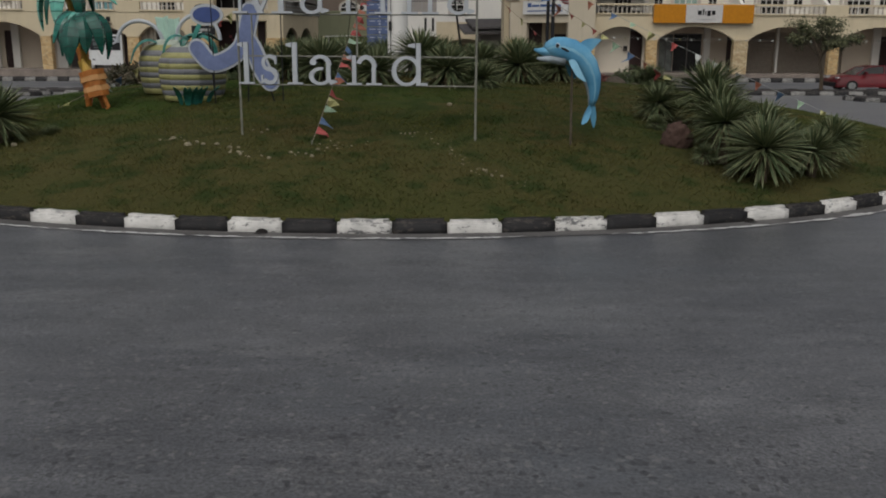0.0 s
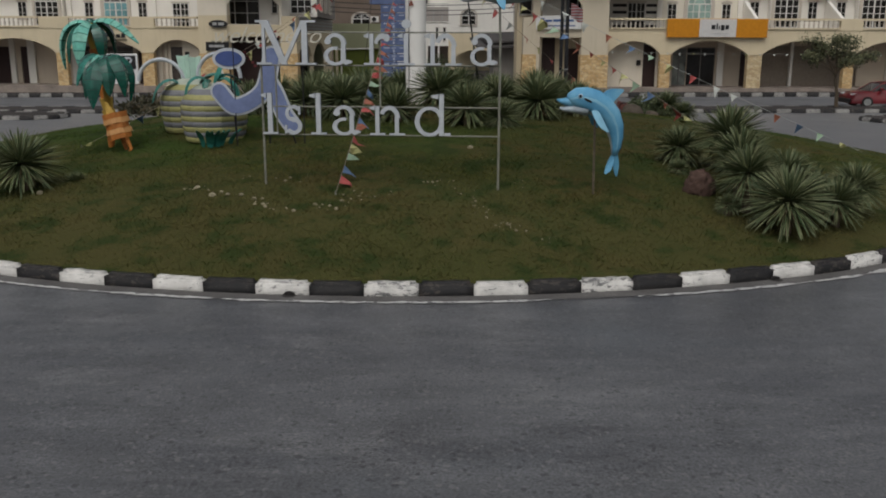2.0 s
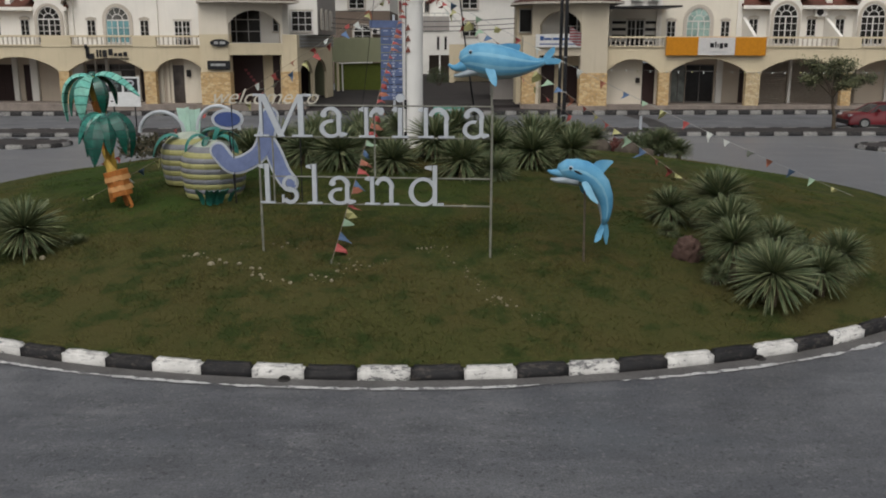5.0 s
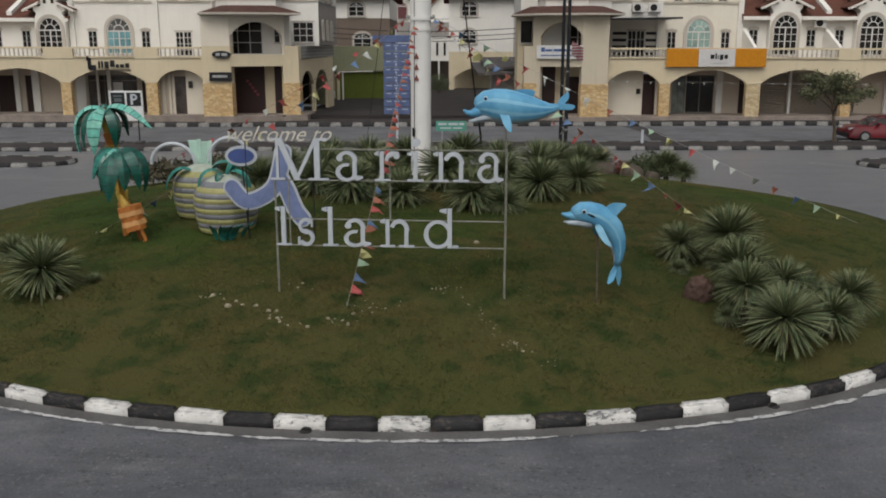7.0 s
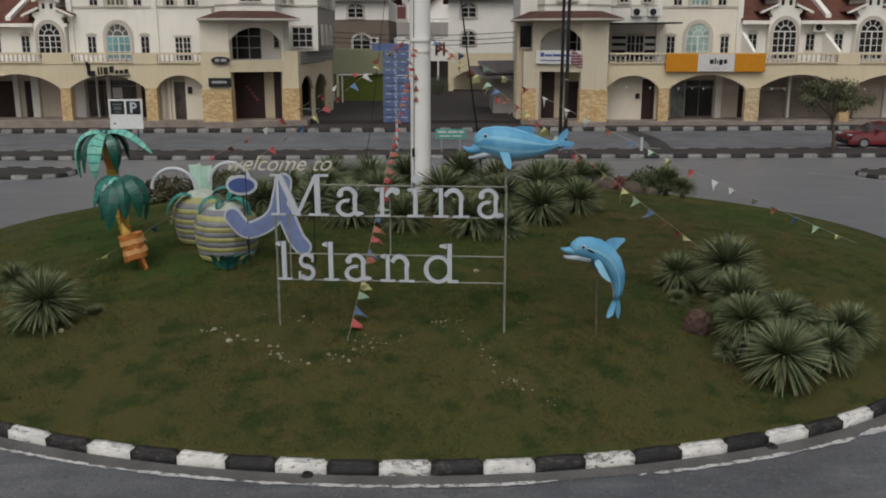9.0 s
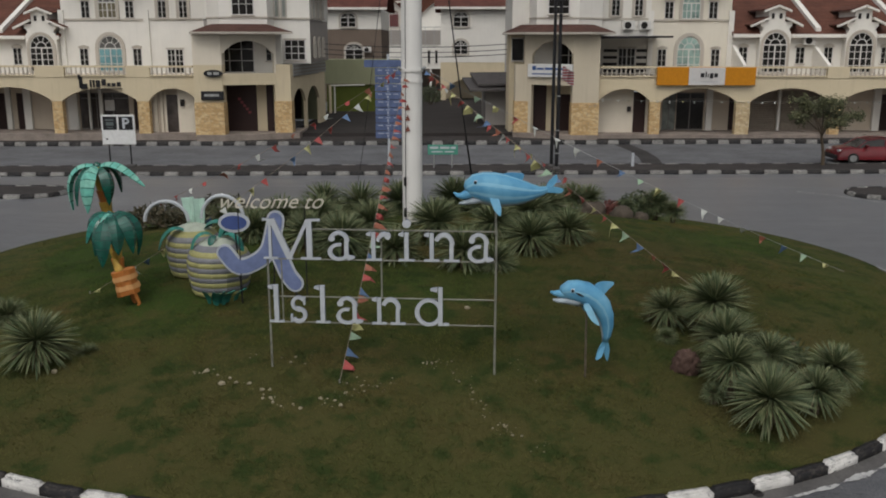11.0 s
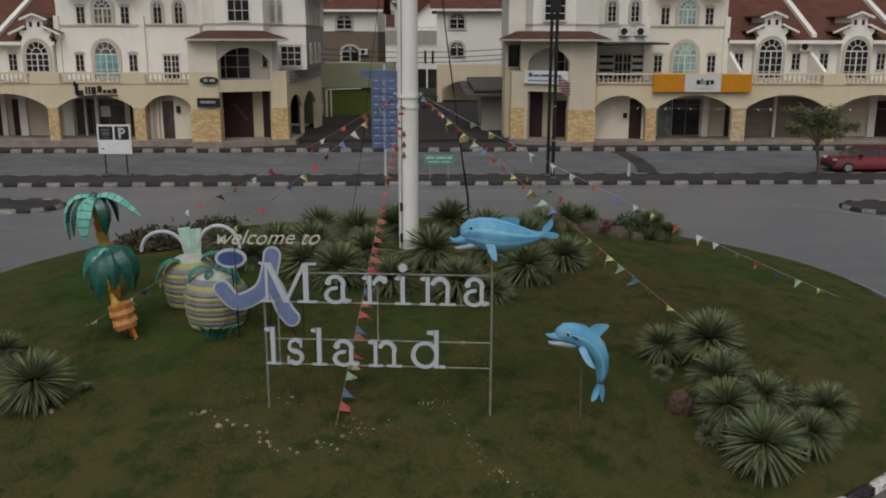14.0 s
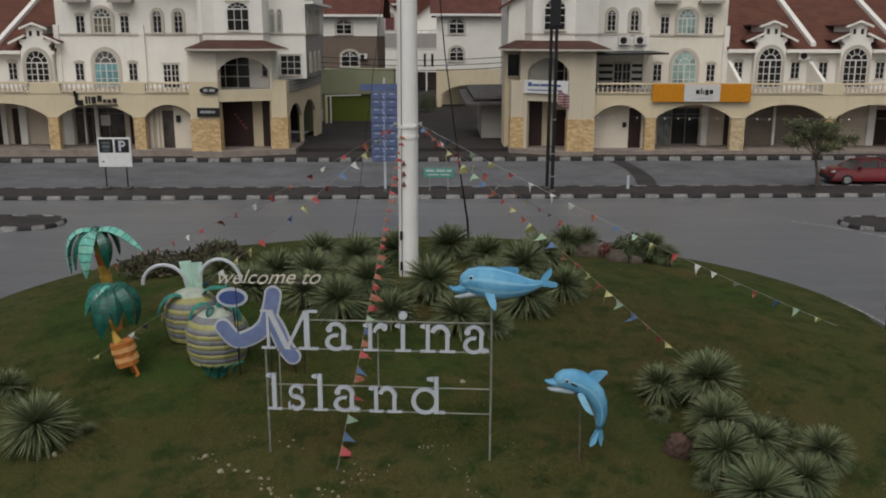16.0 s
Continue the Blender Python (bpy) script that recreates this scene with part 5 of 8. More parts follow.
def glyph(ch):
    """Old-style serif capitals and small letters for a cap height of 1: pieces and width."""
    th, xh = 0.045, 0.70
    foot = lambda x0, x1: bar(x0, x1, 0, th)
    flag = lambda x: [[(x - 0.11, xh - 0.07), (x + 0.001, xh - 0.10), (x + 0.001, xh + 0.02), (x - 0.11, xh - 0.03)]]
    if ch == "M":
        return foot(0, 0.34) + bar(0.12, 0.22, 0, 0.97) + bar(0.0, 0.24, 0.95, 1.0) + slant(0.57, 0.0, 0.14, 1.0, 0.145) + slant(0.57, 0.0, 1.05, 1.0, 0.09) + bar(1.02, 1.21, 0, 0.97) + foot(0.9, 1.38) + bar(1.05, 1.38, 0.95, 1.0)
    if ch == "l":
        return foot(0.02, 0.42) + bar(0.13, 0.31, 0, 1.0) + [[(0.0, 0.92), (0.131, 0.88), (0.131, 1.0), (0.0, 0.97)]]
    if ch == "i":
        return foot(0, 0.36) + bar(0.11, 0.25, 0, xh) + flag(0.11) + [[(0.185 + 0.1 * math.cos(a), 0.92 + 0.1 * math.sin(a)) for a in [math.pi * k / 7 for k in range(14)]]]
    if ch == "r":
        return foot(0, 0.38) + bar(0.11, 0.25, 0, xh) + flag(0.11) + ring_part(0.44, 0.42, 0.2, 0.29, 0.1, 0.12, 55, 165) + [[(0.54 + 0.075 * math.cos(a), 0.61 + 0.085 * math.sin(a)) for a in [math.pi * k / 6 for k in range(12)]]]
    if ch == "n":
        return foot(0, 0.36) + bar(0.11, 0.25, 0, xh) + flag(0.11) + ring_part(0.47, 0.42, 0.25, 0.29, 0.14, 0.10, 0, 158) + bar(0.58, 0.72, 0, 0.425) + foot(0.47, 0.84)
    if ch == "a":
        return ring_part(0.27, 0.46, 0.25, 0.25, 0.14, 0.08, 0, 150) + bar(0.38, 0.52, 0.1, 0.465) + ring_part(0.27, 0.2, 0.26, 0.215, 0.13, 0.07, 75, 330) + [[(0.38, 0.10), (0.50, 0.0), (0.64, 0.05), (0.64, 0.09), (0.52, 0.12)]] + [[(0.11 + 0.075 * math.cos(a), 0.53 + 0.07 * math.sin(a)) for a in [math.pi * k / 6 for k in range(12)]]]
    if ch == "s":
        return ring_part(0.25, 0.51, 0.2, 0.2, 0.11, 0.08, 30, 265) + ring_part(0.25, 0.2, 0.22, 0.21, 0.13, 0.09, -150, 85) + slant(0.10, 0.42, 0.24, 0.30, 0.17) + bar(0.38, 0.43, 0.48, 0.68) + bar(0.03, 0.08, 0.02, 0.22)
    if ch == "d":
        return ring_part(0.34, 0.34, 0.34, 0.36, 0.14, 0.075, 20, 340) + bar(0.54, 0.69, 0.0, 1.0) + [[(0.38, 0.92), (0.541, 0.88), (0.541, 1.0), (0.38, 0.97)]] + bar(0.68, 0.82, 0.0, 0.06)
    return []


def letter(ch, parent, x, z, cap, width=None, depth=0.05):
    """One thick cut letter, white face and grey-blue edges, standing in the sign's plane."""
    quads = glyph(ch)
    wide = max(p[0] for q in quads for p in q)
    sx = (width / wide) if width else cap
    bm = bmesh.new()
    for i, q in enumerate(quads):
        pts = [(x + p[0] * sx, z + p[1] * cap) for p in q]
        if sum(a[0] * b[1] - b[0] * a[1] for a, b in zip(pts, pts[1:] + pts[:1])) < 0:
            pts = pts[::-1]
        extrude_xz(bm, pts, -depth / 2 - 0.0006 * (i % 5), depth / 2 + 0.0006 * (i % 5))
    bm.normal_update()
    me = bpy.data.meshes.new("letter")
    bm.to_mesh(me)
    bm.free()
    me.materials.append(M["letter"])
    me.materials.append(M["letter_side"])
    for p in me.polygons:
        p.material_index = 0 if abs(p.normal.y) > 0.7 else 1
    ob = new("letter", me)
    ob.parent = parent
    return ob


SIGN_AT = Matrix.Translation((-2.85, 12.78, 0)) @ Matrix.Rotation(math.atan2(-0.22, 3.33), 4, "Z")
sign = thing("place_name_sign", "white serif letters on a thin pipe frame standing in the grass", "sign", at=SIGN_AT)
for x, z0 in ((0.0, 0.62), (3.345, 0.66)):
    bm = bmesh.new()
    rod(bm, (x, 0.045, z0), (x, 0.045, 2.86 if x else 2.42), 0.0165, 8)
    part("post", bm, M["frame_paint"], sign)
for x0, x1, z in ((0.62, 3.345, 2.845), (-0.02, 3.345, 2.395), (0.05, 3.345, 1.825), (-0.02, 3.345, 1.43)):
    bm = bmesh.new()
    rod(bm, (x0, 0.045, z), (x1, 0.045, z), 0.0115, 6)
    part("rail", bm, M["frame_paint"], sign)
for x, z0, z1 in ((1.68, 1.82, 2.85), (0.2, 1.44, 2.40)):
    bm = bmesh.new()
    rod(bm, (x, 0.05, z0), (x, 0.05, z1), 0.012, 6)
    part("upright", bm, M["frame_paint"], sign)
for ch, x, w in (("M", -0.04, 0.84), ("a", 0.90, 0.40), ("r", 1.47, 0.36), ("i", 1.94, 0.23), ("n", 2.31, 0.51), ("a", 2.93, 0.38)):
    letter(ch, sign, x, 2.405, 0.60, w)
for ch, x, w in (("l", 0.0, 0.225), ("s", 0.31, 0.26), ("l", 0.69, 0.225), ("a", 1.0, 0.40), ("n", 1.54, 0.49), ("d", 2.17, 0.50)):
    letter(ch, sign, x, 1.44, 0.575, w)

# the script line above it
txt = bpy.data.curves.new("script_line", "FONT")
txt.body, txt.size, txt.shear, txt.extrude, txt.space_character, txt.offset = "welcome to", 0.37, 0.45, 0.010, 1.0, -0.002
tob = new("script_line", txt)
bpy.context.view_layer.update()
me = bpy.data.meshes.new_from_object(tob.evaluated_get(bpy.context.evaluated_depsgraph_get()))
bpy.data.objects.remove(tob)
wide = max(v.co.x for v in me.vertices)
for v in me.vertices:
    v.co.x *= 1.84 / wide
    v.co.z += 0.02 * math.sin(v.co.x * 9)
script = thing("welcome_sign", "cream script lettering on two thin rods above the figure", "sign", at=Matrix.Translation((-4.17, 15.22, 2.70)))
SCRIPT = plain("cream_script_paint", (0.54, 0.51, 0.43), 0.5)
whole = bmesh.new()
whole.from_mesh(me)
bmesh.ops.remove_doubles(whole, verts=whole.verts, dist=1e-5)
left_over = set(whole.faces)
while left_over:
    island_faces, queue = set(), [next(iter(left_over))]
    while queue:
        f = queue.pop()
        if f in island_faces:
            continue
        island_faces.add(f)
        queue += [g for e in f.edges for g in e.link_faces if g not in island_faces]
    left_over -= island_faces
    bm = bmesh.new()
    seen = {}
    for f in sorted(island_faces, key=lambda f: f.index):
        bm.faces.new([seen[v] if v in seen else seen.setdefault(v, bm.verts.new(v.co)) for v in f.verts])
    part("letter", bm, SCRIPT, script).matrix_basis = Matrix.Rotation(math.pi / 2, 4, "X")
whole.free()
bm = bmesh.new()
rod(bm, (0.0, 0.012, 0.02), (1.8, 0.012, 0.02), 0.008, 6)
part("rail", bm, M["frame_paint"], script)
for x in (0.35, 1.5):
    bm = bmesh.new()
    rod(bm, (x, 0.03, mound(x - 4.17, 15.22) - 2.75), (x, 0.02, 0.05), 0.01, 6)
    part("rod", bm, M["black_metal"], script)


# ---- blue cut-out figure ----
def strip_plate(bm, pts, w, y0, y1, taper=None):
    """A plate that follows a bent centre line with round ends."""
    P = [Vector((x, 0, z)) for x, z in pts]
    dense = []
    for i in range(len(P) - 1):
        p0, p1, p2, p3 = P[max(i - 1, 0)], P[i], P[i + 1], P[min(i + 2, len(P) - 1)]
        for k in range(6):
            t = k / 6
            dense.append(0.5 * ((2 * p1) + (p2 - p0) * t + (2 * p0 - 5 * p1 + 4 * p2 - p3) * t * t + (3 * p1 - p0 - 3 * p2 + p3) * t ** 3))
    dense.append(P[-1])
    left, right = [], []
    for i, p in enumerate(dense):
        d = (dense[min(i + 1, len(dense) - 1)] - dense[max(i - 1, 0)]).normalized()
        nrm = Vector((-d.z, 0, d.x))
        ww = w if taper is None else w * (taper[0] + (taper[1] - taper[0]) * i / (len(dense) - 1))
        left.append(p + nrm * ww)
        right.append(p - nrm * ww)
    d0, d1 = (dense[1] - dense[0]).normalized(), (dense[-1] - dense[-2]).normalized()
    w0 = w * (taper[0] if taper else 1)
    w1 = w * (taper[1] if taper else 1)
    n0, n1 = Vector((-d0.z, 0, d0.x)), Vector((-d1.z, 0, d1.x))
    cap1 = [dense[-1] + w1 * (n1 * math.cos(a) + d1 * math.sin(a)) for a in [math.pi * k / 8 for k in range(1, 8)]]
    cap0 = [dense[0] + w0 * (-n0 * math.cos(a) - d0 * math.sin(a)) for a in [math.pi * k / 8 for k in range(1, 8)]]
    loop = [(p.x, p.z) for p in left + cap1 + right[::-1] + cap0]
    if sum(a[0] * b[1] - b[0] * a[1] for a, b in zip(loop, loop[1:] + loop[:1])) < 0:
        loop = loop[::-1]
    extrude_xz(bm, loop, y0, y1)


M["fig_blue"] = plain("figure_blue_paint", (0.15, 0.19, 0.335), 0.5, 0, 0.25, 5.0)
M["fig_navy"] = plain("figure_navy_paint", (0.05, 0.08, 0.22), 0.5)
figure = thing("cutout_sign_figure", "blue cut-out swimmer shape with a white border on a stake", "sign", at=Matrix.Translation((-3.4, 15.25, 0)))
TORSO = [(-0.68, 1.90), (-0.46, 1.66), (-0.17, 1.73), (0.07, 1.94), (0.19, 2.33), (0.22, 2.50)]
LEG = [(0.16, 2.05), (0.27, 1.85), (0.40, 1.52), (0.52, 1.35)]
for name, pts, y in (("torso", TORSO, 0.0), ("leg", LEG, 0.004)):
    bm = bmesh.new()
    strip_plate(bm, pts, 0.155, y + 0.0, y + 0.035)
    border = part(name, bm, M["letter"], figure, "white painted border plate")
    bm = bmesh.new()
    strip_plate(bm, pts, 0.12, y - 0.012 - (0.003 if name == "torso" else 0), y - 0.001)
    part("blue_face", bm, M["fig_blue"], border)
bm = bmesh.new()
extrude_xz(bm, [(-0.5 + 0.275 * math.cos(2 * math.pi * k / 28), 2.44 + 0.175 * math.sin(2 * math.pi * k / 28)) for k in range(28)], 0, 0.035)
border = part("head", bm, M["letter"], figure, "white painted border plate")
bm = bmesh.new()
extrude_xz(bm, [(-0.5 + 0.225 * math.cos(2 * math.pi * k / 28), 2.44 + 0.125 * math.sin(2 * math.pi * k / 28)) for k in range(28)], -0.012, -0.001)
part("blue_face", bm, M["fig_navy"], border)
for pts in (((0.12, 0.05, 0.85), (0.2, 0.05, 2.45)), ((0.62, 0.06, 0.85), (0.3, 0.05, 1.95)), ((-0.5, 0.05, 2.3), (-0.42, 0.05, 0.85))):
    bm = bmesh.new()
    rod(bm, *pts, 0.013, 6)
    part("stake", bm, M["black_metal"], figure)


# ---- dolphins ----
M["stick"] = plain("weathered_stick", (0.11, 0.09, 0.065), 0.8, 0, 0.4, 12.0)
M["dol_blue"] = Shade("dolphin_blue_cloth", 0.55, 0, 0.3)
_s = M["dol_blue"]
_n = _s.noise(3.0, 4.0, 0.6, True)
_s.colour(_s.ramp(_n, [(0.3, (0.06, 0.23, 0.40)), (0.55, (0.11, 0.32, 0.49)), (0.8, (0.19, 0.41, 0.55))]))
_s.bump(_s.noise(40.0, 2.0, 0.6, True), 0.12, 0.004)
M["dol_blue"] = _s.m
M["dol_pale"] = plain("dolphin_pale_belly", (0.34, 0.40, 0.44), 0.6, 0, 0.25, 9.0)
M["dol_light"] = plain("dolphin_light_blue", (0.19, 0.41, 0.55), 0.55, 0, 0.15, 6.0)


def dolphin(name, label, spine, jaw_up, jaw_low, fins, eye, stake, group, seams=(8, 12, 15, 17, 21)):
    """A stuffed cloth dolphin, one mesh: faceted body, open beak, fins and tail, in four tones."""
    bm = bmesh.new()
    def loft(path, tn, n=16, under=None):
        before = set(bm.faces)
        rings = []
        for i, (x, z, ry, rz) in enumerate(path):
            a, b = path[max(i - 1, 0)], path[min(i + 1, len(path) - 1)]
            d = Vector((b[0] - a[0], 0, b[1] - a[1])).normalized()
            nr = Vector((-d.z, 0, d.x))
            rings.append([bm.verts.new(Vector((x, 0, z)) + (nr * rz * math.sin(2 * math.pi * k / n) + Vector((0, ry * math.cos(2 * math.pi * k / n), 0))) * (1.02 if k % 4 == 1 else 0.995)) for k in range(n)])
        for a, b in zip(rings, rings[1:]):
            for k in range(n):
                f = bm.faces.new((a[k], a[(k + 1) % n], b[(k + 1) % n], b[k]))
                q = (k + 0.5) / n
                if under is None:
                    f.material_index = tn
                elif 0.66 <= q <= 0.84:
                    f.material_index = under
                else:
                    f.material_index = 4 if k in seams else tn
        for r in (rings[0][::-1], rings[-1]):
            bm.faces.new(r).material_index = tn

    loft(spine, 0, 28, 1)
    loft(jaw_up, 0, 12)
    loft(jaw_low, 1, 12)
    for quad, y0, y1, tn in fins:
        for _ in range(2):
            quad = [tuple(p[i] * (1 - f) + r[i] * f for i in range(3)) for p, r in zip(quad, quad[1:] + quad[:1]) for f in (0.18, 0.82)]
        a = [bm.verts.new((x, y0 + dy, z)) for x, z, dy in quad]
        b = [bm.verts.new((x, y1 + dy, z)) for x, z, dy in quad]
        for f in [a, b[::-1]] + [[a[(i + 1) % len(a)], a[i], b[i], b[(i + 1) % len(a)]] for i in range(len(a))]:
            bm.faces.new(f).material_index = tn
    start = set(bm.faces)
    bmesh.ops.create_uvsphere(bm, u_segments=10, v_segments=6, radius=0.032, matrix=Matrix.Translation((eye[0], eye[1], eye[2])) @ Matrix.Diagonal((1, 0.4, 1, 1)))
    for f in set(bm.faces) - start:
        f.material_index = 3
    start = set(bm.faces)
    bmesh.ops.create_uvsphere(bm, u_segments=8, v_segments=6, radius=0.022, matrix=Matrix.Translation((eye[0] - 0.004, eye[1] - 0.015, eye[2])) @ Matrix.Diagonal((1, 0.4, 1, 1)))
    for f in set(bm.faces) - start:
        f.material_index = 2
    start = set(bm.faces)
    bmesh.ops.create_uvsphere(bm, u_segments=10, v_segments=6, radius=0.055, matrix=Matrix.Translation((eye[0] + 0.11, eye[1] - 0.012, eye[2] - 0.06)) @ Matrix.Rotation(0.45, 4, "Y") @ Matrix.Diagonal((1.35, 0.35, 0.36, 1)))
    for f in set(bm.faces) - start:
        f.material_index = 2
    bmesh.ops.recalc_face_normals(bm, faces=bm.faces)
    me = bpy.data.meshes.new(name)
    bm.to_mesh(me)
    bm.free()
    for k in ("dol_blue", "dol_pale", "black_metal", "letter", "dol_light"):
        me.materials.append(M[k])
    me.polygons.foreach_set("use_smooth", [len(p.vertices) == 4 and p.material_index in (0, 1, 4) for p in me.polygons])
    ob = new(name, me)
    tagged(ob, label, "dolphin figure", group)
    bm = bmesh.new()
    rod(bm, *stake, 0.016, 8)
    return ob, bm


d1, stake = dolphin("dolphin_figure", "blue leaping cloth dolphin upright on a thin stake in the grass",
                    [(1.45, 1.93, 0.06, 0.05), (1.475, 1.945, 0.10, 0.095), (1.56, 1.965, 0.145, 0.145), (1.68, 1.955, 0.17, 0.165), (1.80, 1.92, 0.18, 0.175), (1.93, 1.84, 0.17, 0.17), (2.04, 1.72, 0.15, 0.155), (2.11, 1.57, 0.125, 0.13), (2.14, 1.42, 0.095, 0.10), (2.14, 1.28, 0.065, 0.07), (2.12, 1.18, 0.04, 0.045)],
                    [(1.56, 1.925, 0.10, 0.095), (1.47, 1.915, 0.085, 0.070), (1.40, 1.918, 0.07, 0.050), (1.345, 1.925, 0.048, 0.034), (1.295, 1.945, 0.020, 0.014)],
                    [(1.72, 1.82, 0.13, 0.10), (1.57, 1.82, 0.10, 0.068), (1.45, 1.815, 0.075, 0.045), (1.385, 1.815, 0.052, 0.030), (1.335, 1.828, 0.024, 0.016)],
                    [([(1.88, 1.97, 0), (2.05, 1.88, 0), (2.14, 1.99, 0), (2.235, 2.09, 0), (2.06, 2.10, 0), (1.97, 2.07, 0)], -0.03, 0.03, 0),
                     ([(1.74, 1.80, -0.17), (1.84, 1.82, -0.17), (1.93, 1.65, -0.24), (2.0, 1.50, -0.28), (1.86, 1.58, -0.25)], -0.02, 0.02, 4),
                     ([(1.74, 1.80, 0.17), (1.84, 1.82, 0.17), (1.90, 1.65, 0.26), (1.94, 1.52, 0.3), (1.82, 1.58, 0.26)], -0.02, 0.02, 0),
                     ([(2.10, 1.21, 0), (2.13, 1.10, 0.02), (2.08, 0.96, -0.05), (1.98, 0.90, -0.06), (2.01, 1.03, -0.02)], -0.02, 0.02, 0),
                     ([(2.11, 1.21, 0), (2.17, 1.20, 0.0), (2.21, 1.02, 0.05), (2.18, 0.83, 0.06), (2.12, 1.0, 0.03)], -0.02, 0.02, 0)],
                    (1.60, -0.152, 2.0), ((1.85, 0, mound(1.85, 12.66) - 0.02), (1.83, 0, 1.78)), "dolphin figures", (13, 18, 24))
d1.matrix_basis = Matrix.Translation((0, 12.66, 0))
ob = tagged(part("stake", stake, M["stick"]), "thin brown stake holding the leaping dolphin", "stake")
ob.matrix_basis = Matrix.Translation((0, 12.66, 0))
d2, stake = dolphin("dolphin_figure", "blue cloth dolphin swimming level on a pipe above the sign",
                    [(0.04, 3.46, 0.05, 0.06), (0.075, 3.475, 0.10, 0.125), (0.16, 3.50, 0.145, 0.185), (0.28, 3.495, 0.18, 0.222), (0.43, 3.475, 0.20, 0.240), (0.58, 3.455, 0.20, 0.232), (0.73, 3.44, 0.18, 0.205), (0.87, 3.43, 0.15, 0.165), (0.99, 3.43, 0.11, 0.118), (1.1, 3.44, 0.075, 0.072), (1.2, 3.47, 0.045, 0.046)],
                    [(0.16, 3.45, 0.10, 0.105), (0.06, 3.395, 0.085, 0.072), (-0.01, 3.375, 0.068, 0.050), (-0.075, 3.385, 0.046, 0.032), (-0.125, 3.425, 0.018, 0.013)],
                    [(0.34, 3.36, 0.13, 0.085), (0.19, 3.325, 0.10, 0.060), (0.08, 3.29, 0.072, 0.042), (0.01, 3.272, 0.05, 0.028), (-0.05, 3.27, 0.022, 0.014)],
                    [([(0.46, 3.66, 0), (0.78, 3.56, 0), (0.86, 3.63, 0), (0.86, 3.70, 0), (0.66, 3.71, 0)], -0.025, 0.025, 0),
                     ([(0.36, 3.40, -0.15), (0.50, 3.38, -0.15), (0.54, 3.24, -0.22), (0.53, 3.12, -0.25), (0.44, 3.20, -0.22)], -0.02, 0.02, 0),
                     ([(0.36, 3.40, 0.15), (0.50, 3.38, 0.15), (0.54, 3.24, 0.24), (0.56, 3.14, 0.27), (0.46, 3.20, 0.24)], -0.02, 0.02, 0),
                     ([(1.16, 3.43, 0), (1.22, 3.42, 0), (1.38, 3.43, -0.10), (1.42, 3.50, -0.12), (1.24, 3.52, -0.03)], -0.018, 0.018, 0),
                     ([(1.17, 3.46, 0), (1.21, 3.44, 0), (1.35, 3.58, 0.09), (1.34, 3.68, 0.1), (1.20, 3.57, 0.03)], -0.018, 0.018, 0)],
                    (0.18, -0.128, 3.585), ((0.485, 0, 2.80), (0.47, 0, 3.42)), "dolphin figures")
d2.matrix_basis = Matrix.Translation((0, 12.56, 0))
ob = tagged(part("stake", stake, M["frame_paint"]), "short pipe holding the swimming dolphin over the sign post", "stake")
ob.matrix_basis = Matrix.Translation((0, 12.6, 0))


# ---- pineapple and palm lantern figures ----
M["yellow_band"] = plain("yellow_band_cloth", (0.30, 0.29, 0.12), 0.5, 0, 0.2, 5.0)
M["grey_band"] = plain("grey_violet_band_cloth", (0.17, 0.175, 0.19), 0.5, 0, 0.2, 5.0)
M["pale_band"] = plain("pale_band_cloth", (0.36, 0.40, 0.33), 0.5, 0, 0.2, 5.0)
M["green_cloth"] = plain("green_leaf_cloth", (0.009, 0.095, 0.068), 0.22, 0, 0.5, 7.0, spec=0.6)
M["teal_cloth"] = plain("teal_leaf_cloth", (0.035, 0.19, 0.155), 0.28, 0, 0.45, 8.0)
M["light_teal"] = plain("light_teal_leaf_cloth", (0.14, 0.44, 0.36), 0.4, 0, 0.35, 9.0)
M["pale_cloth"] = plain("pale_green_leaf_cloth", (0.44, 0.62, 0.53), 0.45, 0, 0.15, 6.0)
M["orange_cloth"] = plain("orange_trunk_cloth", (0.42, 0.15, 0.035), 0.5, 0, 0.3, 7.0)
M["gold_cloth"] = plain("gold_trunk_cloth", (0.42, 0.27, 0.05), 0.5, 0, 0.3, 7.0)


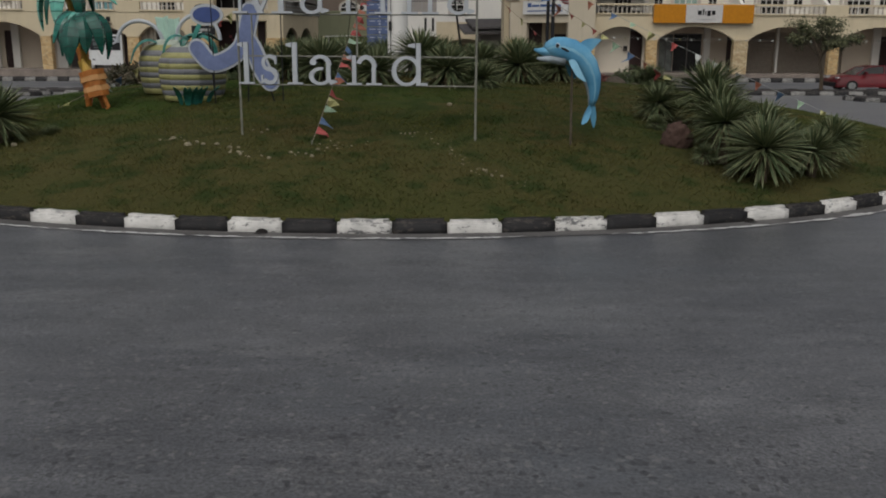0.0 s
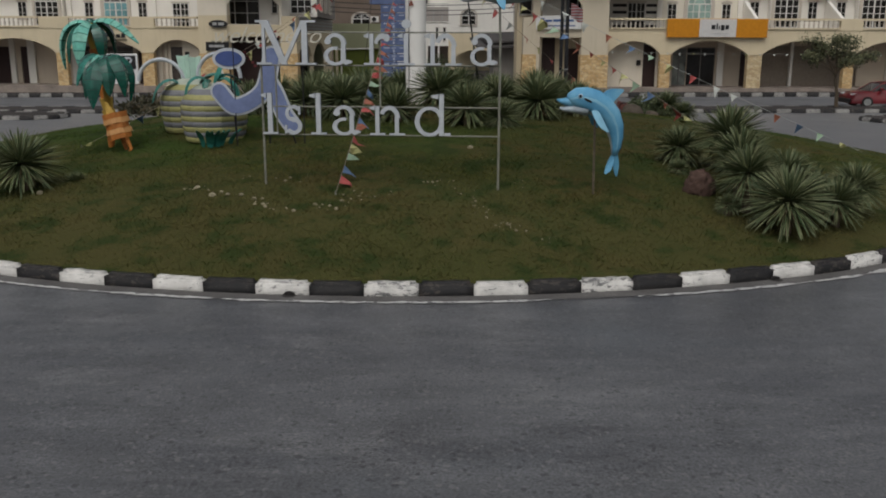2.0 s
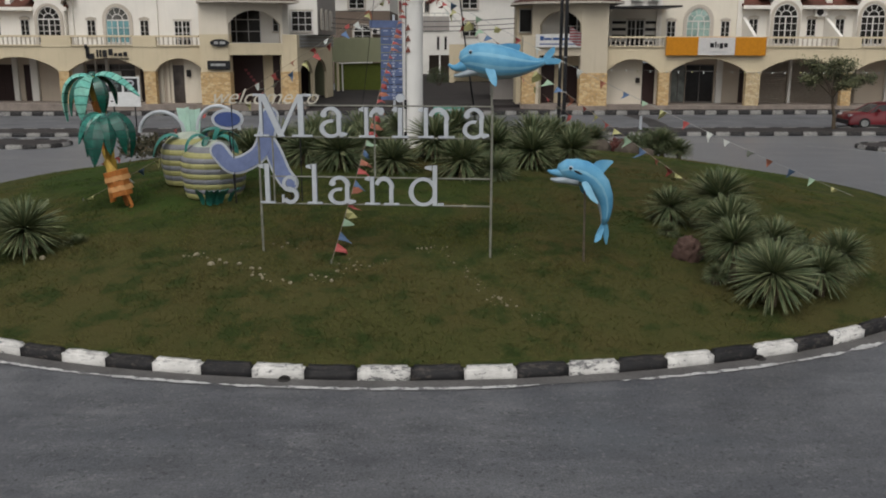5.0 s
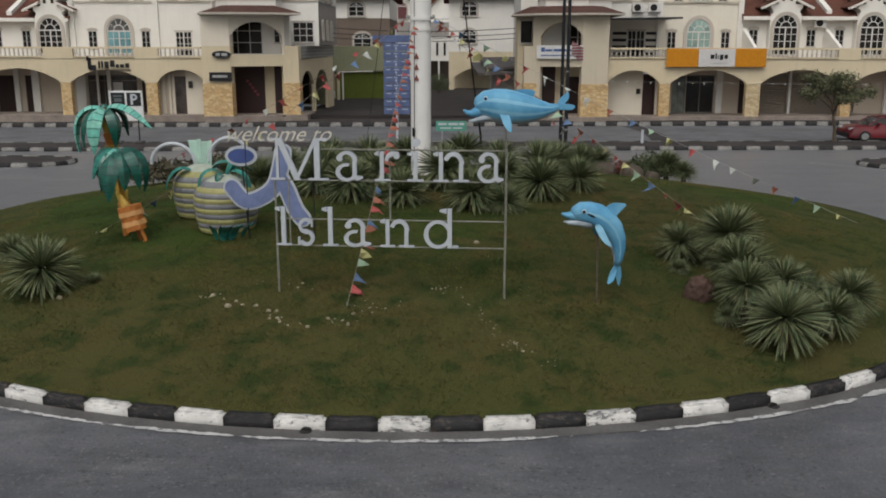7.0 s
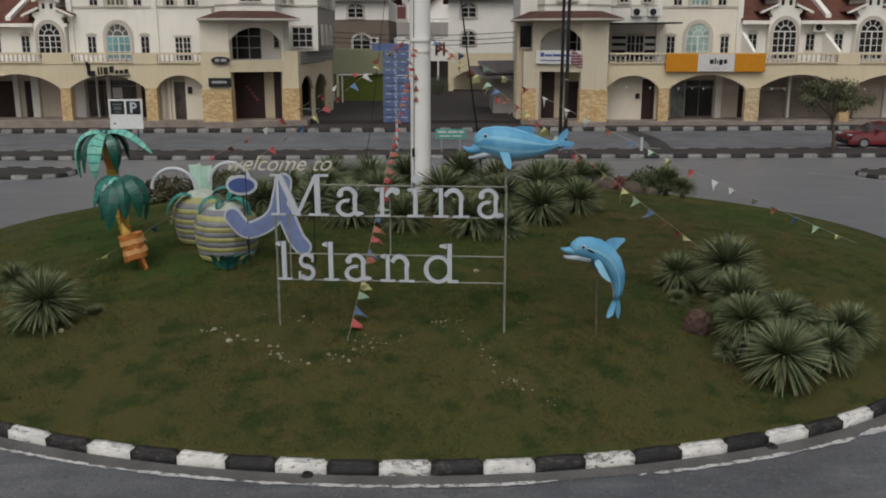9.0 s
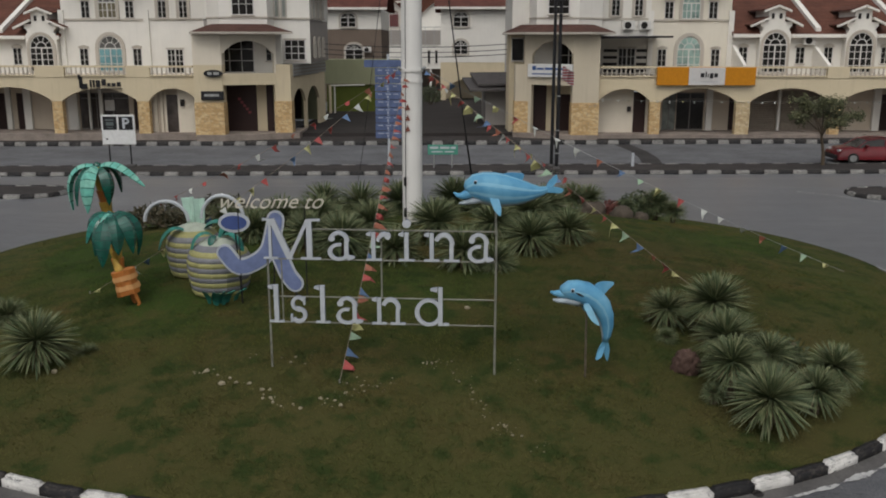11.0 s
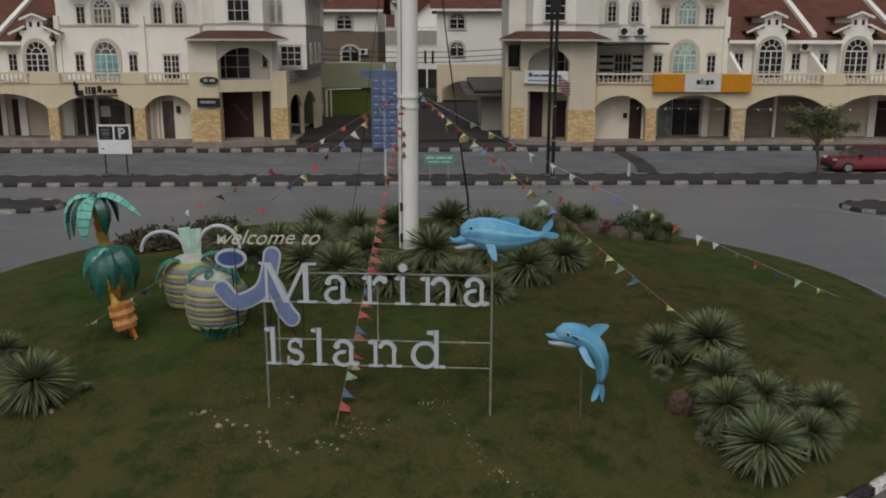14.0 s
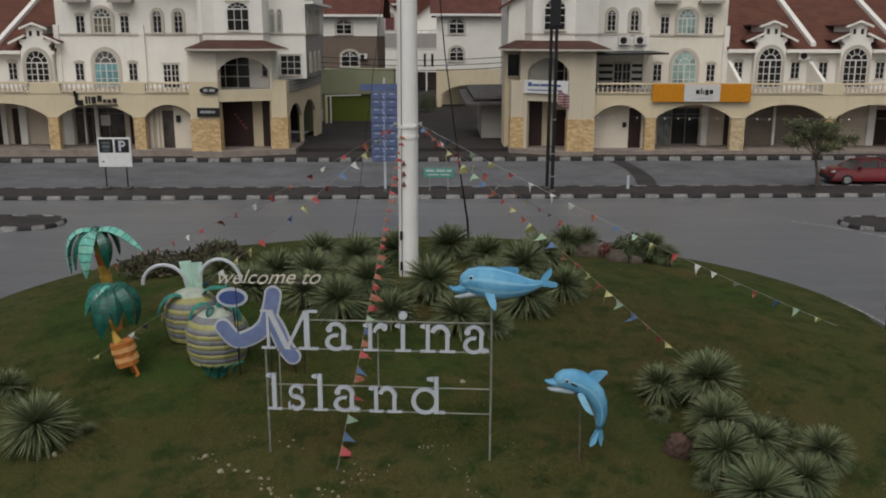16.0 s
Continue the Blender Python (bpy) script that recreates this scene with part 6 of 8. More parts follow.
def leaf_blade(bm, base, out, up, length, width, droop, n=8, thick=0.012, point=0.15):
    """A bent leaf of cloth on wire with a raised midrib, from base, going out and up and then drooping."""
    base, out = Vector(base), Vector(out).normalized()
    side = out.cross(Vector((0, 0, 1))).normalized()
    top, low = [], []
    p, ang, step = base.copy(), up, length / n
    for i in range(n + 1):
        t = i / n
        w = width * (math.sin(math.pi * min(1.0, 0.12 + t * 0.88)) ** 0.7 if t < 0.999 else 0.02)
        w = max(w, width * 0.04)
        d = out * math.cos(ang) + Vector((0, 0, math.sin(ang)))
        nr = -out * math.sin(ang) + Vector((0, 0, math.cos(ang)))
        top.append([bm.verts.new(p - side * w - nr * w * 0.25), bm.verts.new(p + nr * thick), bm.verts.new(p + side * w - nr * w * 0.25)])
        low.append([bm.verts.new(p - side * w - nr * (w * 0.25 + 0.004)), bm.verts.new(p - nr * thick), bm.verts.new(p + side * w - nr * (w * 0.25 + 0.004))])
        p = p + d * step
        ang -= droop / n * 2 * (1 - (i + 0.5) / n)
    for i in range(n):
        for k in range(2):
            bm.faces.new((top[i][k], top[i][k + 1], top[i + 1][k + 1], top[i + 1][k]))
            bm.faces.new((low[i][k + 1], low[i][k], low[i + 1][k], low[i + 1][k + 1]))
        bm.faces.new((top[i][0], top[i + 1][0], low[i + 1][0], low[i][0]))
        bm.faces.new((top[i + 1][2], top[i][2], low[i][2], low[i + 1][2]))


def pineapple(label, at, rad, height, bands, leaves, lean=0.0):
    pn = thing("pineapple_figure", label, "pineapple figure", "pineapple figures", at=Matrix.Translation(at) @ Matrix.Rotation(lean, 4, "Y"))
    mats = (M["yellow_band"], M["grey_band"])
    for i in range(bands):
        bm = bmesh.new()
        rows = 3
        rings = []
        for j in range(rows + 1):
            t = (i + j / rows) / bands
            r = rad * (0.80 + 0.20 * math.sin(math.pi * (0.1 + 0.8 * t))) * math.sqrt(max(0.02, 1 - max(0.0, (t - 0.60) / 0.42) ** 2.2))
            r *= 1 + 0.025 * math.sin(math.pi * j / rows)
            rings.append([bm.verts.new((r * math.cos(2 * math.pi * k / 28) * (1 + 0.02 * (k % 2)), r * math.sin(2 * math.pi * k / 28) * (1 + 0.02 * (k % 2)), height * t)) for k in range(28)])
        for a, b in zip(rings, rings[1:]):
            for k in range(28):
                bm.faces.new((a[k], a[(k + 1) % 28], b[(k + 1) % 28], b[k]))
        if i == 0:
            bm.faces.new(rings[0][::-1])
        if i == bands - 1:
            bm.faces.new(rings[-1])
        part("band", bm, M["pale_band"] if i == bands - 1 else mats[i % 2], pn)
    for base, out, up, ln, w, dr, mat in leaves:
        bm = bmesh.new()
        leaf_blade(bm, base, out, up, ln, w, dr)
        part("leaf", bm, M[mat], pn)
    return pn


zf = mound(-4.4, 16.0)
front_pine = pineapple("big striped pineapple figure in yellow and grey cloth on the grass", (-4.40, 16.05, zf - 0.02), 0.56, 2.02 - zf, 11,
                       [((0.1, 0, 1.05), (0.9, -0.3, 0), 0.6, 0.75, 0.10, 2.2, "teal_cloth"), ((-0.1, 0, 1.05), (-0.9, -0.35, 0), 0.7, 0.75, 0.10, 2.4, "teal_cloth"),
                        ((0.05, 0.1, 1.05), (0.5, 0.6, 0), 0.9, 0.6, 0.09, 1.6, "green_cloth"), ((-0.02, -0.1, 1.04), (-0.2, -1, 0), 0.7, 0.4, 0.07, 2.2, "green_cloth"), ((0.0, 0.05, 1.0), (0.3, 0.2, 0), 1.35, 0.5, 0.12, 0.4, "teal_cloth")])
zb = mound(-5.12, 17.2)
back_pine = pineapple("striped pineapple figure with a pale leaf crown and white hoops", (-5.17, 17.2, zb - 0.02), 0.52, 2.05 - zb, 10,
                      [((-0.1, -0.3, 0.93), (-1.0, -0.3, 0), 0.5, 0.75, 0.12, 1.9, "teal_cloth"), ((0.25, -0.1, 0.9), (0.5, -0.1, 0), 1.1, 0.6, 0.15, 1.3, "teal_cloth")])
bm = bmesh.new()
for k in range(4):
    a, b = k / 4, (k + 1) / 4
    zig = 0.03 if k % 2 else -0.03
    lo0, lo1, hi0, hi1 = -0.17 + 0.22 * a, -0.17 + 0.22 * b, -0.35 + 0.45 * a, -0.35 + 0.45 * b
    vv = [bm.verts.new(c) for c in ((lo0, 0.52 + zig, 0.5), (lo1, 0.52 - zig, 0.5), (hi1, 0.55 - zig * 1.6, 1.40 + (0.03 if k == 1 else 0.0)), (hi0, 0.55 + zig * 1.6, 1.42 - 0.05 * b))]
    bm.faces.new(vv)
bmesh.ops.remove_doubles(bm, verts=bm.verts, dist=0.03)
bmesh.ops.solidify(bm, geom=bm.faces[:], thickness=0.025)
part("crown_leaf", bm, M["pale_cloth"], back_pine, "pale pleated crown leaf")
for hx, hz, hr, hh in ((-0.68, 0.92, 0.44, 0.41), (0.45, 0.98, 0.42, 0.47)):
    bm = bmesh.new()
    tube(bm, [(hx - hr * math.cos(math.pi * i / 16), 0.53, hz + hh * math.sin(math.pi * i / 16)) for i in range(17)], 0.038, 8)
    part("hoop", bm, M["letter"], back_pine, "white cloth hoop")
for i, (dx, dy) in enumerate(((-0.02, -0.72), (0.08, -0.76), (0.18, -0.74), (0.28, -0.70), (0.40, -0.62), (0.13, -0.82), (0.24, -0.80))):
    bm = bmesh.new()
    leaf_blade(bm, (dx, dy, -0.04), (dx * 1.5, -0.5, 0), 1.35, 0.50, 0.05, 1.0)
    part("foot_leaf", bm, M["teal_cloth"], front_pine)


def cloth_frond(base, out, up, length, width, droop, tones, panels=7, keel=0.5):
    """A lantern frond: cloth panels stretched over cross ribs and a raised spine; tones are panel, second panel and rib."""
    bm = bmesh.new()
    base, out = Vector(base), Vector(out).normalized()
    side = out.cross(Vector((0, 0, 1))).normalized()
    marks = []
    for i in range(panels):
        marks += [(i / panels, 2), ((i + 0.09) / panels, i % 2), ((i + 0.5) / panels, i % 2)]
    marks.append((1.0, 2))
    rows, p, ang, t0 = [], base.copy(), up, 0.0
    for t, tone in marks:
        step = (t - t0) * length
        p = p + (out * math.cos(ang) + Vector((0, 0, math.sin(ang)))) * step
        ang -= droop * (t - t0) * 2 * (1 - (t + t0) / 2)
        t0 = t
        w = max(width * 0.05, width * math.sin(math.pi * min(1.0, 0.10 + t * 0.90)) ** 0.75)
        nr = -out * math.sin(ang) + Vector((0, 0, math.cos(ang)))
        pts = [p - side * w - nr * w * keel, p - side * w * 0.5 - nr * w * keel * 0.38, p + nr * 0.012, p + side * w * 0.5 - nr * w * keel * 0.38, p + side * w - nr * w * keel]
        rows.append(([bm.verts.new(q) for q in pts], [bm.verts.new(q - nr * 0.012) for q in pts], tone))
    for (ta, la, tone), (tb, lb, _) in zip(rows, rows[1:]):
        for k in range(4):
            bm.faces.new((ta[k], ta[k + 1], tb[k + 1], tb[k])).material_index = tone
            bm.faces.new((la[k + 1], la[k], lb[k], lb[k + 1])).material_index = tone
        bm.faces.new((ta[0], tb[0], lb[0], la[0])).material_index = 2
        bm.faces.new((tb[4], ta[4], la[4], lb[4])).material_index = 2
    return bm


TONES = {"light": ("light_teal", "pale_teal", "green_cloth"), "mid": ("teal_cloth", "mid_teal", "dark_cloth"), "dark": ("green_cloth", "deep_cloth", "dark_cloth")}
M["pale_teal"] = plain("pale_teal_leaf_cloth", (0.20, 0.48, 0.39), 0.35, 0, 0.3, 9.0)
M["mid_teal"] = plain("mid_teal_leaf_cloth", (0.03, 0.21, 0.165), 0.28, 0, 0.35, 8.0)
M["deep_cloth"] = plain("deep_green_leaf_cloth", (0.007, 0.075, 0.053), 0.2, 0, 0.4, 7.0, spec=0.6)
M["dark_cloth"] = plain("dark_green_rib_cloth", (0.006, 0.045, 0.034), 0.4, 0, 0.3, 7.0)


def palm_figure(label, base, crown, fronds, trunk_mat, trunk_r):
    """A lantern palm: ringed cloth trunk and broad drooping cloth fronds; fronds are (heading, rise, length, half width, droop, tone)."""
    pf = thing("palm_figure", label, "palm figure", "palm figures", at=Matrix.Translation(base))
    c = Vector(crown) - Vector(base)
    n = 9
    for i in range(n):
        a, b = c * (i / n), c * ((i + 1) / n)
        bm = bmesh.new()
        rod(bm, a, b, trunk_r * 0.85, 10, trunk_r * 1.12)
        part("trunk_ring", bm, M["gold_cloth"] if i % 3 else trunk_mat, pf)
    for ang, up, ln, wide, dr, tone in fronds:
        out = (math.cos(radians(ang)), math.sin(radians(ang)), 0)
        bm = cloth_frond(c + Vector(out) * 0.03, out, up, ln, wide, dr, tone)
        ob = part("frond", bm, M[TONES[tone][0]], pf)
        for extra in TONES[tone][1:]:
            ob.data.materials.append(M[extra])
    bm = bmesh.new()
    bmesh.ops.create_uvsphere(bm, u_segments=12, v_segments=8, radius=trunk_r * 0.8, matrix=Matrix.Translation(c))
    part("crown_boss", bm, M["green_cloth"], pf, smooth=True)
    return pf


palm_figure("tall lantern palm with teal cloth fronds and a gold trunk", (-6.98, 18.0, mound(-6.98, 18.0) - 0.02), (-7.2, 17.85, 3.06),
            [(-8, 0.58, 1.14, 0.15, 1.5, "light"), (-174, 0.46, 1.34, 0.14, 2.3, "light"), (-97, 0.25, 1.22, 0.155, 2.0, "light"), (-150, 0.05, 1.02, 0.12, 1.75, "dark"),
             (-38, 0.10, 1.0, 0.15, 2.0, "dark"), (40, 0.5, 0.9, 0.14, 2.2, "dark"), (95, 0.5, 0.9, 0.14, 2.2, "dark"), (155, 0.5, 0.95, 0.14, 2.3, "mid")], M["orange_cloth"], 0.115)
palm_figure("short lantern palm with dark green cloth fronds", (-6.3, 16.1, mound(-6.3, 16.1) - 0.02), (-6.27, 15.95, 2.44),
            [(-172, 0.62, 1.05, 0.11, 2.75, "dark"), (-150, 0.40, 0.78, 0.14, 1.9, "mid"), (-125, 0.15, 0.95, 0.12, 1.9, "dark"), (-94, 0.10, 1.16, 0.165, 1.75, "dark"), (-62, 0.35, 0.98, 0.15, 2.05, "dark"), (-28, 0.52, 1.05, 0.165, 2.3, "dark"),
             (8, 0.50, 1.15, 0.15, 2.45, "dark"), (60, 0.5, 0.9, 0.13, 2.2, "dark"), (125, 0.5, 0.9, 0.13, 2.2, "dark"), (-150, 0.55, 0.42, 0.11, 1.9, "mid"), (-112, 0.62, 0.44, 0.12, 1.9, "light"), (-72, 0.62, 0.42, 0.12, 1.9, "mid"), (-28, 0.58, 0.45, 0.11, 1.7, "mid"), (175, 0.55, 0.42, 0.11, 1.7, "mid")], M["orange_cloth"], 0.06)
# the orange barrel foot in front of the palms
barrel = thing("lantern_barrel", "orange and gold ringed cloth barrel on thin legs in the grass", "barrel figure", at=Matrix.Translation((-5.98, 15.6, 1.28)) @ Matrix.Rotation(-0.22, 4, "Y") @ Matrix.Translation((0, 0, -1.28)))
for i in range(5):
    bm = bmesh.new()
    z0 = 1.06 + 0.09 * i
    rod(bm, (0, 0, z0), (0, 0, z0 + 0.089), 0.20 + 0.015 * (i % 2), 16, 0.205)
    for v in bm.verts:
        v.co += Vector((v.co.x, v.co.y, 0)) * 0.16 * noise.noise(Vector((v.co.x * 9, v.co.y * 9, i * 0.7))) + Vector((0, 0, 0.018 * noise.noise(Vector((v.co.x * 7, v.co.y * 7, 3)))))
    part("ring", bm, M["orange_cloth"] if i % 2 == 0 else plain("pale_orange_cloth", (0.50, 0.26, 0.10), 0.5), barrel)
bm = bmesh.new()
rod(bm, (-0.06, 0, 1.5), (-0.1, 0.02, 1.72), 0.09, 8, 0.03)
part("peak", bm, M["gold_cloth"], barrel)
for x, y in ((0.10, -0.05), (-0.02, 0.10)):
    bm = bmesh.new()
    tube(bm, [(x, y, 1.08), (x * 1.2 + 0.02, y, 0.85), (x * 1.0, y, mound(-6.0 + x, 15.6 + y) - 0.02)], [0.045, 0.03, 0.03], 8)
    part("leg", bm, M["orange_cloth"], barrel)


# ---- agaves and bushes ----
M["agave"] = leaf_material("agave_leaf", (0.042, 0.072, 0.032), (0.064, 0.096, 0.041), (0.100, 0.124, 0.056))
M["agave_edge"] = leaf_material("agave_leaf_margin", (0.115, 0.132, 0.066), (0.19, 0.208, 0.105), (0.29, 0.29, 0.16))
M["agave_dry"] = leaf_material("dry_leaf", (0.10, 0.075, 0.04), (0.17, 0.14, 0.08), (0.26, 0.22, 0.14))
M["bush"] = leaf_material("bush_leaf", (0.024, 0.038, 0.013), (0.046, 0.064, 0.023), (0.085, 0.095, 0.042))
M["bark"] = concrete("bark", (0.11, 0.085, 0.06), 9.0)
M["stone_grey"] = concrete("weathered_stone", (0.078, 0.064, 0.050), 6.0)


def rosette_mesh(seed, leaves, low=-0.66):
    """A dome of stiff narrow leaves from one heart: each a shallow channel with pale margins, the lower ones sagging."""
    rng = random.Random(seed)
    bm = bmesh.new()
    for i in range(leaves):
        t = (i + 0.5) / leaves
        el = math.asin(low + (0.985 - low) * t ** 0.82) + rng.uniform(-0.10, 0.10)
        az = i * 2.39996 + rng.uniform(-0.28, 0.28)
        ln = rng.uniform(0.88, 1.04) * (1.0 - 0.22 * max(0.0, el - 0.7))
        w = rng.uniform(0.021, 0.031)
        d = Vector((math.cos(az) * math.cos(el), math.sin(az) * math.cos(el), math.sin(el)))
        s = (Vector((-math.sin(az), math.cos(az), 0)) + Vector((0, 0, rng.uniform(-0.25, 0.25)))).normalized()
        n = d.cross(s)
        sag = Vector((0, 0, -rng.uniform(0.04, 0.18) * ln * math.cos(el)))
        twist = rng.uniform(-0.3, 0.3)
        rows = []
        for f, ww in ((0.05, 0.75), (0.34, 1.0), (0.70, 0.80), (0.90, 0.40)):
            c = d * ln * f + sag * f * f
            ss = (s + n * twist * f).normalized()
            rows.append([bm.verts.new(c + ss * w * ww * k + n * abs(k) * w * ww * 0.55) for k in (-1.0, -0.62, 0.0, 0.62, 1.0)])
        tip = bm.verts.new(d * ln + sag)
        for p, q in zip(rows, rows[1:]):
            for k in range(4):
                bm.faces.new((p[k], p[k + 1], q[k + 1], q[k])).material_index = 1 if k in (0, 3) else 0
        for k in range(4):
            bm.faces.new((rows[-1][k], rows[-1][k + 1], tip)).material_index = 1 if k in (0, 3) else 0
    me = bpy.data.meshes.new("leaves")
    bm.to_mesh(me)
    bm.free()
    me.materials.append(M["agave"])
    me.materials.append(M["agave_edge"])
    return me


ROSETTES = [rosette_mesh(k, 300 + 9 * k) for k in range(4)]


def skirt_mesh(seed):
    """The dead brown leaves that hang under an old rosette."""
    rng = random.Random(seed)
    bm = bmesh.new()
    for i in range(60):
        az = rng.uniform(0, 2 * math.pi)
        el = rng.uniform(-1.3, -0.45)
        ln = rng.uniform(0.5, 0.85)
        d = Vector((math.cos(az) * math.cos(el), math.sin(az) * math.cos(el), math.sin(el)))
        s = Vector((-math.sin(az), math.cos(az), 0)) * 0.03
        a, b = bm.verts.new(d * 0.08 - s), bm.verts.new(d * 0.08 + s)
        c, e = bm.verts.new(d * ln * 0.6 + s * 0.8), bm.verts.new(d * ln * 0.6 - s * 0.8)
        bm.faces.new((a, b, c, e))
        bm.faces.new((e, c, bm.verts.new(d * ln)))
    me = bpy.data.meshes.new("dry_leaves")
    bm.to_mesh(me)
    bm.free()
    me.materials.append(M["agave_dry"])
    return me


SKIRTS = [skirt_mesh(k) for k in range(2)]
rnd = random.Random(11)


def agave(x, y, core, size, label, group, tilt=(0.0, 0.0)):
    """One agave: short trunk, dry skirt, and a rosette whose heart is at height core."""
    g = mound(x, y)
    a = thing("agave", label, "agave plant", group, at=Matrix.Translation((x, y, g - 0.02)))
    bm = bmesh.new()
    rod(bm, (0, 0, -0.05), (0, 0, core - g + 0.02), 0.07, 8, 0.06)
    part("trunk", bm, M["bark"], a)
    m = Matrix.Translation((0, 0, core - g)) @ Euler((tilt[0], tilt[1], rnd.uniform(0, 6.28))).to_matrix().to_4x4() @ Matrix.Diagonal((size, size, size * 0.95, 1))
    lv = share("leaves", ROSETTES[rnd.randrange(4)], a, m)
    lv["kind"] = "stuff"
    sk = share("dry_leaves", SKIRTS[rnd.randrange(2)], a, Matrix.Translation((0, 0, core - g)) @ Matrix.Diagonal((size, size, size * 0.8, 1)))
    sk["kind"] = "stuff"
    return a


CLUMP = "grey-green striped agave with stiff spiky leaves in the grass clump"
for x, y, core, size in ((3.54, 14.65, 1.10, 0.50), (4.26, 14.37, 1.31, 0.69), (4.05, 13.1, 1.14, 0.60), (3.93, 12.35, 0.99, 0.56), (4.25, 11.65, 0.72, 0.66), (5.12, 12.2, 0.62, 0.50), (5.68, 12.9, 0.72, 0.51), (4.63, 12.82, 0.95, 0.48), (3.64, 12.2, 0.58, 0.22)):
    agave(x, y, core, size, CLUMP, "agave clump beside the dolphin", (rnd.uniform(-0.15, 0.15), rnd.uniform(-0.15, 0.15)))
for x, y, core, size in ((3.38, 14.0, 0.82, 0.22),):
    agave(x, y, core, size, "small young agave at the edge of the clump", "agave clump beside the dolphin")
for x, y, core, size in ((-6.66, 13.4, 0.93, 0.70), (-8.1, 15.45, 0.72, 0.45), (-6.0, 13.75, 0.60, 0.24)):
    agave(x, y, core, size, "grey-green agave at the grassy edge of the island", "agaves at the island edge")
ROW = "grey-green agave in the planted bed round the flagpole"
for x, y, core, size in ((-2.35, 17.9, 1.62, 0.74), (-1.25, 17.5, 1.50, 0.66), (0.12, 17.1, 1.55, 0.70), (1.55, 18.2, 1.60, 0.72), (-0.45, 18.9, 1.75, 0.78), (-1.85, 19.4, 1.65, 0.72), (-3.15, 18.7, 1.55, 0.70), (-3.2, 20.2, 1.6, 0.75), (-4.1, 20.7, 1.5, 0.72), (-4.5, 19.5, 1.45, 0.70), (-2.3, 21.6, 1.65, 0.75), (-3.3, 22.3, 1.55, 0.75), (-1.4, 22.4, 1.6, 0.75), (0.0, 22.9, 1.6, 0.78), (0.9, 22.2, 1.55, 0.70), (1.75, 21.0, 1.62, 0.76), (2.35, 22.4, 1.5, 0.72), (0.85, 19.6, 1.6, 0.66), (2.5, 19.4, 1.5, 0.66), (0.75, 16.95, 1.38, 0.5), (-5.6, 21.5, 1.28, 0.62), (-6.35, 24.3, 0.95, 0.66)):
    agave(x, y, core, size, ROW, "agaves round the flagpole", (rnd.uniform(-0.1, 0.1), rnd.uniform(-0.1, 0.1)))
for x, y, core, size in ((3.35, 25.2, 1.18, 0.66), (2.35, 23.6, 1.30, 0.66), (4.0, 25.8, 1.08, 0.58), (5.75, 25.0, 1.08, 0.56), (6.15, 24.6, 0.90, 0.45)):
    agave(x, y, core, size, "grey-green agave beside the boulders on the island", "agaves by the boulders")


def bush(label, x, y, w, d, h, seed, count, mat, base=None):
    """A low shrub: short stems and a ragged crown of small leaf clumps."""
    rng = random.Random(seed)
    g = mound(x, y) if base is None else base
    b = thing("bush", label, "bush", at=Matrix.Translation((x, y, g - 0.02)))
    bm = bmesh.new()
    for i in range(9):
        a = rng.uniform(0, 6.28)
        tube(bm, [(0.1 * math.cos(a), 0.1 * math.sin(a), 0), (w * 0.3 * math.cos(a), d * 0.3 * math.sin(a), h * 0.4), (w * 0.42 * math.cos(a), d * 0.42 * math.sin(a), h * rng.uniform(0.6, 0.9))], [0.02, 0.014, 0.006], 5)
    st = part("stems", bm, M["bark"], b)
    st["kind"] = "stuff"
    verts, faces = [], []
    for i in range(count):
        a, r = rng.uniform(0, 6.28), math.sqrt(rng.uniform(0, 1))
        z = h * (0.15 + 0.85 * rng.uniform(0, 1) * math.sqrt(max(0.05, 1 - r * r * 0.8)))
        c = Vector((w * 0.55 * r * math.cos(a), d * 0.55 * r * math.sin(a), z))
        c += Vector((noise.noise(c * 3), noise.noise(c * 3 + Vector((7, 0, 0))), noise.noise(c * 3 + Vector((0, 9, 0))))) * 0.12
        dr = Vector((rng.gauss(0, 1), rng.gauss(0, 1), rng.gauss(0.5, 0.8))).normalized()
        sd = dr.orthogonal().normalized() * rng.uniform(0.016, 0.03)
        ln = rng.uniform(0.07, 0.17)
        k = len(verts)
        verts += [c - sd * 0.3, c + dr * ln * 0.5 - sd, c + dr * ln, c + dr * ln * 0.5 + sd]
        faces.append((k, k + 1, k + 2, k + 3))
    me = bpy.data.meshes.new("foliage")
    me.from_pydata([tuple(v) for v in verts], [], faces)
    me.materials.append(mat)
    f = share("foliage", me, b, Matrix())
    f["kind"] = "stuff"
    return b


M["scrub"] = leaf_material("scrub_leaf", (0.024, 0.028, 0.012), (0.045, 0.042, 0.02), (0.085, 0.065, 0.035))
bush("brownish green scrub spreading at the back of the island", -7.3, 22.6, 2.2, 1.2, 0.55, 3, 2600, M["scrub"])
bush("low dark green scrub behind the palm figures", -6.2, 23.4, 1.3, 1.0, 0.62, 4, 1500, M["scrub"])
bush("dark green leafy shrub behind the boulders", 5.40, 25.1, 1.45, 1.0, 0.78, 5, 2300, M["bush"])
M["red_shrub"] = leaf_material("red_shrub_leaf", (0.07, 0.025, 0.02), (0.13, 0.04, 0.033), (0.18, 0.08, 0.06))
bush("reddish dry shrub between the boulders", 4.55, 25.0, 0.5, 0.5, 0.42, 6, 500, M["red_shrub"])
bush("dark leafy shrub standing in the side street", -1.5, 80.0, 1.8, 1.4, 1.75, 9, 1800, M["bush"], 0.1)
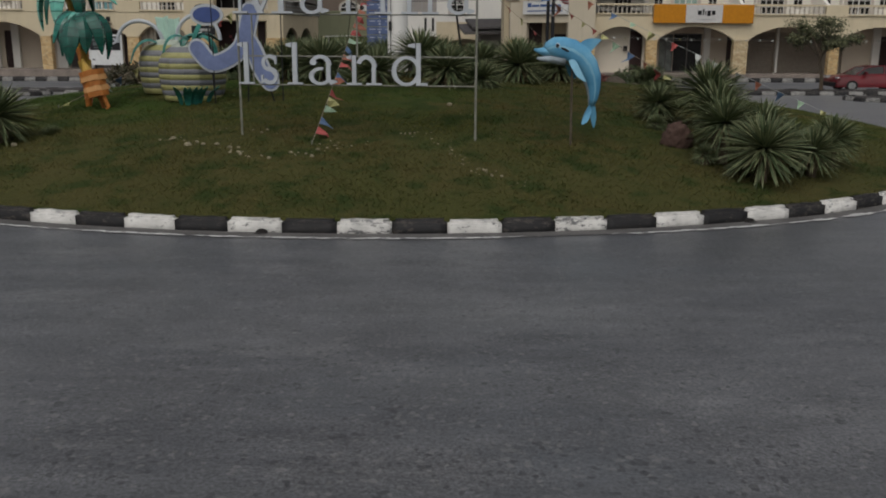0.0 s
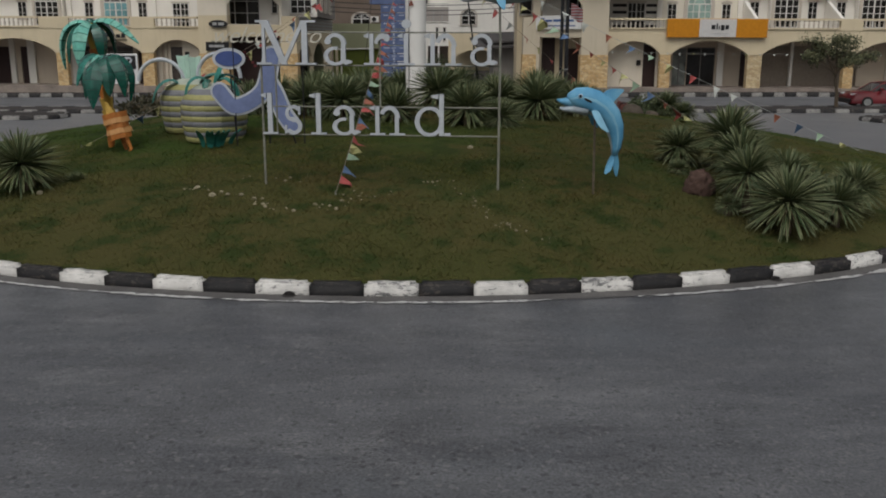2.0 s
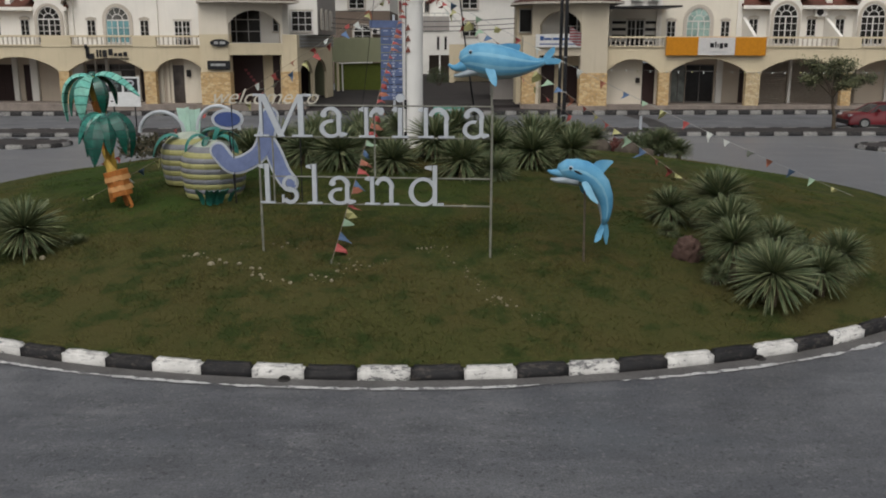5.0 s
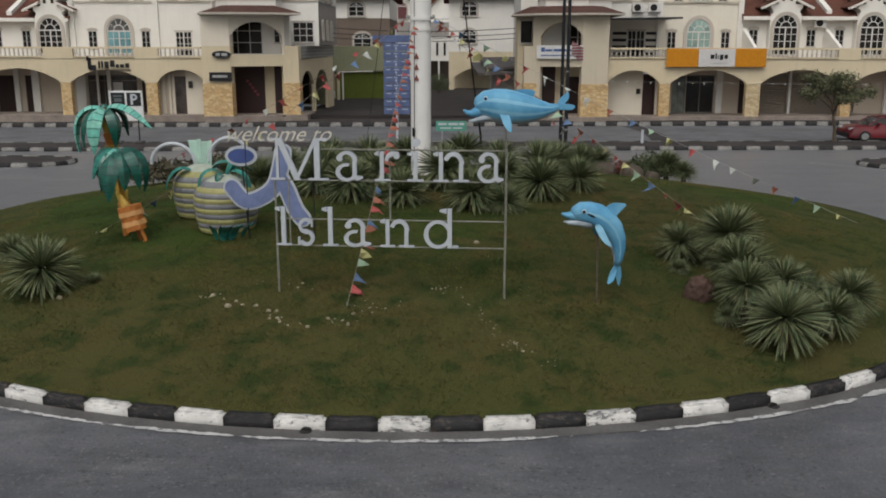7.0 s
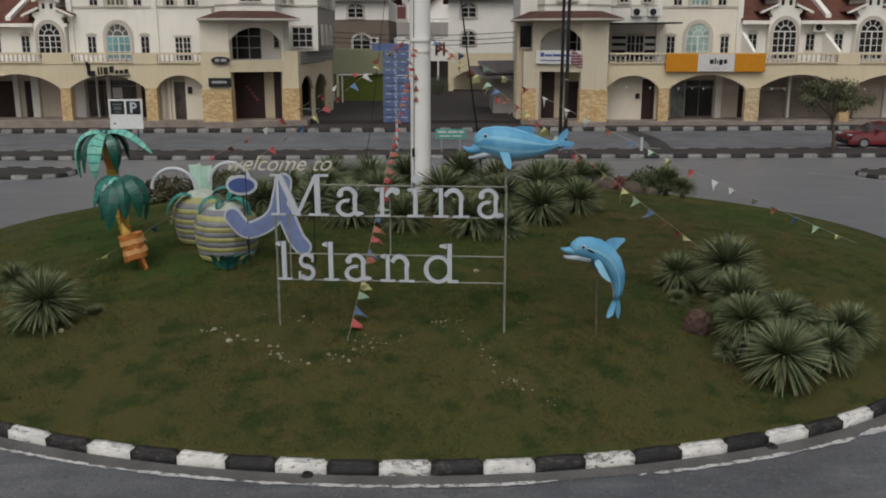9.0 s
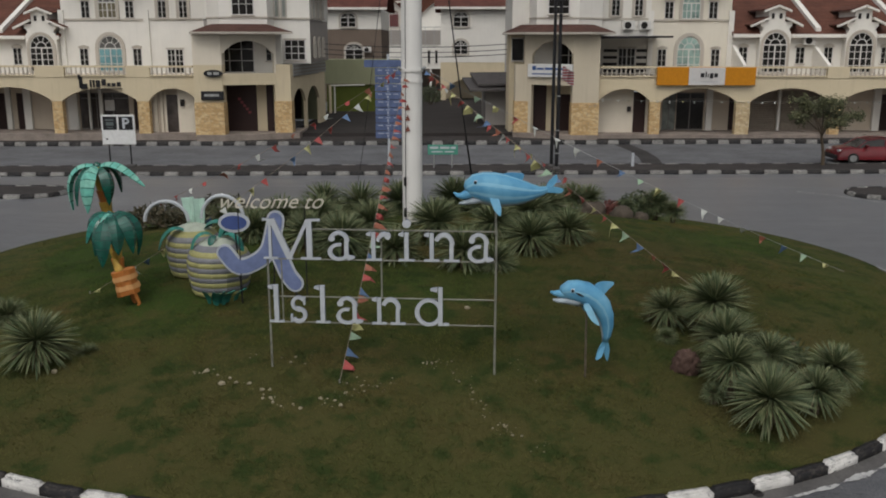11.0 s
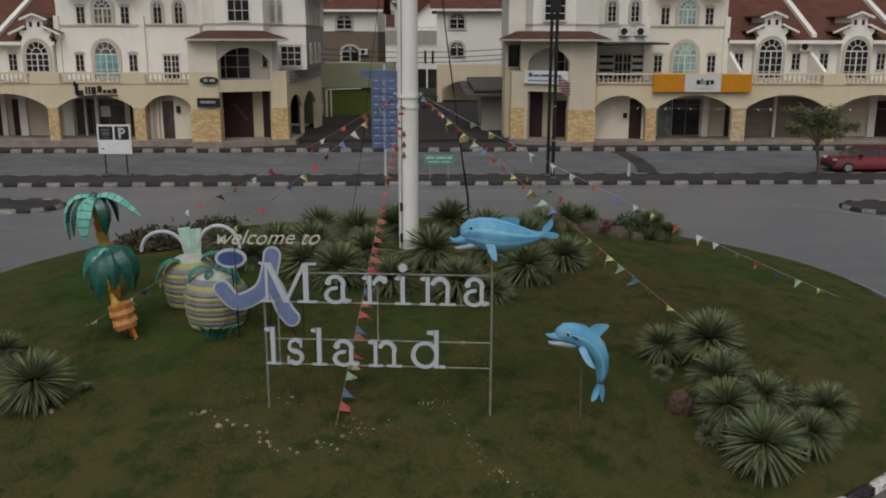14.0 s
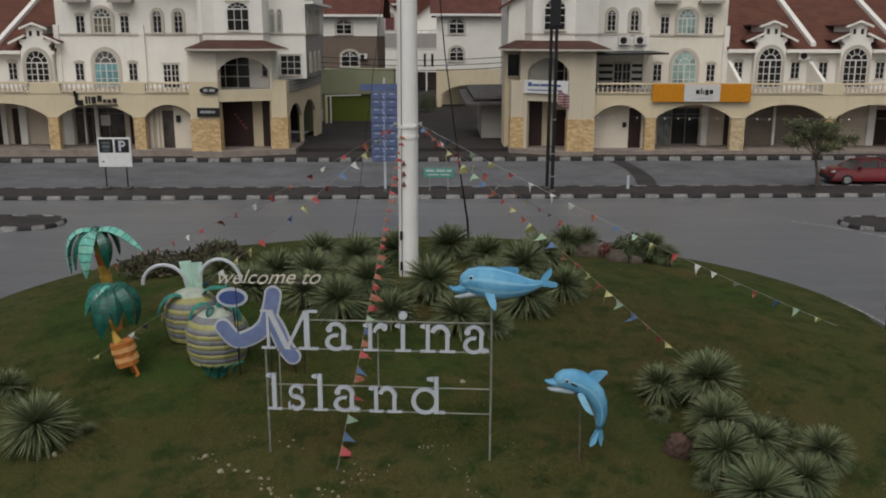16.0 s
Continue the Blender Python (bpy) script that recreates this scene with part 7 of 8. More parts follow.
bush("dark low growth inside the agave clump", 4.9, 13.5, 1.1, 1.0, 0.5, 7, 900, M["bush"])


def boulder(x, y, r, h, seed, mat, label):
    bm = bmesh.new()
    bmesh.ops.create_icosphere(bm, subdivisions=4, radius=1.0)
    for v in bm.verts:
        k = 1 + 0.22 * noise.noise(v.co * 1.3 + Vector((seed, 0, 0))) + (0.34 if mat.name.startswith("reddish") else 0.08) * noise.noise(v.co * 4.5 + Vector((0, seed, 0)))
        v.co = Vector((v.co.x * r * k, v.co.y * r * 0.85 * k, v.co.z * h * k))
    ob = part("boulder", bm, mat, smooth=True)
    ob.matrix_basis = Matrix.Translation((x, y, mound(x, y) + h * 0.3))
    return tagged(ob, label, "boulder", "boulders")


M["red_stone"] = concrete("reddish_rough_stone", (0.080, 0.050, 0.040), 16.0)
boulder(3.46, 13.05, 0.21, 0.26, 2.0, M["red_stone"], "rough reddish boulder at the edge of the agaves")
boulder(3.95, 24.9, 0.40, 0.26, 5.0, M["stone_grey"], "smooth brown boulder lying on the grass")
boulder(4.62, 24.2, 0.30, 0.24, 8.0, M["stone_grey"], "small grey boulder among dry stalks")
boulder(5.15, 24.15, 0.2, 0.17, 9.0, M["stone_grey"], "small grey boulder among dry stalks")

# pale pebbles in wavy lines on the turf
verts, faces = [], []
rng = random.Random(21)


def pebble(x, y, r):
    z = mound(x, y)
    k = len(verts)
    sx, sy = r * rng.uniform(0.8, 1.4), r * rng.uniform(0.7, 1.1)
    a0 = rng.uniform(0, 6.28)
    for ring, (rr, zz) in enumerate(((1.0, -0.1), (0.85, 0.45), (0.35, 0.75))):
        for i in range(7):
            a = 2 * math.pi * i / 7
            px, py = sx * rr * math.cos(a) * rng.uniform(0.88, 1.1), sy * rr * math.sin(a)
            verts.append((x + px * math.cos(a0) - py * math.sin(a0), y + px * math.sin(a0) + py * math.cos(a0), z + zz * r))
    for j in range(2):
        for i in range(7):
            n = (i + 1) % 7
            faces.append((k + j * 7 + i, k + j * 7 + n, k + j * 7 + 7 + n, k + j * 7 + 7 + i))
    faces.append(tuple(k + 14 + i for i in range(7)))


def pebble_trail(line, n, rmax, spread=0.07):
    """Pebbles strewn along a bent line, thicker in places."""
    total = len(line) - 1
    for i in range(n):
        u = total * rng.random() * 0.999
        k = int(u)
        (xa, ya), (xb, yb) = line[k], line[k + 1]
        f = u - k
        pebble(xa + (xb - xa) * f + rng.gauss(0, spread), ya + (yb - ya) * f + rng.gauss(0, spread * 1.2), 0.007 + rmax * rng.random() ** 2.5)


pebble_trail([(-4.1, 12.75), (-3.8, 12.8), (-3.4, 12.4), (-2.9, 12.2), (-2.6, 11.85), (-2.2, 11.65)], 46, 0.022, 0.05)
pebble_trail([(-2.0, 11.9), (-1.7, 11.9), (-1.55, 12.25), (-1.3, 12.25), (-1.0, 12.5)], 46, 0.020, 0.08)
pebble_trail([(-0.6, 12.9), (-0.2, 13.0), (0.1, 12.3), (0.25, 11.6), (0.55, 11.25), (0.9, 10.95), (1.2, 10.85)], 64, 0.016)
pebble_trail([(0.8, 13.05), (1.05, 12.4)], 10, 0.020)
pebble_trail([(-3.6, 13.2), (-2.6, 12.95), (-2.2, 13.3)], 12, 0.022, 0.1)
pebble_trail([(-8, 12), (6, 12.5), (6, 14.5), (-6, 14.5)], 26, 0.012, 0.8)
for x, y, r in ((-3.83, 12.79, 0.045), (-3.51, 12.38, 0.055), (-3.3, 12.39, 0.036), (-3.1, 12.35, 0.036), (-2.88, 12.17, 0.038), (-2.66, 11.83, 0.036), (-2.25, 11.68, 0.036), (-1.7, 11.75, 0.042), (-2.59, 12.95, 0.03)):
    pebble(x, y, r)
pebble(-6.3, 13.15, 0.06)
pebble(0.14, 14.9, 0.055)
me = bpy.data.meshes.new("pebbles")
me.from_pydata(verts, [], faces)
me.materials.append(concrete("pale_pebble", (0.27, 0.24, 0.165), 14.0))
tagged(new("pebbles", me), "pale pebbles scattered in wavy lines on the turf", "pebbles", kind="stuff")


# ---- the flagpole ----
pole = thing("flagpole", "tall white painted steel flagpole with steel bands among the agaves", "flagpole", at=Matrix.Translation((-1.0, 20.75, 0)))
bm = bmesh.new()
rod(bm, (0, 0, 1.0), (0, 0, 4.88), 0.228, 32, 0.236, False)
part("lower_section", bm, M["pole_white"], pole, smooth=True)
bm = bmesh.new()
rod(bm, (0, 0, 4.86), (0, 0, 24.0), 0.238, 32, 0.16, False)
part("upper_section", bm, M["pole_white"], pole, smooth=True)
for z, r in ((4.84, 0.25), (4.60, 0.24), (1.15, 0.30)):
    bm = bmesh.new()
    rod(bm, (0, 0, z), (0, 0, z + 0.07), r + 0.012, 32)
    part("band", bm, M["pole_white"] if z > 2 else M["concrete"], pole)
for ang in (-150, -30, 30, 150):
    bm = bmesh.new()
    c, s = math.cos(radians(ang)), math.sin(radians(ang))
    rod(bm, (0.27 * c, 0.27 * s, 4.9), (0.36 * c, 0.36 * s, 4.93), 0.03, 8)
    part("eye_bolt", bm, M["galv"], pole)
for x, z in ((-0.16, 2.35), (-0.16, 1.62)):
    bm = rbox(x - 0.03, x + 0.03, -0.25, -0.18, z - 0.10, z + 0.10, 0.01)
    part("cleat", bm, M["black_metal"], pole)
bm = bmesh.new()
rod(bm, (-0.15, -0.20, 1.3), (-0.10, -0.24, 14.0), 0.008, 6)
part("halyard", bm, M["black_metal"], pole)
M["pennant_rust"] = plain("rust_red_paint", (0.20, 0.07, 0.05), 0.6)
for z in (3.5, 3.74, 3.98):
    bm = bmesh.new()
    extrude_xz(bm, [(-0.15, z), (-0.03, z + 0.01), (-0.09, z + 0.15)], -0.245, -0.240)
    part("pennant", bm, M["pennant_rust"], pole, "faded red pennant")


# ---- bunting ----
FLAG = [plain("flag_" + n, c, 0.7, 0, 0.15, 8.0) for n, c in (("red", (0.33, 0.07, 0.065)), ("yellow", (0.38, 0.37, 0.17)), ("white", (0.46, 0.48, 0.45)), ("blue", (0.09, 0.15, 0.26)), ("orange", (0.29, 0.11, 0.07)), ("green", (0.26, 0.37, 0.26)))]
flag_meshes = {}
CORD = plain("faded_cord", (0.24, 0.20, 0.16), 0.8)


def flag_mesh(colour, form):
    key = colour, form
    if key not in flag_meshes:
        rng = random.Random(form * 7 + colour)
        me = bpy.data.meshes.new("pennant")
        w, h = 0.16, 0.24
        sw = [rng.uniform(-0.08, 0.08) for _ in range(3)]
        front = [(-w / 2, 0, 0), (0, 0.01, 0), (w / 2, 0, 0), (w * 0.22 + sw[0] * 0.3, sw[0], -h * 0.55), (-w * 0.22 + sw[1] * 0.3, sw[1] * 0.8, -h * 0.5), (sw[2], sw[2] * 1.2, -h)]
        back = [(x, y + 0.003, z) for x, y, z in front]
        f = [(0, 4, 1), (1, 4, 3), (1, 3, 2), (4, 5, 3)]
        me.from_pydata(front + back, [], f + [tuple(6 + i for i in q[::-1]) for q in f])
        me.materials.append(FLAG[colour])
        flag_meshes[key] = me
    return flag_meshes[key]


def bunting(label, a, b, sag, gap, seed, colours, scale=1.0, start=0.0, cordmat=None, swing=0.0, shrink=0.0):
    a, b = Vector(a), Vector(b)
    rng = random.Random(seed)
    s = thing("bunting_string", label, "bunting", "bunting strings")
    at = lambda t: a.lerp(b, t) - Vector((0, 0, sag * 4 * t * (1 - t)))
    bm = bmesh.new()
    tube(bm, [at(i / 24) for i in range(25)], 0.0045, 5)
    part("cord", bm, cordmat or CORD, s)
    n = int((b - a).length / gap)
    yaw = math.atan2((b - a).y, (b - a).x)
    for i in range(n):
        t = start + (1 - start) * (i + rng.uniform(0.36, 0.64)) / n
        p = at(t)
        d = at(min(1, t + 0.01)) - at(max(0, t - 0.01))
        pitch = -math.asin(d.normalized().z)
        m = Matrix.Translation(p) @ Matrix.Rotation(yaw, 4, "Z") @ Matrix.Rotation(pitch, 4, "Y") @ Matrix.Rotation(swing + rng.uniform(-0.9, 0.9) * (0.4 if swing else 1.0), 4, "X") @ Matrix.Diagonal((scale * (1 - shrink * t), scale * (1 - shrink * t), scale * (1 - shrink * t) * rng.uniform(0.6, 1.0), 1))
        share("pennant", flag_mesh(colours[i % len(colours)], rng.randrange(3)), s, m)


bunting("coloured pennants strung from the flagpole to a peg by the sign", (-1.78, 12.35, 0.66), (-1.15, 20.45, 4.75), 0.10, 0.29, 1, (0, 3, 5, 1, 0, 4, 3, 0, 4, 3, 5, 0, 4) + (0, 4) * 10, 1.3, 0.028, None, -1.1, 0.5)
bunting("string of coloured pennants from the flagpole down to the agave clump", (4.45, 14.95, 1.05), (-0.72, 20.6, 4.9), 0.02, 0.33, 2, (1, 0, 4, 3, 5, 1, 0), 1.15, 0.085)
bunting("string of coloured pennants from the flagpole to the far grass edge", (9.05, 19.8, 0.33), (-0.70, 20.7, 4.9), 0.16, 0.52, 3, (1, 5, 3, 4, 2, 2, 2, 0), 1.0, 0.04, M["galv"])
bunting("string of coloured pennants from the flagpole towards the palm figures", (-1.3, 20.6, 4.9), (-7.0, 16.45, mound(-7.0, 16.45)), 0.25, 0.36, 4, (0, 1, 1, 2, 3, 0, 0, 1, 3, 2), 0.95)
bunting("faded pennants strung from the flagpole to the back of the grass", (-1.3, 20.75, 4.9), (-10.2, 25.0, 0.3), 0.3, 0.6, 5, (0, 4, 0, 2))
bunting("faded string of pennants from the flagpole to the boulders", (-0.74, 20.85, 4.9), (5.6, 27.6, 0.3), 0.3, 0.6, 6, (0, 2, 0, 1))
bunting("line of small white pennants strung before the arcades", (8.6, 52.3, 2.27), (33.0, 52.2, 2.24), 0.12, 0.75, 7, (2, 2, 1, 2), 0.7, 0.0, M["galv"])
for n, (x, y) in enumerate(((-1.78, 12.35), (9.05, 19.8), (4.45, 14.95), (-7.0, 16.45), (-10.2, 25.0), (5.6, 27.6))):
    bm = bmesh.new()
    g = mound(x, y) if n not in (4, 5) else 0.12
    rod(bm, (x, y, g - 0.1), (x, y, {2: 1.06, 1: 0.36}.get(n, g + 0.05)), 0.012, 6)
    tagged(part("peg", bm, M["frame_paint"]), "thin metal peg holding a bunting cord", "peg", "bunting pegs")


# ---- street furniture ----
def lamp_post(x, y, h, r):
    p = thing("lamp_post", "tall black steel lamp post on the median", "lamp post", "lamp posts", at=Matrix.Translation((x, y, -0.2)))
    bm = bmesh.new()
    rod(bm, (0, 0, 0), (0, 0, h), r, 14, r * 0.8)
    part("shaft", bm, M["black_metal"], p)
    bm = bmesh.new()
    rod(bm, (0, 0, 0), (0, 0, 0.12), r * 2.0, 14, r * 1.6)
    part("foot", bm, M["concrete"], p)
    bm = bmesh.new()
    tube(bm, [(0, 0, h - 0.1), (0, -0.6, h + 0.35), (0, -1.6, h + 0.45)], 0.045, 8)
    part("arm", bm, M["black_metal"], p)
    part("lamp_head", rbox(-0.16, 0.16, -2.2, -1.5, h + 0.38, h + 0.52, 0.03), M["black_metal"], p)
    return p


lp = lamp_post(4.93, 41.0, 10.9, 0.088)
lamp_post(4.80, 41.9, 10.9, 0.083)
part("control_box", rbox(-0.31, 0.135, -0.19, -0.10, 7.45, 9.36, 0.03), M["black_metal"], lp, "black board fixed across the post")
for z in (3.3, 1.75, 0.7):
    bm = bmesh.new()
    rod(bm, (0, 0, z), (0, 0, z + 0.05), 0.096, 14)
    part("strap", bm, M["galv"], lp)
# a limp flag tied to the post
bm = bmesh.new()
prev = None
for i in range(9):
    row = []
    for j in range(6):
        u, v = i / 8, j / 5
        row.append(bm.verts.new((0.14 + u * 0.52, -0.06 + 0.05 * math.sin(u * 9 + v * 2), 4.65 - v * 0.64 - u * 0.25 + 0.03 * math.sin(u * 7))))
    if prev:
        for j in range(5):
            bm.faces.new((prev[j], row[j], row[j + 1], prev[j + 1]))
    prev = row
bmesh.ops.solidify(bm, geom=bm.faces[:], thickness=0.006)
s = Shade("striped_flag_cloth", 0.8, 0, 0.1)
w = s.node("ShaderNodeTexWave", Scale=2.6, Distortion=1.5)
w.bands_direction = "Z"
s.link(s.coords(), w.inputs["Vector"])
s.colour(s.ramp(w.outputs["Fac"], [(0.40, (0.34, 0.08, 0.09)), (0.6, (0.46, 0.42, 0.42))]))
part("flag", bm, s.m, lp, "limp red and white striped flag")

# parking board
pb = thing("parking_sign", "white parking board with a black panel on two black legs", "parking sign", at=Matrix.Translation((-15.53, 42.0, -0.19)))
part("board", rbox(-0.78, 0.78, -0.03, 0.03, 0.98, 2.36, 0.012), plain("white_board", (0.66, 0.67, 0.66), 0.5), pb)
for x0, x1 in ((-0.70, -0.05), (0.04, 0.70)):
    part("black_panel", rbox(x0, x1, -0.045, -0.031, 1.66, 2.28, 0.004), M["black_metal"], pb)
bm = bmesh.new()
extrude_xz(bm, [(0.22, 1.72), (0.33, 1.72), (0.33, 2.22), (0.22, 2.22)], -0.058, -0.046)
for q in ring_part(0.37, 2.07, 0.17, 0.15, 0.10, 0.09, -90, 90, 10) + bar(0.32, 0.375, 2.13, 2.22) + bar(0.32, 0.375, 1.92, 2.01):
    if sum(a[0] * b[1] - b[0] * a[1] for a, b in zip(q, q[1:] + q[:1])) < 0:
        q = q[::-1]
    extrude_xz(bm, q, -0.0575, -0.046)
part("letter_p", bm, M["letter"], pb, "white letter P")
bm = bmesh.new()
for k, (x0, x1, z0, z1) in enumerate(((-0.58, -0.18, 2.08, 2.16), (-0.55, -0.2, 1.86, 2.02), (-0.52, -0.24, 1.74, 1.79))):
    box(bm, x0, x1, -0.052, -0.0455, z0, z1)
part("panel_marks", bm, plain("grey_marks", (0.10, 0.12, 0.12), 0.6), pb)
bm = bmesh.new()
box(bm, -0.62, -0.5, -0.036, -0.0305, 1.2, 1.26)
part("small_mark", bm, M["black_metal"], pb)
for x in (-0.5, 0.5):
    bm = bmesh.new()
    rod(bm, (x, 0, -0.06), (x, 0, 1.0), 0.035, 8)
    part("leg", bm, M["black_metal"], pb)
    part("footing", rbox(x - 0.2, x + 0.2, -0.15, 0.15, -0.06, 0.04, 0.02), M["concrete"], pb)

# stacked blue direction boards
M["sign_marks"] = plain("sign_white_marks", (0.36, 0.39, 0.46), 0.5)
M["blue_sign"] = plain("blue_sign_sheet", (0.085, 0.118, 0.225), 0.6, 0, 0.25, 3.0)
bs = thing("direction_sign", "tall stack of blue direction boards on a white post", "road sign", at=Matrix.Translation((-2.80, 41.2, -0.03)) @ Matrix.Diagonal((1.03, 1.03, 1.03, 1)))
bm = bmesh.new()
rod(bm, (0, 0, -0.2), (0, 0, 4.85), 0.055, 10)
part("post", bm, M["letter"], bs)
bm = bmesh.new()
rod(bm, (0, 0, -0.2), (0, 0, -0.06), 0.14, 10, 0.07)
part("foot", bm, M["concrete"], bs)
for i in range(10):
    z = 1.18 + i * 0.345
    x0 = -1.05 if i == 9 else -0.58
    b = part("board", rbox(x0, 0.58, -0.085, -0.055, z, z + 0.315, 0.01), M["blue_sign"], bs)
    if i < 9:
        for k in range(3):
            rr = random.Random(i * 5 + k)
            bm = bmesh.new()
            box(bm, -0.46 + k * 0.34, -0.46 + k * 0.34 + rr.uniform(0.14, 0.27), -0.092, -0.086, z + 0.20, z + 0.24)
            part("marking", bm, M["sign_marks"], b)
        bm = bmesh.new()
        box(bm, -0.06, 0.02, -0.094, -0.0865, z + 0.05, z + 0.15)
        part("arrow", bm, M["sign_marks"], b)

# small green board
gs = thing("small_green_sign", "small green board with pale writing on two short legs", "road sign", at=Matrix.Translation((-0.32, 41.3, -0.02)) @ Matrix.Diagonal((1.03, 1.03, 1.03, 1)))
part("board", rbox(-0.68, 0.68, -0.02, 0.02, 0.42, 0.86, 0.01), plain("green_sign_sheet", (0.07, 0.27, 0.20), 0.5), gs)
bm = bmesh.new()
for z0, z1, spans in ((0.68, 0.78, ((-0.58, -0.2), (-0.12, 0.3), (0.36, 0.58))), (0.52, 0.58, ((-0.5, 0.0), (0.08, 0.5)))):
    for x0, x1 in spans:
        box(bm, x0, x1, -0.028, -0.0205, z0, z1)
part("marking", bm, M["letter"], gs)
for x in (-0.4, 0.42):
    bm = bmesh.new()
    rod(bm, (x, 0, -0.2), (x, 0, 0.43), 0.03, 8)
    part("leg", bm, M["galv"], gs)

bm = bmesh.new()
rod(bm, (0, 0, 0), (0, 0, 0.66), 0.07, 12, 0.06)
ob = part("bollard", bm, M["letter"])
ob.matrix_basis = Matrix.Translation((8.57, 41.6, -0.2))
tagged(ob, "short white marker post on the median", "bollard")
rp = thing("marker_post", "black post at the roadside by the island kerb", "post", at=Matrix.Translation((10.54, 20.75, 0)))
bm = bmesh.new()
rod(bm, (0, 0, 0), (0, 0, 1.25), 0.035, 8)
part("shaft", bm, M["black_metal"], rp)
part("plate", rbox(-0.1, 0.4, -0.06, -0.036, 0.5, 1.28, 0.01), M["black_metal"], rp)
# guy wire from the far grass up to the pole
bm = bmesh.new()
tube(bm, [(0.55, 24.6, 1.0), (0.50, 24.4, 1.9), (0.30, 23.9, 3.2), (-0.15, 22.9, 6.5), (-0.85, 20.9, 14.0)], [0.035, 0.03, 0.02, 0.014, 0.01], 6)
tagged(part("guy_wire", bm, M["black_metal"]), "dark stay running from the grass up to the flagpole", "cable")
bm = bmesh.new()
tube(bm, [(-3.0, 26.6, 0.5), (-2.6, 25.6, 2.4), (-1.1, 21.0, 11.0)], 0.008, 5)
tagged(part("guy_wire", bm, M["black_metal"]), "thin dark stay running from the grass up to the flagpole", "cable")
for z, y in ((4.75, 61.0), (5.05, 61.4), (5.4, 61.8)):
    bm = bmesh.new()
    tube(bm, [(-8.74 + 13.1 * i / 12, y, z - 0.25 * 4 * (i / 12) * (1 - i / 12)) for i in range(13)], 0.025, 5)
    tagged(part("power_cable", bm, M["black_metal"]), "black cable slung across the side street", "cable", "street cables")


# ---- red car ----
def red_car(at):
    """A small red hatchback parked with its nose to the left."""
    car = thing("car", "red hatchback parked on the service lane beside the median", "car", at=at)
    paint = Shade("red_car_paint", 0.3, 0.0, 0.3)
    paint.colour(paint.ramp(paint.noise(2.0, 3.0, 0.5), [(0.3, (0.10, 0.006, 0.010)), (0.7, (0.13, 0.008, 0.012))]))
    W = 0.78
    low = [(-1.85, 0.42), (-1.80, 0.62), (-1.55, 0.74), (-0.95, 0.80), (-0.3, 0.86), (0.6, 0.88), (1.5, 0.86), (1.78, 0.78), (1.82, 0.42)]
    top = [(-0.98, 0.80), (-0.45, 1.17), (0.1, 1.25), (0.9, 1.22), (1.45, 1.08), (1.74, 0.84)]

    def shell(bm, prof, w0, w1, base):
        rows = []
        for x, z in prof:
            t = 0 if z <= base else (z - base)
            rows.append((bm.verts.new((x, -w0, base)), bm.verts.new((x, -(w0 + (w1 - w0) * min(1, t / 0.45)), z)), bm.verts.new((x, w0 + (w1 - w0) * min(1, t / 0.45), z)), bm.verts.new((x, w0, base))))
        for a, b in zip(rows, rows[1:]):
            for k in range(3):
                bm.faces.new((a[k], b[k], b[k + 1], a[k + 1]))
        bm.faces.new(rows[0])
        bm.faces.new(rows[-1][::-1])

    bm = bmesh.new()
    shell(bm, low, W, W * 0.97, 0.2)
    bmesh.ops.recalc_face_normals(bm, faces=bm.faces)
    bmesh.ops.bevel(bm, geom=bm.edges[:], offset=0.03, segments=2, affect="EDGES")
    part("body", bm, paint.m, car, smooth=True)
    bm = bmesh.new()
    shell(bm, top, W * 0.94, W * 0.72, 0.79)
    bmesh.ops.recalc_face_normals(bm, faces=bm.faces)
    part("cabin_glass", bm, M["glass"], car)
    for s in (-1, 1):
        bm = bmesh.new()
        for (xa, za), (xb, zb) in zip(top, top[1:]):
            ya, yb = W * 0.94 - W * 0.22 * min(1, (za - 0.79) / 0.45), W * 0.94 - W * 0.22 * min(1, (zb - 0.79) / 0.45)
            rod(bm, (xa, s * ya, za), (xb, s * yb, zb), 0.03, 6)
        rod(bm, (0.35, s * W * 0.95, 0.84), (0.38, s * W * 0.74, 1.24), 0.03, 6)
        part("pillar", bm, paint.m, car)
    bm = bmesh.new()
    v = [bm.verts.new(p) for p in ((-0.42, -0.54, 1.185), (0.1, -0.56, 1.262), (0.9, -0.56, 1.232), (1.42, -0.54, 1.10), (1.42, 0.54, 1.10), (0.9, 0.56, 1.232), (0.1, 0.56, 1.262), (-0.42, 0.54, 1.185))]
    for i, j, k, l in ((0, 1, 6, 7), (1, 2, 5, 6), (2, 3, 4, 5)):
        bm.faces.new((v[i], v[j], v[k], v[l]))
    bmesh.ops.solidify(bm, geom=bm.faces[:], thickness=0.02)
    part("roof", bm, paint.m, car)
    for x in (-1.12, 1.08):
        for s in (-1, 1):
            bm = bmesh.new()
            rod(bm, (x, s * W * 0.80, 0.27), (x, s * W * 1.01, 0.27), 0.27, 20)
            tyre = part("wheel", bm, plain("tyre_rubber", (0.02, 0.02, 0.02), 0.8) if "tyre_rubber" not in bpy.data.materials else bpy.data.materials["tyre_rubber"], car)
            bm = bmesh.new()
            rod(bm, (x, s * W * 1.0, 0.27), (x, s * W * 1.03, 0.27), 0.17, 16)
            part("rim", bm, M["galv"], tyre)
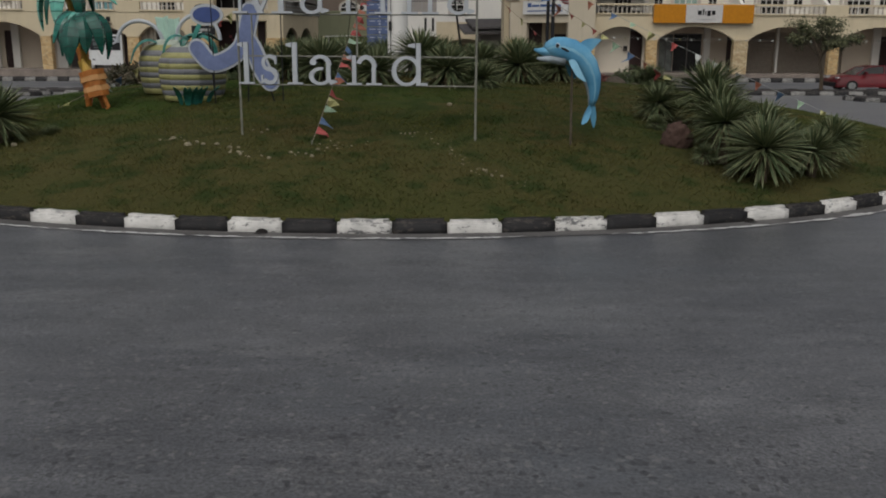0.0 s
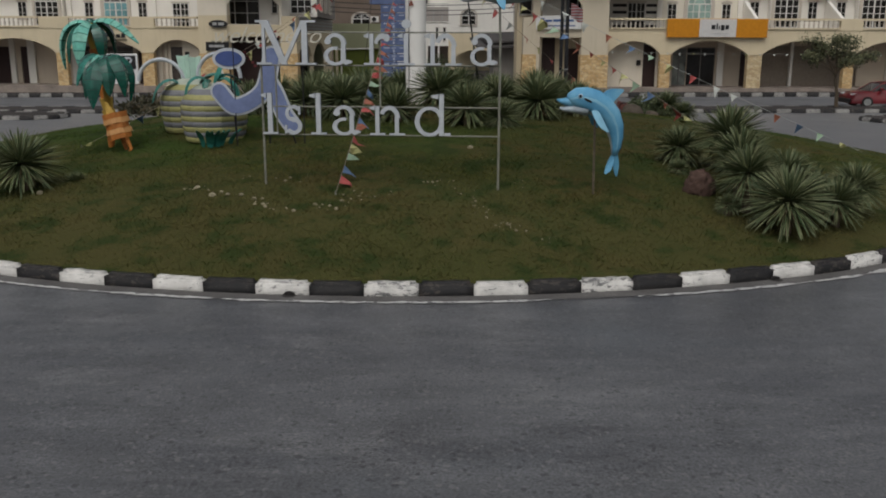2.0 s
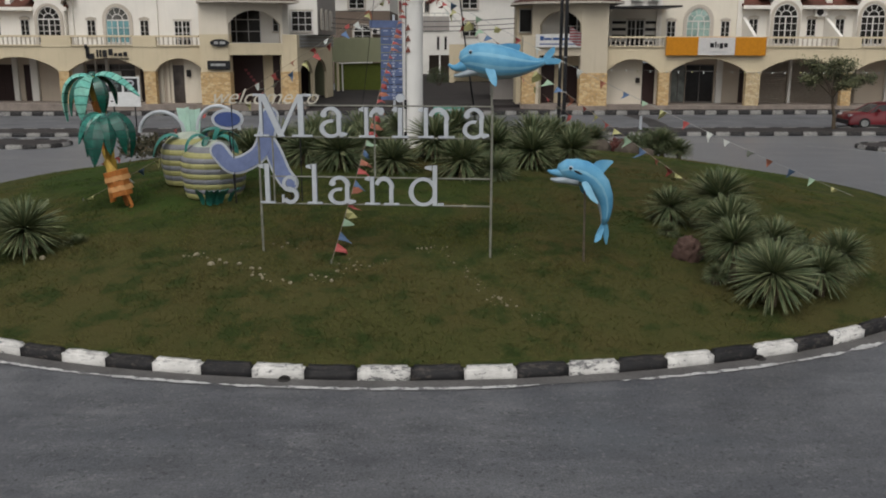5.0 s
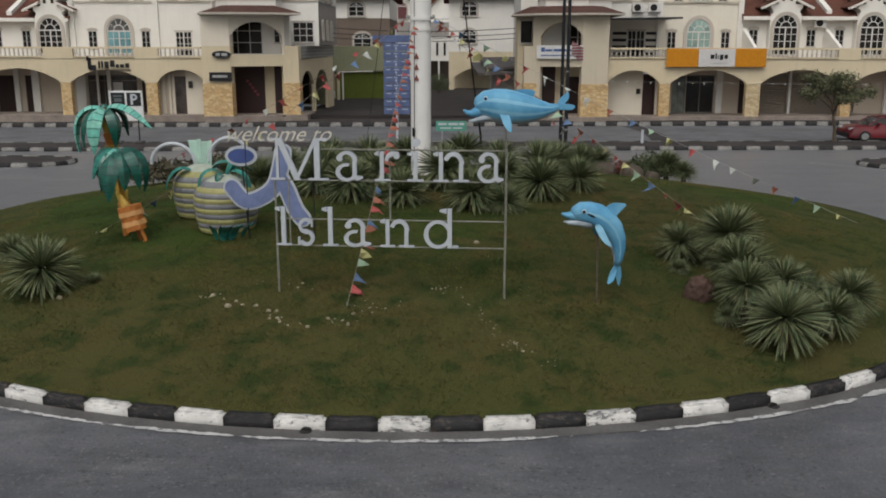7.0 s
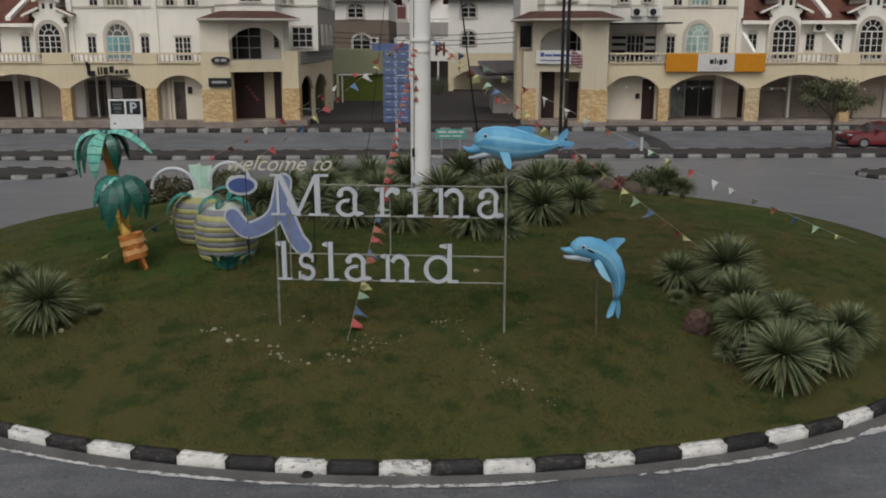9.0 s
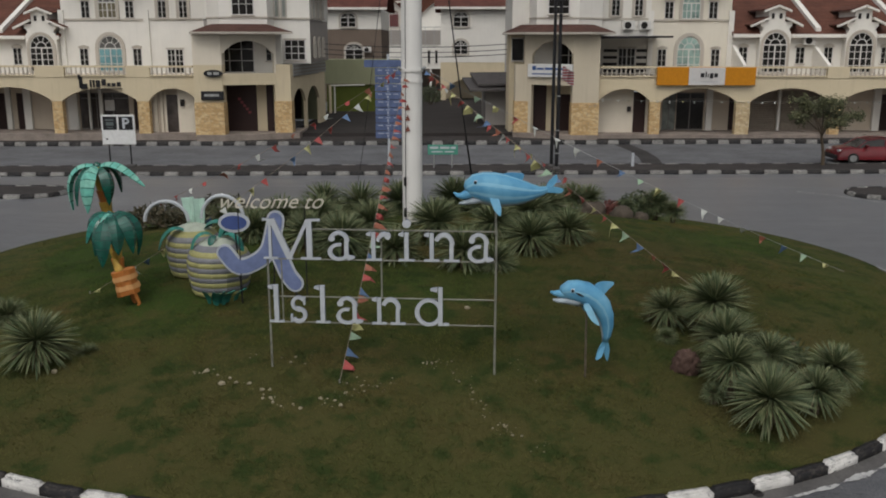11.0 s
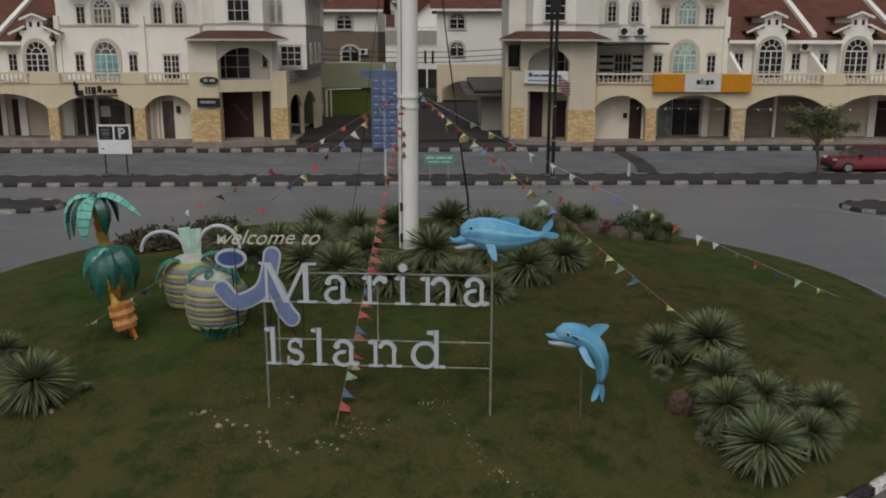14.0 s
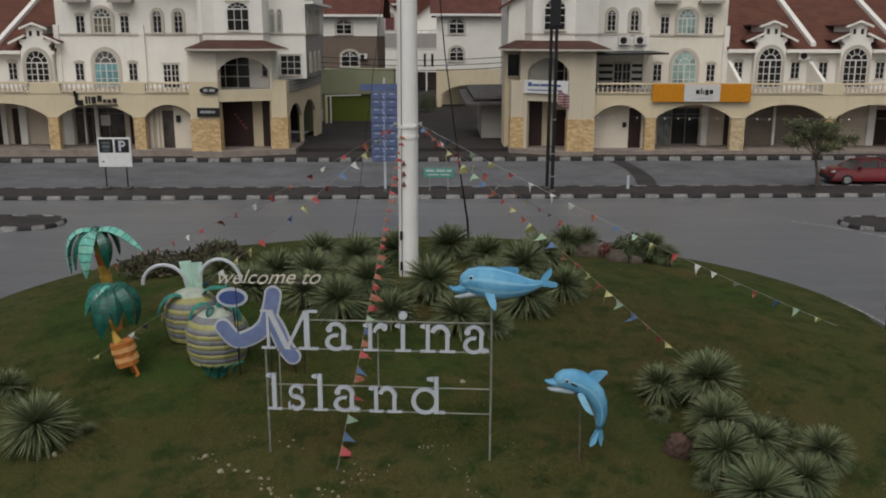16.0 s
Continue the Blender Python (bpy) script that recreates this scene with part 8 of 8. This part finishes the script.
    for s in (-1, 1):
        part("headlight", rbox(-1.80, -1.60, s * 0.56 - 0.14, s * 0.56 + 0.14, 0.58, 0.70, 0.03), plain("headlight_glass", (0.5, 0.5, 0.5), 0.2), car)
        part("mirror", rbox(-0.62, -0.48, s * 0.84 - 0.08, s * 0.84 + 0.08, 0.86, 0.98, 0.03), paint.m, car)
    part("bumper", rbox(-1.90, -1.72, -0.70, 0.70, 0.22, 0.44, 0.04), M["black_metal"], car)
    return car


red_car(Matrix.Translation((20.72, 43.9, -0.23)) @ Matrix.Diagonal((1.03, 1.03, 0.95, 1)))


# ---- street tree ----
M["tree_leaf"] = leaf_material("tree_leaf", (0.032, 0.038, 0.014), (0.060, 0.068, 0.026), (0.11, 0.11, 0.05))
def tree(x, y, label):
    rng = random.Random(31)
    t = thing("tree", label, "tree", at=Matrix.Translation((x, y, -0.03)) @ Matrix.Diagonal((1.03, 1.03, 1.03, 1)))
    bm = bmesh.new()
    tube(bm, [(0.06, 0, -0.25), (0.02, 0, 0.5), (-0.10, 0.02, 1.1), (-0.16, 0, 1.6)], [0.10, 0.075, 0.06, 0.05], 9)
    part("trunk", bm, M["bark"], t)
    tips = []
    for k in range(9):
        a = k * 2.4 + rng.uniform(-0.3, 0.3)
        r = rng.uniform(0.6, 1.6)
        b = Vector((-0.12, 0, rng.uniform(1.2, 1.6)))
        e = Vector((-0.28 + r * math.cos(a), r * 0.8 * math.sin(a), rng.uniform(2.25, 3.2) - 0.20 * r))
        mid = b.lerp(e, 0.5) + Vector((0, 0, 0.15))
        bm = bmesh.new()
        tube(bm, [b, mid, e], [0.035, 0.022, 0.010], 6)
        part("limb", bm, M["bark"], t)
        tips += [e, mid.lerp(e, 0.5), e + Vector((rng.uniform(-0.4, 0.4), rng.uniform(-0.4, 0.4), rng.uniform(-0.1, 0.3)))]
    verts, faces = [], []
    for c in tips:
        rr = rng.uniform(0.30, 0.56)
        for i in range(150):
            d = Vector((rng.gauss(0, 1), rng.gauss(0, 1), rng.gauss(0, 0.5))).normalized() * rr * rng.uniform(0.3, 1.0)
            p = c + d
            q = Vector((rng.gauss(0, 1), rng.gauss(0, 1), rng.gauss(0, 1))).normalized()
            s = q.orthogonal().normalized() * 0.035
            k = len(verts)
            verts += [tuple(p), tuple(p + q * 0.06 + s), tuple(p + q * 0.13), tuple(p + q * 0.06 - s)]
            faces.append((k, k + 1, k + 2, k + 3))
    me = bpy.data.meshes.new("crown")
    me.from_pydata(verts, [], faces)
    me.materials.append(M["tree_leaf"])
    c = share("crown", me, t, Matrix())
    c["kind"] = "stuff"


tree(17.5, 41.8, "small spreading street tree with thin dark green crown on the median")


# ---- grass blades on the island ----
rs = np.random.RandomState(4)
N = 400000
ang = rs.uniform(0, 2 * np.pi, N)
rad = np.sqrt(rs.uniform(0, 1, N)) * (RAD - 0.11)
keep = (ISLE[1] - rad * np.cos(ang) < 19.0) | (rs.uniform(0, 1, N) < 0.35)
spots = np.array([rim(u, v) for u, v in zip(ang[keep], rad[keep])])
gx, gy = spots[:, 0], spots[:, 1]
patch = np.array([noise.noise(Vector((x * 0.7, y * 0.7, 8.0))) for x, y in zip(gx, gy)])
gz = np.array([mound(x, y) for x, y in zip(gx, gy)])
L = (0.017 + 0.019 * rs.uniform(0, 1, len(gx))) * (1.0 + 0.9 * patch)
lean = rs.uniform(1.3, 2.8, len(gx)) * L
b = rs.uniform(0, 2 * np.pi, len(gx))
a = b + np.pi / 2 + rs.uniform(-0.4, 0.4, len(gx))
hw = 0.0065
V = np.empty((len(gx) * 3, 3))
V[1::3] = np.c_[gx - hw * np.cos(a), gy - hw * np.sin(a), gz - 0.006]
V[0::3] = np.c_[gx + hw * np.cos(a), gy + hw * np.sin(a), gz - 0.006]
V[2::3] = np.c_[gx + lean * np.cos(b), gy + lean * np.sin(b), gz + L]
me = bpy.data.meshes.new("grass")
me.vertices.add(len(V))
me.vertices.foreach_set("co", V.ravel())
n = len(gx)
me.loops.add(n * 3)
me.loops.foreach_set("vertex_index", np.arange(n * 3, dtype=np.int32))
me.polygons.add(n)
me.polygons.foreach_set("loop_start", np.arange(0, n * 3, 3, dtype=np.int32))
me.update(calc_edges=True)
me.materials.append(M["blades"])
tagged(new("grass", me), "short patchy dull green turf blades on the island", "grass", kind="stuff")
